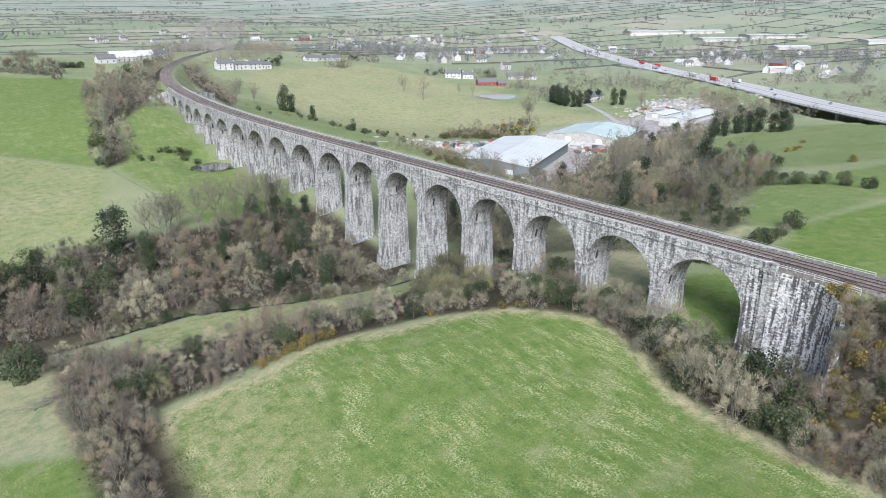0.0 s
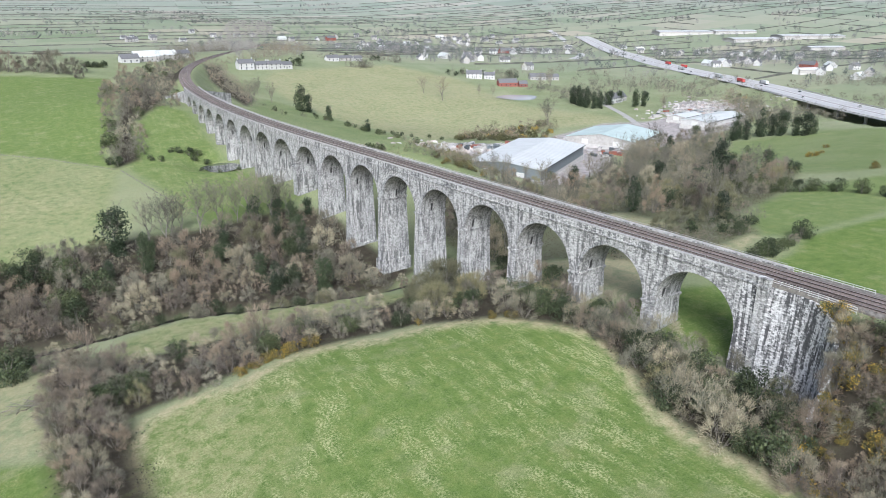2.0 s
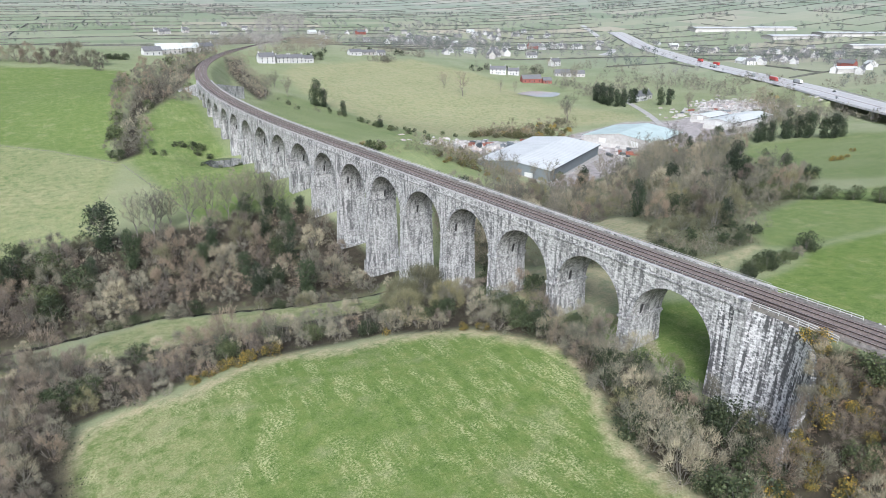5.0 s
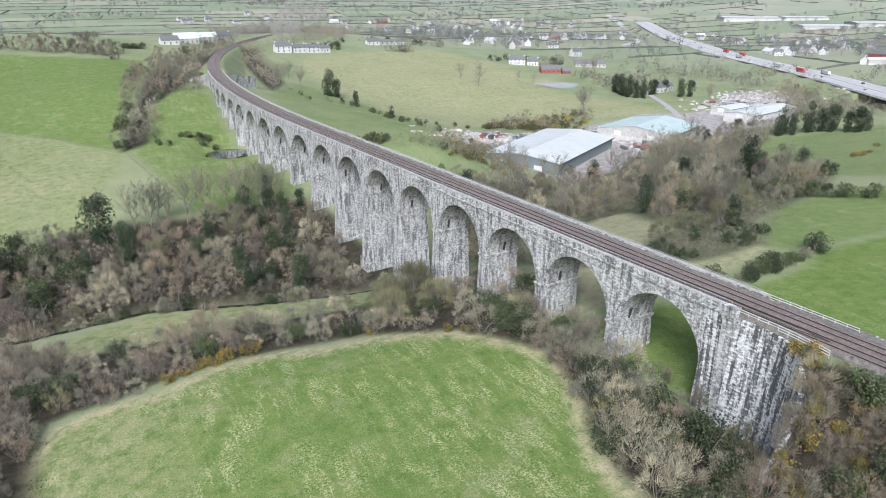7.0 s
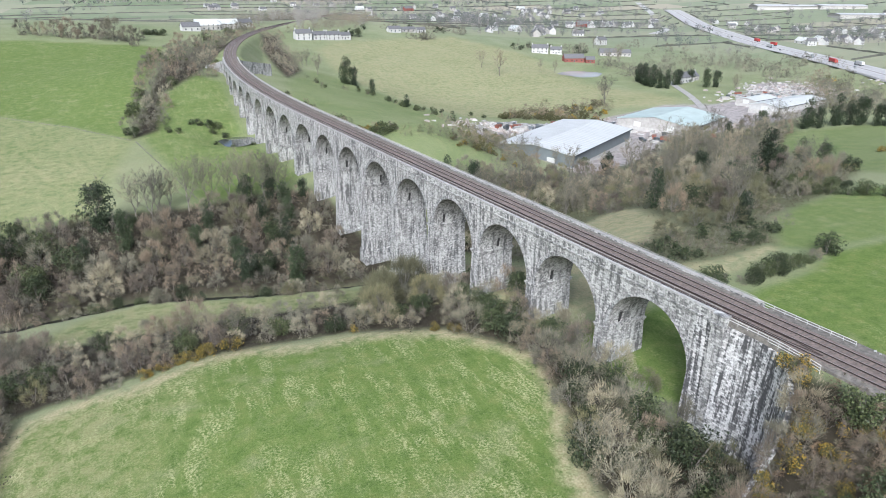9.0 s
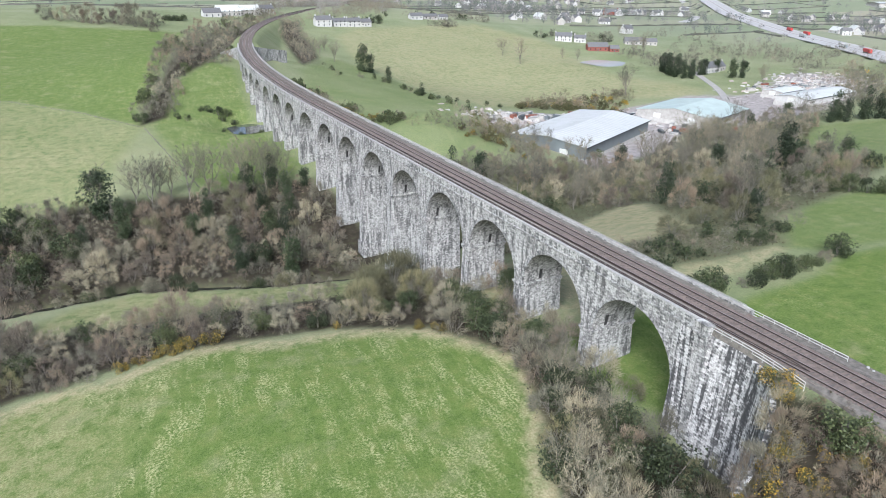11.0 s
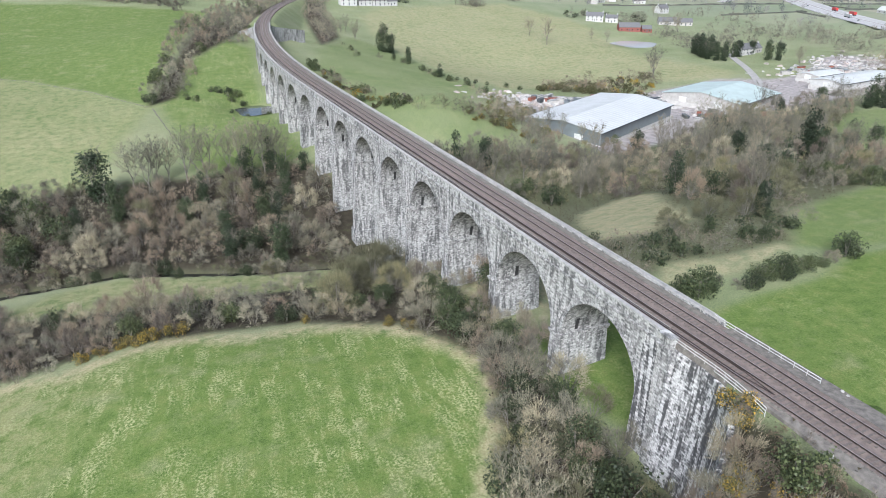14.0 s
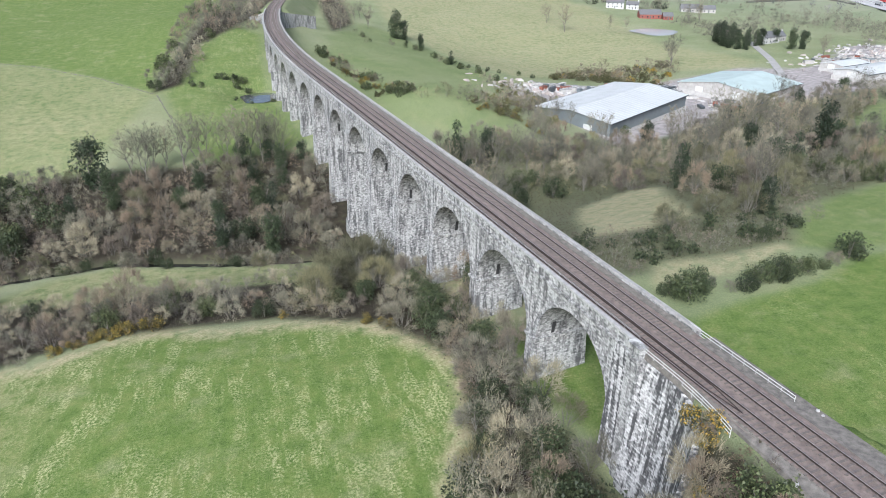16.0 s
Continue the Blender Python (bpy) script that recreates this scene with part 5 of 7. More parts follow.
def wood(poly, gap, seed, kinds, size, group, avoid=()):
    """A wood of single trees; like grows beside like."""
    r = np.random.RandomState(seed)
    for x, y in scatter(poly, gap, seed):
        near_river = float(to_path(np.array([x]), np.array([y]), RIVER)[0]) < 3.0
        if near_river or not clear_of_viaduct(x, y, 3.0) or any(math.hypot(x - a, y - b_) < q for a, b_, q in avoid):
            continue
        kind = kinds[r.randint(len(kinds))] if r.uniform() < 0.55 else kinds[(int(x // 17) * 7 + int(y // 14) * 13) % len(kinds)]
        k = r.uniform(*size) * STATURE.get(kind, 1.0)
        put(kind, x, y, k, k * r.uniform(0.85, 1.2), group)


wood([(-60, 194), (16, 192), (45, 197), (79, 186), (104, 181), (105, 196), (80, 202), (46, 212), (20, 208), (-60, 214)], 5.6, 31,
     ["grey", "pale", "tall_red", "pale", "tall_grey", "red", "tall_pale", "holly", "tall_red", "red"], (0.75, 1.05), "trees beside the river", ((86, 186, 5), (73, 192, 4)))
wood([(-70, 212), (20, 208), (46, 212), (80, 202), (105, 197), (107, 230), (96, 240), (66, 238), (32, 244), (0, 236), (-70, 226)], 6.6, 41,
     ["tall_grey", "tall_red", "tall_pale", "ivy", "tall_grey", "tall_olive", "tall_red", "holly", "tall_grey", "tall_pale", "ivy", "tall_red"], (0.7, 1.1), "trees beside the river", ((35, 238, 5), (18, 226, 4), (10, 235, 4)))
wood([(138, 160), (140, 200), (150, 228), (215, 246), (240, 250), (285, 262), (340, 300), (400, 292), (380, 270), (345, 250), (292, 196), (282, 160), (246, 142), (214, 138), (194, 134), (194, 152), (208, 184), (186, 194), (168, 198), (152, 176), (148, 160)], 8.2, 42,
     ["tall_grey", "tall_red", "tree", "tall_olive", "tall_grey", "tree", "tall_olive", "tall_pale", "ivy", "tall_grey", "tree", "holly", "tall_red"], (0.75, 1.15), "trees east of the viaduct")
wood([(138, 168), (144, 225), (170, 237), (215, 246), (226, 226), (192, 204), (166, 204), (150, 184)], 7.0, 47, ["tall_grey", "tree", "tall_grey", "tall_pale", "tall_olive", "tree"], (0.7, 1.05), "trees east of the viaduct")
thicket("woodland", "leafless understorey in the wood by the river", scatter([(-50, 198), (20, 194), (46, 199), (80, 188), (104, 183), (107, 230), (96, 239), (66, 237), (32, 243), (0, 235), (-50, 224)], 4.2, 48), 48, ["grey", "red", "pale", "red", "grey"], (0.7, 1.15), 3)
thicket("woodland", "leafless understorey in the wood east of the viaduct", scatter([(138, 160), (140, 200), (150, 228), (215, 246), (285, 262), (340, 290), (345, 250), (292, 196), (282, 160), (246, 142), (214, 138), (194, 134), (194, 152), (208, 184), (186, 194), (168, 198), (152, 176)], 5.4, 49), 49, ["grey", "olive", "red", "grey"], (0.75, 1.25), 4)
top_bank = [along(s, o, 0)[:2] for s, o in scatter([(-62, -3.9), (-40, -3.5), (-16.5, -0.7), (-16.5, -7), (-62, -8)], 1.4, 50)]
thicket("woodland", "pale dead bracken at the top of the railway bank", top_bank, 50, ["bracken", "bracken", "bracken", "red"], (0.4, 0.62), 4, False)
thicket("woodland", "low bramble scrub beside the field", scatter([(148, 110), (142, 150), (150, 146), (158, 134), (184, 128), (206, 130), (214, 134), (204, 122), (190, 115), (176, 112), (160, 116), (148, 108)], 2.8, 43), 43, ["grey", "red", "red", "grey", "grey", "holly"], (0.55, 0.85), 4)
thicket("woodland", "belt of leafless trees along the slope", scatter([(46, 340), (58, 424), (68, 520), (92, 585), (118, 640), (150, 700), (172, 722), (160, 650), (132, 560), (112, 470), (96, 432), (84, 429), (70, 400), (66, 354), (56, 338)], 6.6, 44), 44,
        ["tall_grey", "tall_red", "tree", "tall_grey", "tall_pale", "tall_grey", "holly", "tall_red", "tall_grey"], (1.0, 1.75), 2)
thicket("woodland", "leafless trees on the railway bank", scatter([(146, 462), (150, 520), (155, 583), (168, 662), (250, 760), (330, 930), (370, 900), (285, 745), (190, 691), (175, 611), (173, 557), (168, 515)], 5.6, 45), 45, ["grey", "tree", "grey", "red", "tree", "pale"], (1.3, 2.1), 5)
thicket("woodland", "leafless trees on the railway bank", scatter([(150, 680), (210, 800), (290, 960), (250, 980), (180, 840), (130, 720)], 6.5, 46), 46, ["grey", "tree", "red", "tree"], (1.3, 2.0), 5)


def clump(spots, seed):
    r = np.random.RandomState(seed)
    return [(cx + r.normal(0, rx), cy + r.normal(0, ry)) for cx, cy, rx, ry, k in spots for _ in range(k)]


thicket("woodland", "clumps of leafless trees about the pastures", clump([
    (500, 515, 16, 14, 20), (478, 556, 14, 12, 14), (455, 500, 9, 12, 8), (560, 560, 22, 26, 20), (600, 640, 26, 26, 16), (495, 645, 14, 7, 10),
    (515, 325, 20, 22, 30), (478, 300, 18, 14, 26), (450, 285, 22, 10, 26), (412, 290, 16, 7, 18), (545, 385, 16, 26, 26), (600, 465, 12, 36, 22), (645, 555, 10, 46, 20), (372, 760, 22, 6, 16), (402, 742, 12, 4, 10),
    (690, 330, 50, 40, 34), (650, 250, 40, 30, 24), (590, 545, 14, 14, 18), (612, 522, 18, 12, 18), (650, 508, 22, 9, 18), (341, 692, 10, 4, 14), (815, 440, 24, 20, 30), (840, 405, 30, 20, 24)], 71), 72, ["grey", "tree", "tree", "grey", "pale", "grey", "tall_grey"], (1.4, 2.2), 4)

for x, y, h in ((37.7, 623.5, 17), (48, 615, 20), (57, 614, 16), (61, 591, 8), (16.6, 628, 17), (27.6, 636, 14), (22, 624, 10), (43, 628, 17), (8, 634, 15), (-4, 640, 14), (-16, 646, 15), (65, 622, 11), (94, 612, 10)):
    put(("tall_grey", "tall_red", "tall_grey")[int(x) % 3], x, y, h / 9.5, None, "tall bare trees at the top of the slope")
for i in range(6):
    put("holly", 71 + 3 * i, 657, 1.3, None, "scattered evergreen bushes")
thicket("woodland", "dark trees round the cottages", clump([(232, 684, 16, 3, 10), (262, 690, 5, 3, 4), (330, 742, 30, 4, 16), (450, 662, 14, 4, 10), (500, 640, 16, 5, 12)], 75), 76, ["tree", "holly", "grey", "tree"], (1.4, 2.0), 5)
# east of the viaduct
for x, y, k in ((153, 98, 1.5), (156, 100, 1.3), (151, 101, 1.0), (164, 97, 0.95), (168, 98, 1.2), (172, 98, 1.3), (175, 99, 1.2), (179, 98.5, 0.85), (183, 99, 0.6), (191, 101, 1.45),
                (233, 159, 1.5), (232, 153, 1.3), (236, 150, 1.4), (238, 145, 1.2), (237, 141, 0.9), (240, 138, 1.3), (242, 134, 1.1), (246, 131, 1.4), (249, 125, 1.3), (251, 118, 1.4), (252, 110, 1.2), (228, 158, 1.2), (182, 114, 0.8), (186, 116, 0.9), (238, 262, 1.1)):
    put("holly", x, y, k, None, "evergreen bushes along the field edge")
for x, y, k in ((162, 98, 0.6), (170, 100.5, 0.7), (177, 100, 0.8), (186, 100, 0.7), (188, 101, 0.6), (195, 103, 0.7), (159, 101, 0.7)):
    put("grey", x, y, k, None, "bushes along the field edge")
for x, y, k in ((172, 132, 0.95), (192, 131, 1.05), (186, 137, 0.9), (206, 152, 1.0)):
    put("willow", x, y, k, None, "willows in the clearing")
for x, y, k in ((195, 129, 0.85), (199, 133, 0.9), (234, 163, 1.2), (229, 166, 1.25), (150, 210, 0.9), (160, 222, 0.9), (212, 152, 0.9), (238, 244, 1.1)):
    put("ivy", x, y, k, None, "ivy-clad trees east of the viaduct")
for x, y, k in ((150, 200, 1.2), (155, 212, 1.3), (163, 218, 1.2), (172, 226, 1.1), (190, 232, 1.2), (240, 230, 1.5), (252, 238, 1.5), (262, 232, 1.6), (246, 215, 1.4), (236, 205, 1.4), (272, 240, 1.4), (258, 220, 1.3), (153, 473, 1.6), (177.5, 506, 1.4), (397, 558, 1.05), (410, 553.5, 1.05), (492, 567, 2.0), (486, 575, 1.6), (541, 677, 1.15), (274.6, 246.4, 1.9), (278, 239.5, 1.7), (275, 214, 1.7), (466.6, 393.6, 1.4), (187, 232.7, 1.5), (196, 209, 1.3),
                (178, 540, 1.2), (172, 528, 1.0), (240, 250, 0.9)):
    put("tree", x, y, k, None, "bare trees beyond the viaduct")
for x, y, k in ((361, 412, 1.95), (347, 543, 2.05), (346.4, 576, 1.5)):
    put("tree", x, y, k * 1.25, k, "bare trees standing alone in the pasture")
for x, y, k in ((399.5, 275, 1.6), (397, 266, 1.25), (407.7, 264, 1.75), (413, 260.5, 1.35), (414.5, 254, 1.75), (415.6, 246, 1.3), (416, 239.5, 1.6), (422, 239, 1.05), (392, 271, 1.2), (265, 184, 1.75), (264, 178, 1.15)):
    put("ivy", x, y, k, None, "ivy-clad trees east of the viaduct")
for x, y, k in ((193, 487, 1.9), (198, 486, 1.45), (203, 461, 1.0), (206, 404, 0.8), (446, 480, 1.5), (442, 474, 1.6), (440, 466, 1.7), (436, 458, 1.5), (434, 450, 1.4), (436, 443, 1.4), (440, 438, 1.3), (446, 462, 1.6), (452, 452, 1.3), (458, 450, 1.2), (464, 452, 1.4), (472, 430, 1.5), (480, 427, 1.5), (484, 460, 1.2)):
    put("ivy", x, y, k, None, "dark trees in the far pasture")
for x, y, k in ((205, 432, 0.5), (215, 399, 0.6), (220, 397, 0.7), (225, 394, 0.7), (232, 393, 0.6), (243, 390, 0.7), (250, 385, 0.7), (212, 415, 0.5), (199, 448, 0.5), (196, 470, 0.6), (50, 334, 1.1), (47, 337, 1.0), (78, 344, 0.9), (82, 341, 1.0), (88, 332, 0.8), (64, 336, 0.8), (68, 333, 0.7), (75, 346, 0.7),
                (267, 688, 2.0), (2, 178, 1.1), (6, 180, 1.2), (83, 336, 0.9), (86, 341, 1.1), (82, 318, 0.5), (88, 309, 0.45), (97, 311, 0.5), (101, 318, 0.6)):
    put("holly", x, y, k, None, "scattered evergreen bushes")
for x, y, k in ((168, 250, 0.8), (172, 253, 1.0), (178, 253, 1.1), (183, 252, 1.2), (188, 249, 1.2), (192, 246, 1.0), (135, 353, 1.2), (140, 335, 1.2), (144, 321, 1.3), (148, 318, 1.1), (150, 312, 1.0), (146, 300, 1.0), (150, 296, 1.1), (338.6, 189.8, 1.25), (342, 188.4, 1.2), (371.6, 201, 0.95), (352, 191.6, 0.8), (302.6, 140.6, 1.4)):
    put("gorse", x, y, k, None, "gorse in the pasture")
thicket("woodland", "brown gorse and bramble scrub beside the viaduct", clump([(129, 392, 2, 4, 6), (131, 381, 2, 4, 8), (134, 370, 2.5, 4, 10), (137, 358, 2.5, 4, 10), (141, 346, 3, 4, 12), (147, 339, 2.5, 3, 6), (140, 326, 3, 3, 5), (136, 269, 2.5, 2, 8), (143, 263, 3, 2, 8)], 83), 84, ["gorse", "red", "gorse", "olive", "grey", "holly"], (0.7, 1.15), 3)
thicket("woodland", "ragged hedge of dark bushes across the slope", clump([(164, 470, 1.5, 5, 3), (165, 446, 1.5, 5, 3), (184, 455, 4, 3, 4), (198, 449, 2, 3, 4), (203, 430, 1.5, 6, 5), (205, 404, 1.5, 6, 6), (210, 393, 2, 4, 5), (214, 384, 2, 4, 5), (215, 368, 2, 4, 5), (222, 352, 3, 6, 6)], 85), 86, ["grey", "holly", "red", "holly", "olive"], (0.5, 1.0), 3)
thicket("woodland", "brown-green gorse scrub behind the yard", scatter([(262, 385), (274, 397), (305, 418), (330, 415), (357, 417), (353, 390), (338, 380), (311, 374), (290, 378)], 5.0, 91), 91, ["gorse", "olive", "gorse", "red", "gorse"], (1.3, 2.1), 4)
thicket("woodland", "olive gorse and grey scrub below the yard", scatter([(152, 258), (167, 251), (187, 248), (207, 262), (226, 300), (226, 350), (212, 354), (206, 312), (192, 276), (170, 264)], 3.6, 92), 92, ["gorse", "olive", "grey", "gorse", "red"], (0.8, 1.4), 4)
thicket("woodland", "gorse and bramble on the motorway bank", scatter([(632, 459), (586, 390), (515, 335), (480, 300), (450, 282), (440, 295), (515, 372), (575, 420)], 7.0, 93), 93, ["gorse", "olive", "red", "grey"], (1.3, 2.2), 5)
thicket("woodland", "brown-green gorse scrub behind the yard", clump([(272, 396, 5, 4, 10), (284, 400, 6, 4, 14), (296, 392, 6, 5, 16), (308, 378, 5, 5, 16), (320, 370, 6, 4, 12), (225, 318, 6, 8, 14), (205, 300, 5, 8, 8), (176, 254, 8, 2.5, 10)], 81), 82, ["gorse", "gorse", "olive", "gorse", "red"], (1.0, 1.7), 4)


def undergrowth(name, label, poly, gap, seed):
    """Brambles and dead stalks that fill the floor of a wood, coloured dark for the shade there."""
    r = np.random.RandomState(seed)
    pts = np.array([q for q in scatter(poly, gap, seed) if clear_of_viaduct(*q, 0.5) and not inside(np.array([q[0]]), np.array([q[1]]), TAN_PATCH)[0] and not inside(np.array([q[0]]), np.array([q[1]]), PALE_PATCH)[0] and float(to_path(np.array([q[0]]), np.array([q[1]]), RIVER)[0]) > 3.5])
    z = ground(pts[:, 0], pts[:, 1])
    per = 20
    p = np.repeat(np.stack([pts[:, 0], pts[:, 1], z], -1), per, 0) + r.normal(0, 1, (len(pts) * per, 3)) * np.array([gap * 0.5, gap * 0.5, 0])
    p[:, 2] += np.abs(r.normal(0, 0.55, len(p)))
    tagged(new(name, tri_mesh(name, leaves(p, r.uniform(0.16, 0.42, len(p))), SHADE_BRAMBLE)), label, "undergrowth", kind="stuff")


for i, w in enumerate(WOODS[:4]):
    undergrowth("undergrowth", "brambles and dead stalks under the trees, coloured dark as shade", w, 2.6, 60 + i)


# bushes that crowd the river's banks
bank_rng = np.random.RandomState(14)
for k in range(56):
    t = bank_rng.uniform(0, 1)
    i = bank_rng.randint(1, 6)
    (ax, ay), (bx, by) = RIVER[i], RIVER[i + 1]
    x, y = ax + (bx - ax) * t + bank_rng.normal(0, 0.8), ay + (by - ay) * t + bank_rng.choice([2.6, 3.6, -2.8, -3.4]) + bank_rng.normal(0, 0.6)
    if clear_of_viaduct(x, y):
        put(("grey", "pale", "red", "holly", "olive")[k % 5], x, y, bank_rng.uniform(0.7, 1.2), None, "bushes along the river")

# field walls of loose stone, and a heap of cut branches
def field_wall(path, label):
    r = np.random.RandomState(4)
    ob = thing("field_wall", label, "wall")
    bd = Build()
    for (ax, ay), (bx, by) in zip(path, path[1:]):
        n_ = int(math.hypot(bx - ax, by - ay) / 0.7)
        for i in range(n_):
            x, y = ax + (bx - ax) * i / n_, ay + (by - ay) * i / n_
            z = ground_z(x, y)
            w, h = r.uniform(0.1, 0.24), r.uniform(0.1, 0.4)
            x, y = x + r.normal(0, 0.15), y + r.normal(0, 0.15)
            bd.hexa([(x - w, y - w, z - 0.2), (x + w, y - w, z - 0.2), (x + w, y + w, z - 0.2), (x - w, y + w, z - 0.2), (x - w * 0.7, y - w * 0.6, z + h), (x + w * 0.6, y - w * 0.7, z + h * 0.9), (x + w * 0.7, y + w * 0.6, z + h), (x - w * 0.6, y + w * 0.7, z + h * 1.1)])
    part("stones", bd, SHOULDER, ob, kind="stuff")


field_wall([(-40, 392), (-6, 382), (23, 360), (48, 329)], "low tumbled field wall of pale stones")
field_wall([(50, 326), (58, 285), (66, 248)], "low tumbled field wall of pale stones")
heap_seg = []
for k in range(60):
    a = bank_rng.uniform(0, 3.14)
    c0 = np.array([6.0, 153.0, ground_z(6, 153)]) + bank_rng.normal(0, 1, 3) * np.array([2.2, 1.2, 0]) + np.array([0, 0, abs(bank_rng.normal(0, 0.35))])
    d = np.array([math.cos(a), math.sin(a), bank_rng.normal(0, 0.12)]) * bank_rng.uniform(0.8, 1.8)
    heap_seg.append((c0 - d, c0 + d, 0.07, 0.04))
heap = thing("brush_heap", "heap of cut branches lying in rough grass", "brush heap")
part("brushwood", tri_mesh("brushwood", sticks(heap_seg), BARK), None, heap, kind="stuff")

# ---- buildings ----
WHITE_WALL = plain("white_render", (0.45, 0.45, 0.44), 0.85, 0, 0.12, 0.6)
BRICK_WALL = plain("red_painted_wall", (0.22, 0.075, 0.06), 0.85, 0, 0.25, 0.8)
GREY_WALL = plain("grey_render", (0.36, 0.35, 0.33), 0.9, 0, 0.2, 0.6)
SLATE = plain("grey_slate", (0.12, 0.12, 0.125), 0.7, 0, 0.25, 1.2)
DARK_GLASS = plain("dark_window_glass", (0.03, 0.035, 0.04), 0.12)
STEEL_GREY = plain("blue_grey_cladding", (0.17, 0.195, 0.205), 0.55, 0.1, 0.1, 0.3)
STEEL_DARK = plain("dark_grey_trim", (0.07, 0.08, 0.085), 0.6)
ROOF_STEEL = plain("pale_sheet_roof", (0.46, 0.48, 0.47), 0.85, 0.0, 0.1, 0.15)
ROOF_GREEN = plain("pale_green_sheet_roof", (0.42, 0.50, 0.48), 0.65, 0.1, 0.12, 0.15)
ROOF_WHITE = plain("white_sheet_roof", (0.50, 0.51, 0.52), 0.6, 0, 0.1, 0.05)
CONCRETE = plain("pale_concrete", (0.42, 0.41, 0.39), 0.9, 0, 0.2, 0.5)
ASPHALT = plain("worn_asphalt", (0.37, 0.365, 0.36), 0.9, 0, 0.15, 0.2)
TARMAC = plain("grey_tarmac", (0.30, 0.29, 0.275), 0.9, 0, 0.2, 0.2)
RUST = plain("rusty_scrap", (0.24, 0.09, 0.06), 0.85, 0, 0.35, 1.5)
RED_PAINT = plain("red_lorry_paint", (0.42, 0.04, 0.035), 0.45)
RUBBER = plain("black_rubber", (0.02, 0.02, 0.02), 0.9)


def shed(name, label, cx, cy, u, v, eave, rise, wall_mat, roof_mat, doors=0, base=None, group="", category="shed"):
    """A portal-frame shed on a corner and two sides of its plan: walls, plinth, two roof slopes, trims, sheet ribs and doors."""
    ob = thing(name, label, category, group)
    u, v = Vector((*u, 0)), Vector((*v, 0))
    o = Vector((cx, cy, 0))
    zs = [ground_z(*(o + u * a + v * b_)[:2]) for a in (0, 1) for b_ in (0, 1)]
    z0 = (min(zs) + max(zs)) / 2 if base is None else base
    low = min(zs) - 1
    P = lambda a, b_, z: tuple(o + u * a + v * b_ + Vector((0, 0, z)))
    bd = Build()
    e, r = z0 + eave, z0 + eave + rise
    for a0, b0, a1, b1 in ((0, 0, 1, 0), (1, 0, 1, 1), (1, 1, 0, 1), (0, 1, 0, 0)):
        bd.quad(P(a0, b0, low), P(a1, b1, low), P(a1, b1, e), P(a0, b0, e))
    for a in (0, 1):
        bd.add((P(a, 0, e), P(a, 1, e), P(a, 0.5, r)), ((0, 1, 2),))
    part("wall", bd, wall_mat, ob)
    bd = Build()
    g = 0.012
    for a0, b0, a1, b1 in ((-g, -g, 1 + g, -g), (1 + g, -g, 1 + g, 1 + g), (-g, 1 + g, -g, -g)):
        bd.quad(P(a0, b0, low), P(a1, b1, low), P(a1, b1, z0 + 1.3), P(a0, b0, z0 + 1.3))
    part("plinth", bd, CONCRETE, ob)
    for b0, b1 in ((-0.02, 0.5), (1.02, 0.5)):
        bd = Build()
        bd.hexa([P(-0.01, b0, e), P(1.01, b0, e), P(1.01, b1, r + 0.05), P(-0.01, b1, r + 0.05), P(-0.01, b0, e + 0.25), P(1.01, b0, e + 0.25), P(1.01, b1, r + 0.3), P(-0.01, b1, r + 0.3)])
        slope = part("roof", bd, roof_mat, ob)
        bd = Build()
        n_ = max(6, int(u.length / 3))
        for i in range(1, n_):
            a = i / n_
            w = (0.5 if roof_mat is ROOF_STEEL and u.length > 60 else 0.12) / u.length
            bd.quad(P(a - w, b0, e + 0.27), P(a + w, b0, e + 0.27), P(a + w, b1, r + 0.33), P(a - w, b1, r + 0.33))
        part("roof_seam", bd, roof_mat if roof_mat is not ROOF_STEEL else ROOF_WHITE, slope, kind="stuff")
    bd = Build()
    for b0 in (-0.022, 1.022):
        bd.hexa([P(-0.012, b0 - 0.004, e - 0.15), P(1.012, b0 - 0.004, e - 0.15), P(1.012, b0 + 0.004, e - 0.15), P(-0.012, b0 + 0.004, e - 0.15),
                 P(-0.012, b0 - 0.004, e + 0.22), P(1.012, b0 - 0.004, e + 0.22), P(1.012, b0 + 0.004, e + 0.22), P(-0.012, b0 + 0.004, e + 0.22)])
    part("gutter", bd, STEEL_DARK, ob)
    for i in range(doors):
        bd = Build()
        c0 = (i + 0.6) / (doors + 0.2)
        w = 2.2 / v.length
        bd.hexa([P(-0.004, c0 - w, z0), P(-0.004, c0 + w, z0), P(0.002, c0 + w, z0), P(0.002, c0 - w, z0), P(-0.004, c0 - w, z0 + 4), P(-0.004, c0 + w, z0 + 4), P(0.002, c0 + w, z0 + 4), P(0.002, c0 - w, z0 + 4)])
        part("door", bd, WHITE_PAINT, ob, "pale roller door")
    return ob


shed("warehouse", "large blue-grey steel warehouse with a pale roof", 229, 258, (64, 40), (-18, 37), 6.4, 2.2, STEEL_GREY, ROOF_STEEL, 2, -20.8)
shed("workshop", "long shed with a weathered pale green roof", 339, 301, (44, 20), (-19, 42), 4.5, 3.4, GREY_WALL, ROOF_GREEN, 2)
shed("store_shed", "low white-roofed store shed in the yard", 420, 312, (58, 14), (-5, 20), 4.0, 1.6, WHITE_WALL, ROOF_STEEL, 1)
shed("store_shed", "low grey shed behind the yard", 432, 342, (26, 6), (-4, 14), 3.6, 1.4, GREY_WALL, ROOF_STEEL, 1)


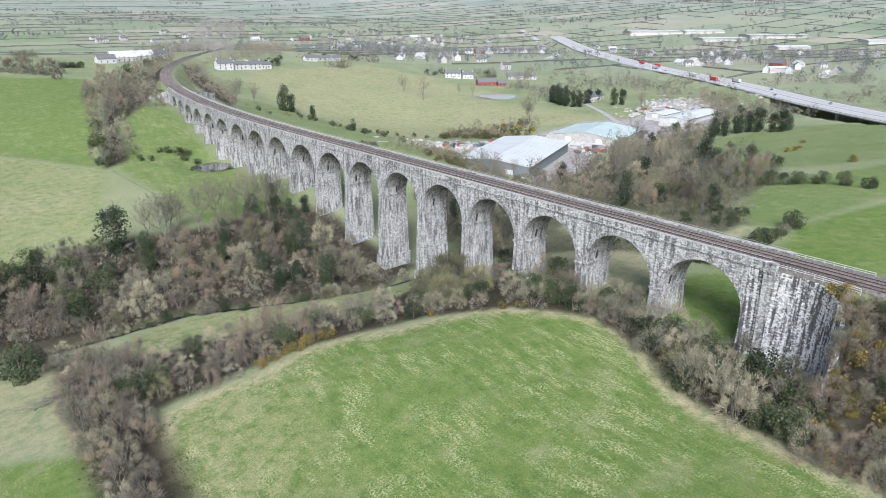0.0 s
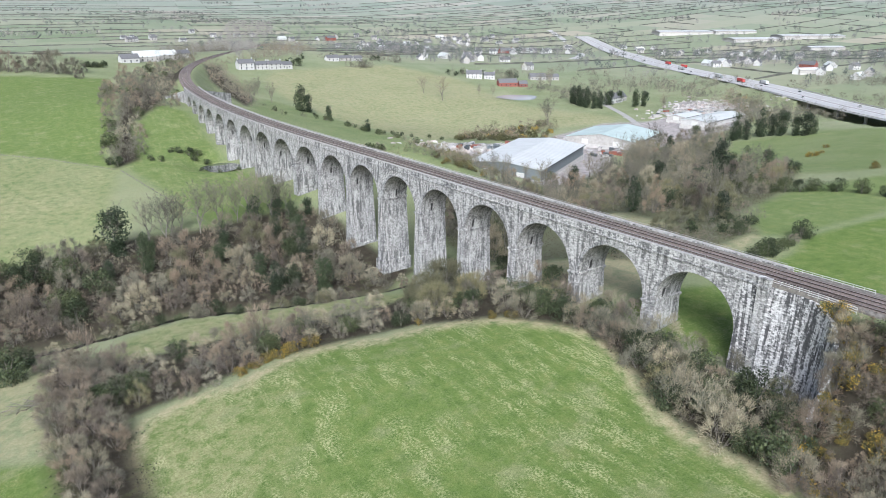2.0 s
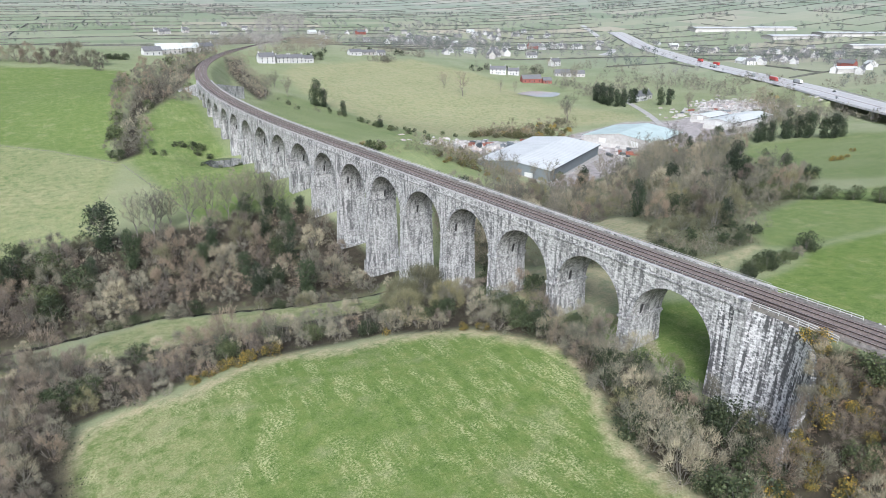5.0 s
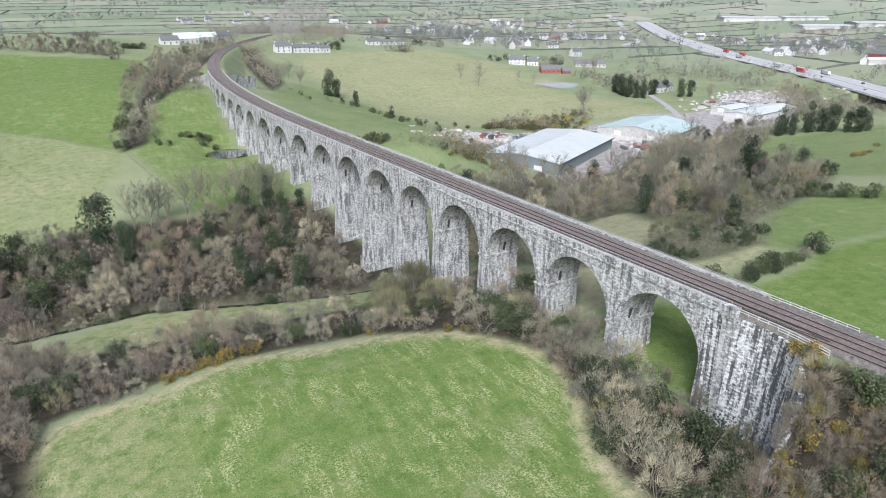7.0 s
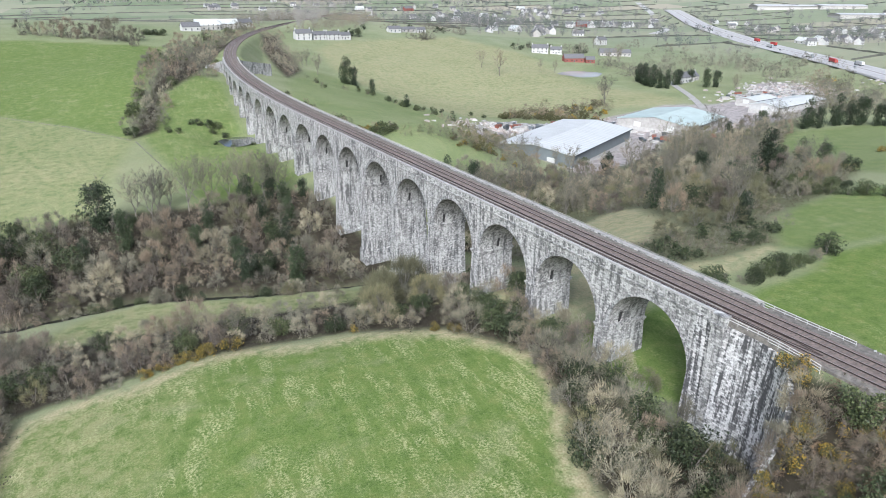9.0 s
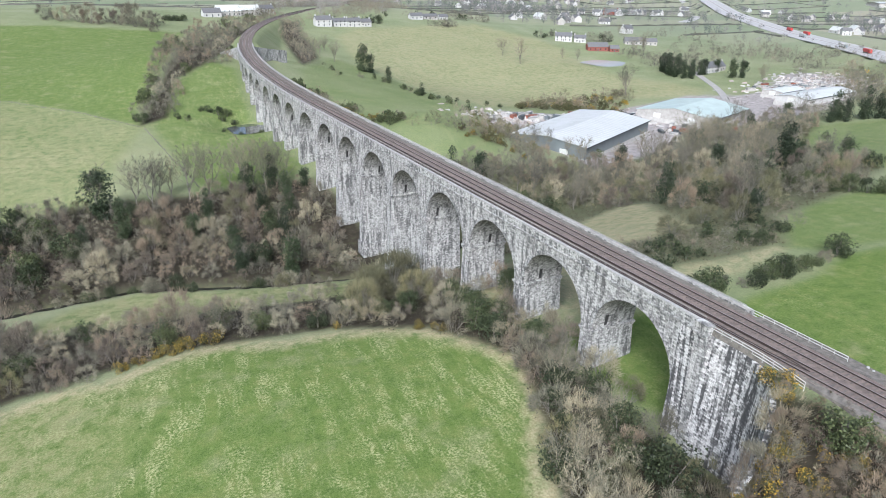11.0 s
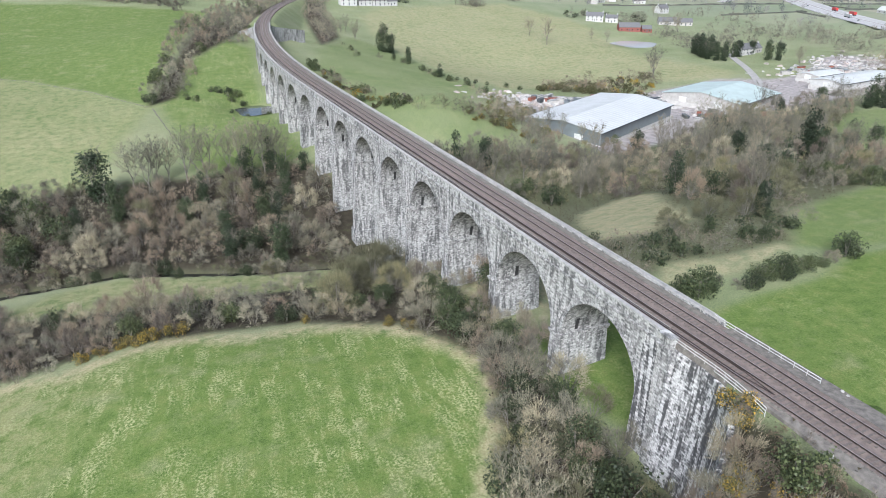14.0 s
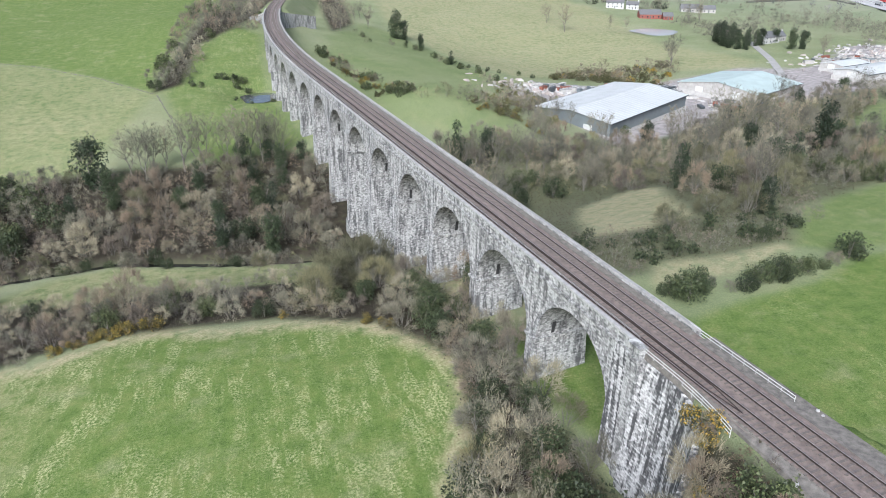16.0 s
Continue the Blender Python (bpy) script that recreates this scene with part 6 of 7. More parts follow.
def house(name, label, x, y, turn, length, width, eave, wall_mat, roof_mat, windows=3, storeys=2, chimney=True):
    """A gabled house: walls, two roof slopes, chimneys, a door, and rows of windows on both long sides."""
    ob = thing(name, label, "house")
    c_, s_ = math.cos(turn), math.sin(turn)
    z0 = ground_z(x, y)
    P = lambda a, b_, z: (x + c_ * a - s_ * b_, y + s_ * a + c_ * b_, z0 + z)
    h, w = length / 2, width / 2
    rise = width * 0.42
    bd = Build()
    for a0, b0, a1, b1 in ((-h, -w, h, -w), (h, -w, h, w), (h, w, -h, w), (-h, w, -h, -w)):
        bd.quad(P(a0, b0, -1.5), P(a1, b1, -1.5), P(a1, b1, eave), P(a0, b0, eave))
    for a in (-h, h):
        bd.add((P(a, -w, eave), P(a, w, eave), P(a, 0, eave + rise)), ((0, 1, 2),))
    part("wall", bd, wall_mat, ob)
    for side in (-1, 1):
        bd = Build()
        q = [P(-h - 0.3, side * (w + 0.35), eave - 0.15), P(h + 0.3, side * (w + 0.35), eave - 0.15), P(h + 0.3, 0, eave + rise + 0.05), P(-h - 0.3, 0, eave + rise + 0.05)]
        bd.hexa(q + [(a, b_, z + 0.22) for a, b_, z in q])
        part("roof", bd, roof_mat, ob)
    if chimney:
        for a in (-h + 0.6, h - 0.6):
            bd = Build()
            q = [P(a - 0.45, -0.4, eave + rise - 0.6), P(a + 0.45, -0.4, eave + rise - 0.6), P(a + 0.45, 0.4, eave + rise - 0.6), P(a - 0.45, 0.4, eave + rise - 0.6)]
            bd.hexa(q + [(u, v, z + 2.0) for u, v, z in q])
            part("chimney", bd, wall_mat, ob)
    for side in (-1, 1):
        for k in range(storeys):
            for i in range(windows):
                a = -h + length * (i + 0.5) / windows
                bd = Build()
                z = 0.9 + 2.6 * k
                b0, b1 = side * (w + 0.03), side * (w - 0.1)
                q = [P(a - 0.55, b0, z), P(a + 0.55, b0, z), P(a + 0.55, b1, z), P(a - 0.55, b1, z)]
                bd.hexa(q + [(u, v, t + 1.35) for u, v, t in q])
                part("window", bd, DARK_GLASS, ob)
    bd = Build()
    q = [P(-0.5, -w - 0.04, 0), P(0.5, -w - 0.04, 0), P(0.5, -w + 0.1, 0), P(-0.5, -w + 0.1, 0)]
    bd.hexa(q + [(u, v, t + 2.05) for u, v, t in q])
    part("door", bd, STEEL_DARK, ob)
    return ob


for x, y, turn, ln, wd, ev, mat_, lb in (
        (452, 648, -0.5, 17, 8, 5.0, WHITE_WALL, "tall white farmhouse with a slate roof"), (468, 642, -0.5, 12, 7, 4.2, WHITE_WALL, "white annexe beside the farmhouse"),
        (460, 598, -0.3, 20, 9, 3.6, BRICK_WALL, "red-painted barn with a dark roof"), (474, 590, -0.3, 9, 7, 3.0, BRICK_WALL, "small red barn with a dark roof"),
        (524, 628, -0.4, 18, 9, 3.2, GREY_WALL, "grey bungalow with white windows"), (541, 622, -0.4, 13, 8, 3.2, GREY_WALL, "grey bungalow with white windows"),
        (478, 462, 0.3, 18, 9, 4.5, WHITE_WALL, "pale house behind dark trees"), (494, 470, 0.3, 12, 8, 3.6, GREY_WALL, "grey outhouse behind dark trees"),
        (206, 664, 0.1, 15, 8, 5.6, WHITE_WALL, "white house beside the railway"), (222, 668, 0.2, 13, 7, 4.2, WHITE_WALL, "white cottage beside the railway"), (236, 670, 0.2, 14, 7, 4.6, WHITE_WALL, "white cottage beside the railway"),
        (248, 674, 0.2, 12, 7, 3.6, WHITE_WALL, "white cottage beside the railway"), (318, 724, 0.1, 14, 7, 3.2, WHITE_WALL, "white bungalow at the pasture's edge"), (336, 730, 0.1, 16, 6, 2.8, GREY_WALL, "low outbuilding at the pasture's edge"), (352, 733, 0.1, 10, 6, 3.0, WHITE_WALL, "white bungalow at the pasture's edge"),
        (128, 714, 0.2, 22, 12, 4.2, GREY_WALL, "grey farm shed with a pale roof"), (148, 726, 0.2, 20, 10, 4.6, GREY_WALL, "grey farm shed with a pale roof"), (166, 742, 0.5, 18, 8, 4.4, WHITE_WALL, "white farmhouse with a slate roof"), (112, 700, 0.2, 16, 9, 3.6, WHITE_WALL, "long white farm building"),
        (567, 700, 0.2, 14, 8, 5.4, WHITE_WALL, "white house by the slip road")):
    house("house", lb, x, y, turn, ln, wd, ev, mat_, ROOF_STEEL if "shed with a pale" in lb else SLATE, max(2, int(ln / 4.2)), 2 if ev > 4 else 1, "house" in lb or "cottage" in lb)

# town houses beyond, and far factory sheds
town = np.random.RandomState(77)
protos = []
for i, (ln, wd, ev, mat_, roof_) in enumerate(((11, 8, 5.2, WHITE_WALL, SLATE), (14, 8, 3.2, WHITE_WALL, SLATE), (12, 8, 5.2, GREY_WALL, SLATE), (22, 9, 5.4, BRICK_WALL, SLATE), (18, 10, 3.4, WHITE_WALL, ROOF_STEEL))):
    protos.append((ln, wd, ev, mat_, roof_))
first = {}
centres = [(640, 1180, 150), (760, 1280, 160), (900, 1420, 180), (540, 800, 60), (720, 960, 70), (830, 985, 60), (1010, 1380, 140), (1160, 900, 170), (1250, 760, 160), (900, 640, 50), (880, 500, 60), (1330, 620, 150), (560, 1500, 150), (1080, 1120, 110), (430, 1250, 110), (300, 1500, 90)]
count = 0
for k in range(150):
    cx, cy, r = centres[k % len(centres)]
    x, y = cx + town.normal(0, r * 0.6), cy + town.normal(0, r * 0.45)
    if float(to_path(np.array([x]), np.array([y]), ROAD)[0]) < 40:
        continue
    i = town.choice(5, p=[0.33, 0.3, 0.22, 0.03, 0.12])
    turn = town.choice([0.2, 0.5, 1.2, -0.4]) + town.normal(0, 0.15)
    if i not in first:
        ln, wd, ev, mat_, roof_ = protos[i]
        ob = house("town_house", "small house with a dark roof in the distant town", 0, 0, 0, ln, wd, ev, mat_, roof_, 2, 1 if ev < 4 else 2, i != 4)
        z_off = ground_z(0, 0)
        for ch in ob.children:
            for vert in ch.data.vertices:
                vert.co.z -= z_off
        first[i] = ob
        ob.matrix_basis = pose(x, y, ground_z(x, y), 0, 0, math.degrees(turn))
    else:
        ob = copy_thing(first[i], pose(x, y, ground_z(x, y), 0, 0, math.degrees(turn)))
    tagged(ob, group="houses of the distant town")
for x, y, u, v, mat_ in ((1420, 1260, (150, -70), (24, 50), ROOF_WHITE), (1540, 1190, (90, -50), (20, 40), ROOF_WHITE), (1440, 1060, (110, -40), (18, 44), ROOF_WHITE), (1560, 1020, (130, -70), (26, 50), ROOF_STEEL), 
                         (1400, 850, (70, -30), (14, 30), ROOF_WHITE), (1620, 780, (80, -40), (16, 30), ROOF_STEEL), (836, 512, (26, -9), (5, 11), ROOF_STEEL)):
    shed("factory", "long white-roofed factory in the distance", x, y, u, v, 5, 2.2, GREY_WALL, mat_, 0, None, "distant factories", "factory")

# scrap and stacked goods in the yards
yard_rng = np.random.RandomState(5)
RUBBLE = plain("pale_rubble", (0.34, 0.30, 0.275), 0.95, 0, 0.35, 1.2)
SCRAP = [CONCRETE, GREY_WALL, RUST, STEEL_GREY, GREY_WALL, CONCRETE, STEEL_DARK, RUBBLE]


def skip(x, y, turn, mat_, ln, wd, ht):
    """An open steel container with a rim."""
    ob = thing("skip", "open steel skip of scrap in the yard", "container", "skips and scrap in the yard")
    bd = Build()
    c_, s_ = math.cos(turn), math.sin(turn)
    z0 = ground_z(x, y)
    P = lambda a, b_, z: (x + c_ * a - s_ * b_, y + s_ * a + c_ * b_, z0 + z)
    bd.hexa([P(-ln * 0.42, -wd / 2, 0), P(ln * 0.42, -wd / 2, 0), P(ln * 0.42, wd / 2, 0), P(-ln * 0.42, wd / 2, 0), P(-ln / 2, -wd / 2, ht), P(ln / 2, -wd / 2, ht), P(ln / 2, wd / 2, ht), P(-ln / 2, wd / 2, ht)])
    part("body", bd, mat_, ob)
    bd = Build()
    for a0, b0, a1, b1 in ((-ln / 2, -wd / 2, ln / 2, -wd / 2), (ln / 2, -wd / 2, ln / 2, wd / 2), (ln / 2, wd / 2, -ln / 2, wd / 2), (-ln / 2, wd / 2, -ln / 2, -wd / 2)):
        bd.limb(P(a0, b0, ht), P(a1, b1, ht), 0.08, 0.08)
    part("rim", bd, STEEL_DARK, ob)


spots = [((300, 346), 26, 10, 44), ((258, 352), 16, 9, 34), ((470, 372), 30, 16, 44), ((322, 300), 18, 9, 30)]
for (cx, cy), rx, ry, n_ in spots:
    for i in range(n_):
        skip(cx + yard_rng.normal(0, rx * 0.6), cy + yard_rng.normal(0, ry * 0.6), yard_rng.uniform(0, 3.1), SCRAP[yard_rng.randint(len(SCRAP))], yard_rng.uniform(2, 7), yard_rng.uniform(1.6, 2.6), yard_rng.uniform(1.0, 2.6))

def scrap_heap(cx, cy, rx, ry, count, mats):
    """Loose broken blocks, sheets and spoil lying about the yard."""
    for mat_ in mats:
        bd = Build()
        for _ in range(count):
            x, y = cx + yard_rng.normal(0, rx), cy + yard_rng.normal(0, ry)
            z, a = ground_z(x, y), yard_rng.uniform(0, 3.1)
            w, d_, h = yard_rng.uniform(0.4, 2.6), yard_rng.uniform(0.3, 1.2), yard_rng.uniform(0.3, 1.5)
            q = [(x + math.cos(a) * u * w - math.sin(a) * v * d_, y + math.sin(a) * u * w + math.cos(a) * v * d_) for u, v in ((-1, -1), (1, -1), (1, 1), (-1, 1))]
            bd.hexa([(u, v, z - 0.2) for u, v in q] + [(cx_ + (u - cx_) * 0.7, cy_ + (v - cy_) * 0.7, z + h * yard_rng.uniform(0.6, 1.2)) for (u, v), (cx_, cy_) in zip(q, [(x, y)] * 4)])
        tagged(new("scrap_heap", bd.mesh("scrap_heap", mat_)), "pale heaps of broken scrap in the yard", "scrap", kind="stuff")


for cx, cy, rx, ry, k in ((240, 352, 14, 9, 60), (300, 338, 16, 14, 45), (345, 352, 18, 10, 40), (480, 372, 24, 14, 70), (535, 395, 26, 22, 60), (360, 306, 14, 6, 20)):
    scrap_heap(cx, cy, rx, ry, k, (CONCRETE, RUBBLE, GREY_WALL) if k > 20 else (RUBBLE,))

# ---- motorway ----
def strip(path, width, lift, zfun, side=0.0, step_m=12.0):
    bd = Build()
    pts = []
    for (ax, ay), (bx, by) in zip(path, path[1:]):
        n_ = max(2, int(math.hypot(bx - ax, by - ay) / step_m))
        pts += [(ax + (bx - ax) * i / n_, ay + (by - ay) * i / n_) for i in range(n_)]
    pts.append(path[-1])
    arr = np.array(pts)
    for _ in range(12):
        arr[1:-1] = (arr[:-2] + arr[1:-1] * 2 + arr[2:]) / 4
    d = np.gradient(arr, axis=0)
    d /= np.linalg.norm(d, axis=1)[:, None]
    nrm = np.stack([d[:, 1], -d[:, 0]], -1)
    z = np.array([float(zfun(x, y)) for x, y in arr]) + lift
    L, R = arr + nrm * (side - width / 2), arr + nrm * (side + width / 2)
    for i in range(len(arr) - 1):
        bd.hexa([(*L[i], z[i] - 0.5), (*R[i], z[i] - 0.5), (*R[i + 1], z[i + 1] - 0.5), (*L[i + 1], z[i + 1] - 0.5), (*L[i], z[i]), (*R[i], z[i]), (*R[i + 1], z[i + 1]), (*L[i + 1], z[i + 1])])
    return bd, arr, d, nrm, z


bd, RC, RD, RN, RZ = strip(ROAD, 37, 0.0, lambda x, y: road_z(y))
motorway = tagged(new("motorway", bd.mesh("motorway", ASPHALT)), "pale grey dual carriageway curving across the valley", "road", kind="structure")
for name, side, w in (("edge_line", -15.5, 0.4), ("edge_line", -3.2, 0.4), ("edge_line", 3.2, 0.4), ("edge_line", 15.5, 0.4)):
    bd, *_ = strip(ROAD, w, 0.02, lambda x, y: road_z(y), side, 12.0)
    part(name, bd, WHITE_PAINT, motorway)
bd, *_ = strip(ROAD, 2.2, 0.03, lambda x, y: road_z(y), 0.0)
part("central_reserve", bd, GRASS, motorway)
for side in (-18.3, 18.3):
    bd, *_ = strip(ROAD[:4], 0.35, 1.0, lambda x, y: road_z(y), side)
    part("bridge_parapet", bd, CONCRETE, motorway)
for i in range(6):
    j = int(np.argmin(np.abs(RC[:, 1] - (150 + i * 38))))
    for side in (-9, 9):
        p = RC[j] + RN[j] * side
        bd = Build()
        z0 = ground_z(p[0], p[1]) - 1
        bd.limb((p[0], p[1], z0), (p[0], p[1], RZ[j] - 0.4), 1.3, 1.3, 8)
        part("bridge_pier", bd, CONCRETE, motorway)
SLIP = [(740, 812), (805, 868), (915, 985), (990, 1080), (1090, 1210), (1190, 1360), (1290, 1530)]
bd, *_ = strip(SLIP, 13, 0.5, lambda x, y: ground_z(x, y))
tagged(new("slip_road", bd.mesh("slip_road", ASPHALT)), "pale slip road looping beside the motorway", "road", kind="structure")
LANE = [(470, 470), (452, 440), (430, 400), (408, 366), (396, 350)]
bd, *_ = strip(LANE, 5, 0.15, lambda x, y: ground_z(x, y), 0, 5)
tagged(new("lane", bd.mesh("lane", TARMAC)), "narrow farm lane past the pasture", "road", kind="structure")


def wheel(bd, x, y, z, r, w):
    k = len(bd.v)
    n_ = 10
    for side in (-w / 2, w / 2):
        for i in range(n_):
            bd.v.append((x + r * math.cos(6.2832 * i / n_), y + side, z + r * math.sin(6.2832 * i / n_)))
    bd.f += [(k + i, k + (i + 1) % n_, k + n_ + (i + 1) % n_, k + n_ + i) for i in range(n_)]
    bd.f += [tuple(range(k, k + n_))[::-1], tuple(range(k + n_, k + 2 * n_))]


def car(label, paint):
    ob = thing("car", label, "car", "traffic on the motorway")
    bd = Build()
    bd.hexa([(-2.1, -0.85, 0.35), (2.1, -0.85, 0.35), (2.1, 0.85, 0.35), (-2.1, 0.85, 0.35), (-2.05, -0.8, 0.9), (1.95, -0.8, 0.8), (1.95, 0.8, 0.8), (-2.05, 0.8, 0.9)])
    part("body", bd, paint, ob)
    bd = Build()
    bd.hexa([(-1.7, -0.74, 0.88), (1.0, -0.74, 0.84), (1.0, 0.74, 0.84), (-1.7, 0.74, 0.88), (-1.2, -0.6, 1.42), (0.35, -0.6, 1.42), (0.35, 0.6, 1.42), (-1.2, 0.6, 1.42)])
    part("cabin", bd, DARK_GLASS, ob)
    for x in (-1.3, 1.3):
        for y in (-0.8, 0.8):
            bd = Build()
            wheel(bd, x, y, 0.33, 0.33, 0.22)
            part("wheel", bd, RUBBER, ob)
    return ob


def lorry(label, paint, cab):
    ob = thing("lorry", label, "lorry", "traffic on the motorway")
    bd = Build()
    bd.box(-6.8, -1.25, 1.15, 6.2, 1.25, 3.95)
    part("trailer", bd, paint, ob)
    bd = Build()
    bd.hexa([(6.5, -1.2, 0.6), (8.8, -1.2, 0.6), (8.8, 1.2, 0.6), (6.5, 1.2, 0.6), (6.5, -1.2, 3.6), (8.3, -1.2, 3.5), (8.3, 1.2, 3.5), (6.5, 1.2, 3.6)])
    part("cab", bd, cab, ob)
    bd = Build()
    bd.box(-6.6, -1.0, 0.8, 6.6, 1.0, 1.15)
    part("chassis", bd, STEEL_DARK, ob)
    for x in (-5.6, -4.4, -3.2, 5.2, 7.9):
        for y in (-1.1, 1.1):
            bd = Build()
            wheel(bd, x, y, 0.5, 0.5, 0.32)
            part("wheel", bd, RUBBER, ob)
    return ob


cars = [car("white car on the motorway", WHITE_PAINT), car("dark grey car on the motorway", STEEL_DARK), lorry("lorry with a red trailer on the motorway", RED_PAINT, RED_PAINT), lorry("lorry with a white trailer on the motorway", WHITE_PAINT, STEEL_GREY)]
traffic = [(2, 470, -6), (3, 520, -9), (0, 430, -6), (3, 620, -6), (2, 690, 7), (0, 560, 8), (1, 390, 9), (0, 350, -9), (0, 300, 7), (3, 455, 8), (1, 740, -8), (0, 820, 7), (2, 640, 9), (0, 505, 6), (0, 585, -9), (3, 900, -7)]
used = set()
for kind, y, lane in traffic:
    j = int(np.argmin(np.abs(RC[:, 1] - y)))
    p = RC[j] + RN[j] * lane
    m = pose(p[0], p[1], RZ[j] + 0.02, 0, 0, math.degrees(math.atan2(RD[j][1], RD[j][0])) + (180 if lane < 0 else 0))
    if kind in used:
        copy_thing(cars[kind], m)
    else:
        cars[kind].matrix_basis = m
        used.add(kind)

# ---- distance: hedges, woods, a wind turbine ----
def unwarp(u, v):
    """Plan point whose field coordinates are (u, v)."""
    x, y = u.copy(), v.copy()
    for _ in range(12):
        x = u - 30.0 * np.sin(y / 190.0)
        y = v - 26.0 * np.sin(x / 230.0)
    return x, y


far_rng = np.random.RandomState(9)
hb = Build()


def hedge(u0, v0, u1, v1):
    n_ = max(2, int(math.hypot(u1 - u0, v1 - v0) / 11))
    t = np.linspace(0, 1, n_ + 1)
    x, y = unwarp(u0 + (u1 - u0) * t, v0 + (v1 - v0) * t)
    d = np.hypot(x - 100, y - 100)
    ok = (d > 780) & (d < 3500) & (x > -350 + 0 * y) & (np.arctan2(x, y) > -0.35) & (np.arctan2(x, y) < 1.25) & (to_path(x, y, ROAD) > 24)
    z = ground(x, y)
    w = far_rng.uniform(0.8, 1.7, n_ + 1)
    h = far_rng.uniform(0.9, 2.2, n_ + 1)
    dx, dy = x[-1] - x[0], y[-1] - y[0]
    q = math.hypot(dx, dy)
    nx, ny = dy / q, -dx / q
    for i in range(n_):
        if ok[i] and ok[i + 1]:
            a, b_ = i, i + 1
            p = [(x[k] + sgn * nx * w[k], y[k] + sgn * ny * w[k], z[k] - 0.3) for k, sgn in ((a, -1), (a, 1), (b_, 1), (b_, -1))]
            r_ = [(x[k] + sgn * nx * w[k] * 0.6, y[k] + sgn * ny * w[k] * 0.6, z[k] + h[k]) for k, sgn in ((a, -1), (a, 1), (b_, 1), (b_, -1))]
            hb.hexa(p + r_)


for row in range(6, 44):
    v = row * FIELD_H
    span_u = 0.5 * FIELD_W * (row % 2)
    for k in range(-3, 17):
        u = k * FIELD_W + span_u
        if math.hypot(u, v) < 3700:
            if far_rng.uniform() < 0.72:
                hedge(u, v, u + FIELD_W, v)
            if far_rng.uniform() < 0.6:
                hedge(u, v, u, v + FIELD_H)
HEDGE = foliage("winter_hedge", (0.085, 0.092, 0.072), (0.14, 0.14, 0.115))
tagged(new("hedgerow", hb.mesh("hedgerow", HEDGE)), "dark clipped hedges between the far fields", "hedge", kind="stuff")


def far_trees(name, label, pts, mats, per, size, leaf):
    """Woods and hedgerow trees far off: loose sprays of twigs or leaves about each trunk."""
    pts = np.array(pts)
    z = ground(pts[:, 0], pts[:, 1])
    groups = far_rng.randint(0, len(mats), len(pts))
    for gi, mat_ in enumerate(mats):
        mine = pts[groups == gi]
        zz = z[groups == gi]
        if not len(mine):
            continue
        h = far_rng.uniform(*size, len(mine))
        d = unit(far_rng.normal(size=(len(mine), per, 3)))
        r = far_rng.uniform(0.35, 1.0, (len(mine), per, 1))
        c0 = np.stack([mine[:, 0], mine[:, 1], zz + h * 0.55], -1)
        p = c0[:, None] + d * r * (h * 0.48)[:, None, None] * np.array([0.95, 0.95, 1.0])
        flat = p.reshape(-1, 3)
        way = unit(d.reshape(-1, 3) + np.array([0, 0, 0.5]) + far_rng.normal(0, 0.5, flat.shape))
        hh = np.repeat(h, per)
        tris = leaves(flat, hh * leaf * (1.25 if "dark" in mat_.name or "evergreen" in mat_.name else 1.0))
        tr = blades(np.stack([mine[:, 0], mine[:, 1], zz - 0.5], -1), np.tile([0, 0, 1.0], (len(mine), 1)), h * 0.8, h * 0.07)
        tagged(new(name, tri_mesh(name, np.concatenate([tris, tr]), mat_)), label, "wood", kind="stuff")


def clumps(centres_, n_each, seed):
    r = np.random.RandomState(seed)
    out = []
    for cx, cy, rx, ry, k in centres_:
        for _ in range(int(n_each * k)):
            out.append((cx + r.normal(0, rx), cy + r.normal(0, ry)))
    return [(x, y) for x, y in out if float(to_path(np.array([x]), np.array([y]), ROAD)[0]) > 22 and clear_of_viaduct(x, y, 4)]


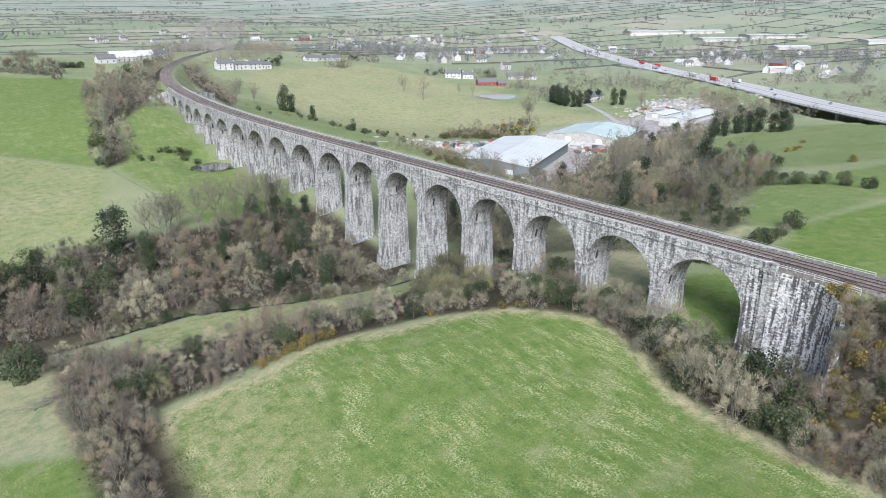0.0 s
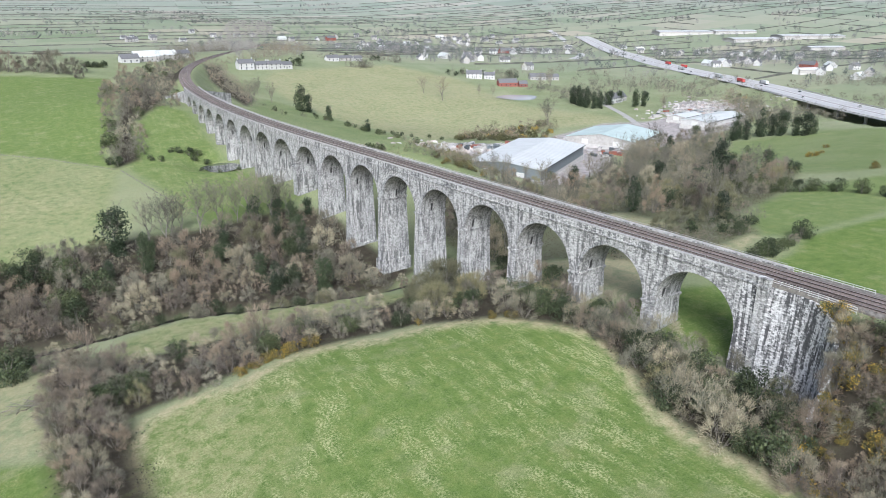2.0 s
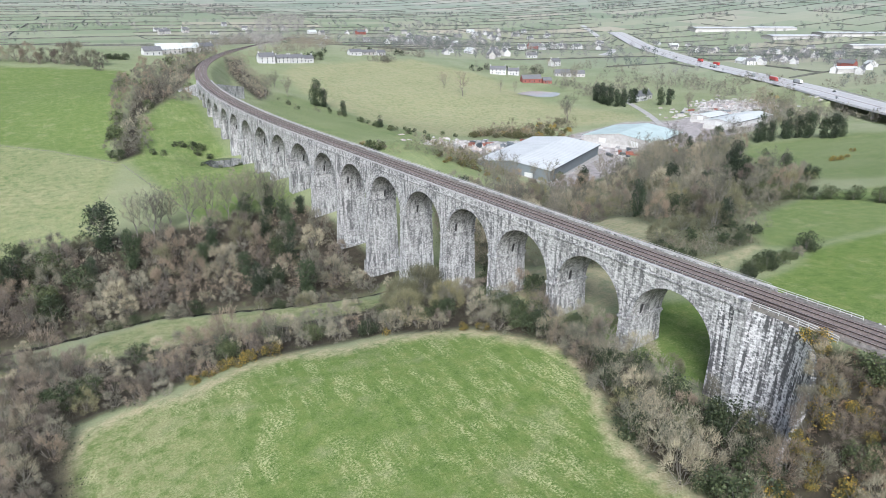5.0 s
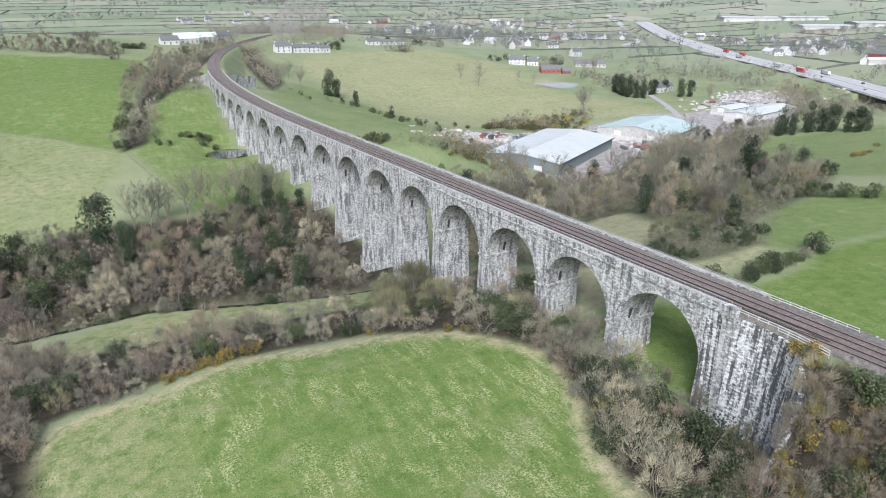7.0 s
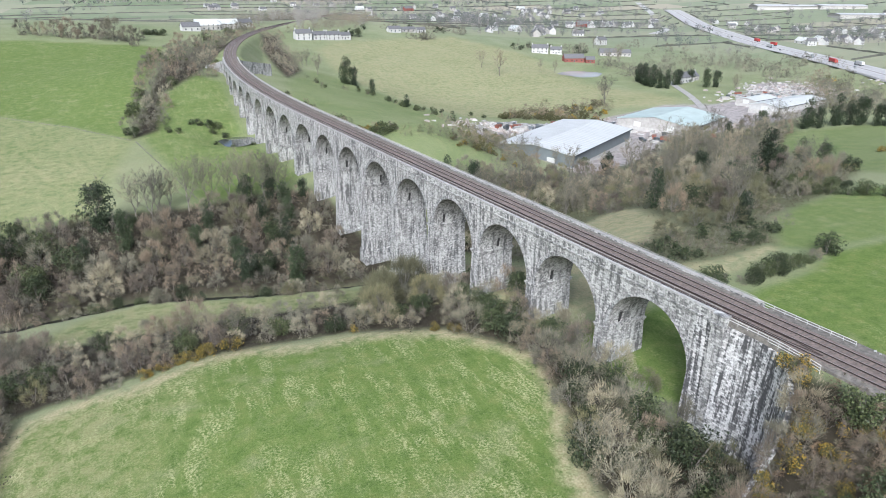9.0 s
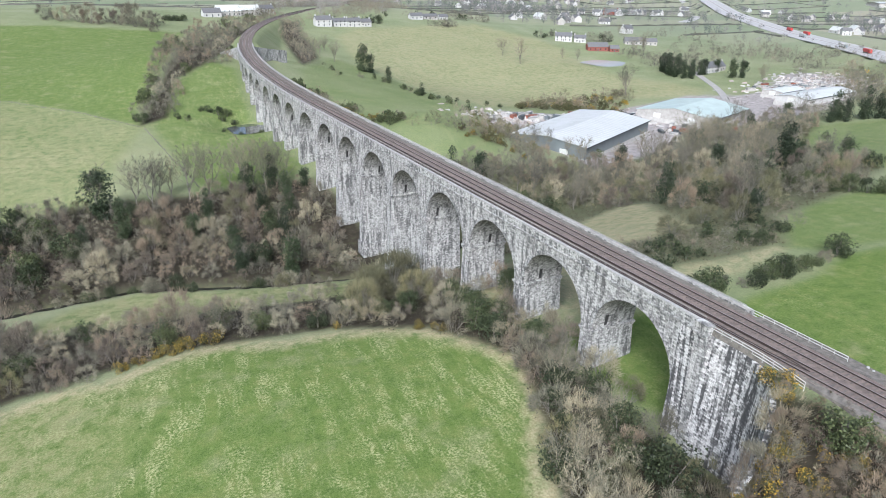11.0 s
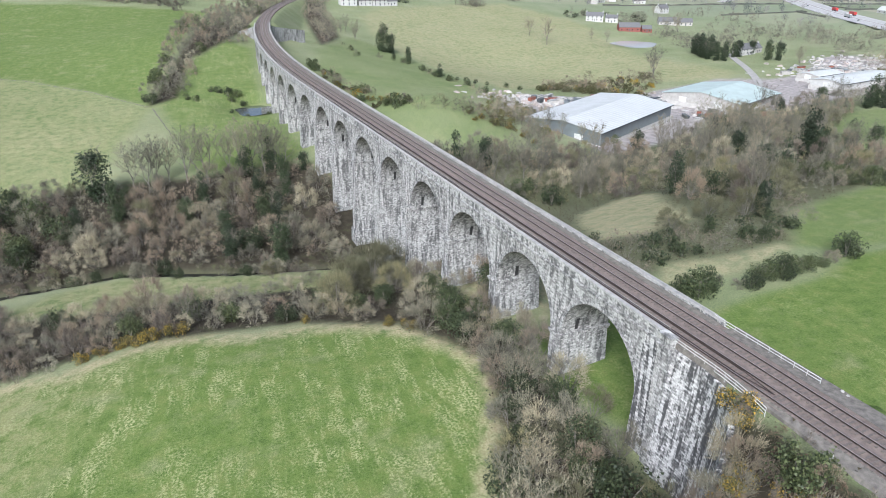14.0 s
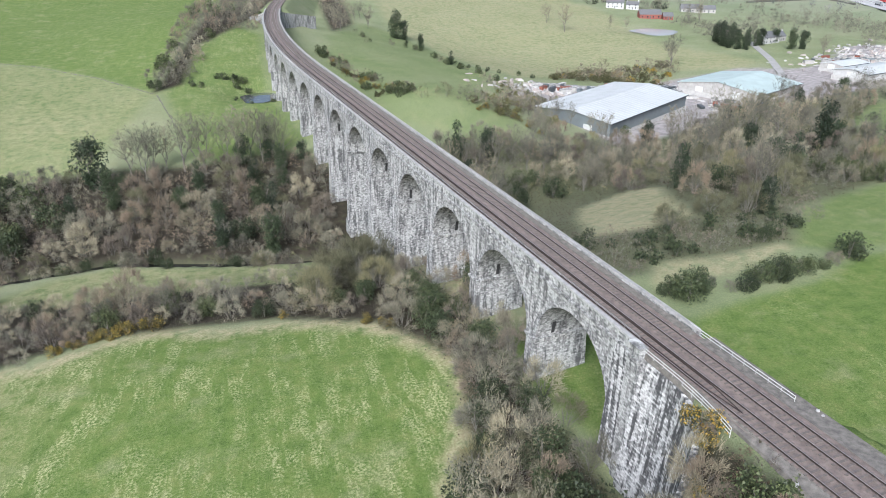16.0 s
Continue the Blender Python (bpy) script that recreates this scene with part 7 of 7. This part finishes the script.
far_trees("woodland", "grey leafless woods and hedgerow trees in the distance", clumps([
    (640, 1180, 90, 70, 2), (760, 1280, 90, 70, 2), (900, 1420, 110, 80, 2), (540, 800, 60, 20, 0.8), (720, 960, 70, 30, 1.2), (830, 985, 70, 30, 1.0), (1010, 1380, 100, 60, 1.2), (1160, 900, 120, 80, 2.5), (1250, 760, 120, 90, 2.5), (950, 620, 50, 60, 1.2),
    (1330, 620, 120, 90, 2), (560, 1500, 130, 60, 1.5), (1080, 1120, 90, 60, 1.2), (430, 1250, 90, 90, 2), (300, 1100, 40, 90, 1.5), (330, 1300, 60, 120, 1.5), (1500, 1150, 180, 40, 1.5), (1600, 980, 160, 30, 1.5), (1400, 1000, 140, 20, 1.2), (900, 1800, 400, 120, 3), (1600, 1700, 400, 150, 3), (300, 2000, 300, 150, 2), (-100, 1500, 150, 60, 0.8), (2100, 1400, 300, 200, 2.5), (850, 780, 30, 90, 1.0), (700, 720, 30, 60, 0.8), (1000, 820, 50, 80, 1.2), (1050, 700, 90, 60, 1.5), (950, 480, 90, 60, 1.5), (1150, 550, 90, 70, 1.5), (600, 950, 80, 50, 1.0), (480, 1000, 60, 80, 1.0), (1300, 1300, 120, 60, 1.2), (700, 1600, 200, 80, 1.5), (1250, 1600, 200, 100, 1.5), (574, 1065, 35, 50, 1.5), (542, 951, 25, 25, 1.0), (614, 1194, 60, 60, 1.2)], 34, 2), [HAZED_TWIG, HAZED_TWIG, HAZED_TWIG, HAZED_GREEN], 85, (8, 14), 0.095)
far_trees("woodland", "grey leafless woods along the railway", [q for q in scatter([(181, 770), (216, 845), (390, 1473), (543, 1947), (665, 1960), (520, 1531), (435, 1390), (260, 800), (222, 700)], 17, 55) if clear_of_viaduct(*q, 4)], [HAZED_TWIG, HAZED_TWIG], 130, (9, 15), 0.085)
hedge_trees = []
for k in range(240):
    u, v = far_rng.uniform(-400, 3000), far_rng.randint(8, 34) * FIELD_H + far_rng.normal(0, 3)
    x, y = unwarp(np.array([u]), np.array([v]))
    if math.hypot(x[0], y[0]) > 760:
        hedge_trees.append((float(x[0]), float(y[0])))
far_trees("hedgerow_trees", "single leafless trees along the far hedges", hedge_trees, [HAZED_TWIG, HAZED_TWIG, HAZED_GREEN], 70, (5, 10), 0.11)
hill = np.random.RandomState(31)
woods_ = []
for k in range(60):
    d, az = hill.uniform(1700, 4300), hill.uniform(0.0, 1.15)
    cx, cy, wx, wy = d * math.sin(az), d * math.cos(az), hill.uniform(40, 150), hill.uniform(6, 16)
    woods_ += [(cx + hill.uniform(-1, 1) * wx, cy + hill.uniform(-1, 1) * wy + 0.15 * wx * hill.normal()) for _ in range(int(wx / 2))]
far_trees("woodland", "dim woods on the far hills", woods_, [HAZED_TWIG, HAZED_TWIG, HAZED_GREEN], 20, (7, 11), 0.2)

turbine = thing("wind_turbine", "slender white wind turbine on a distant hill", "wind turbine")
tx, ty = 2500.0, 1640.0
tz = ground_z(tx, ty)
bd = Build()
bd.limb((tx, ty, tz - 2), (tx, ty, tz + 55), 1.6, 0.9, 10)
part("tower", bd, WHITE_PAINT, turbine)
bd = Build()
bd.limb((tx - 2, ty - 2.6, tz + 55.5), (tx + 2.4, ty + 3, tz + 55.5), 1.4, 1.1, 8)
part("nacelle", bd, WHITE_PAINT, turbine)
for i in range(3):
    a = radians(20 + 120 * i)
    bd = Build()
    bd.limb((tx - 2, ty - 2.6, tz + 55.5), (tx - 2 + 20 * math.sin(a) * 0.8, ty - 2.6 - 20 * math.sin(a) * 0.6, tz + 55.5 + 20 * math.cos(a)), 0.8, 0.15, 4)
    part("blade", bd, WHITE_PAINT, turbine)
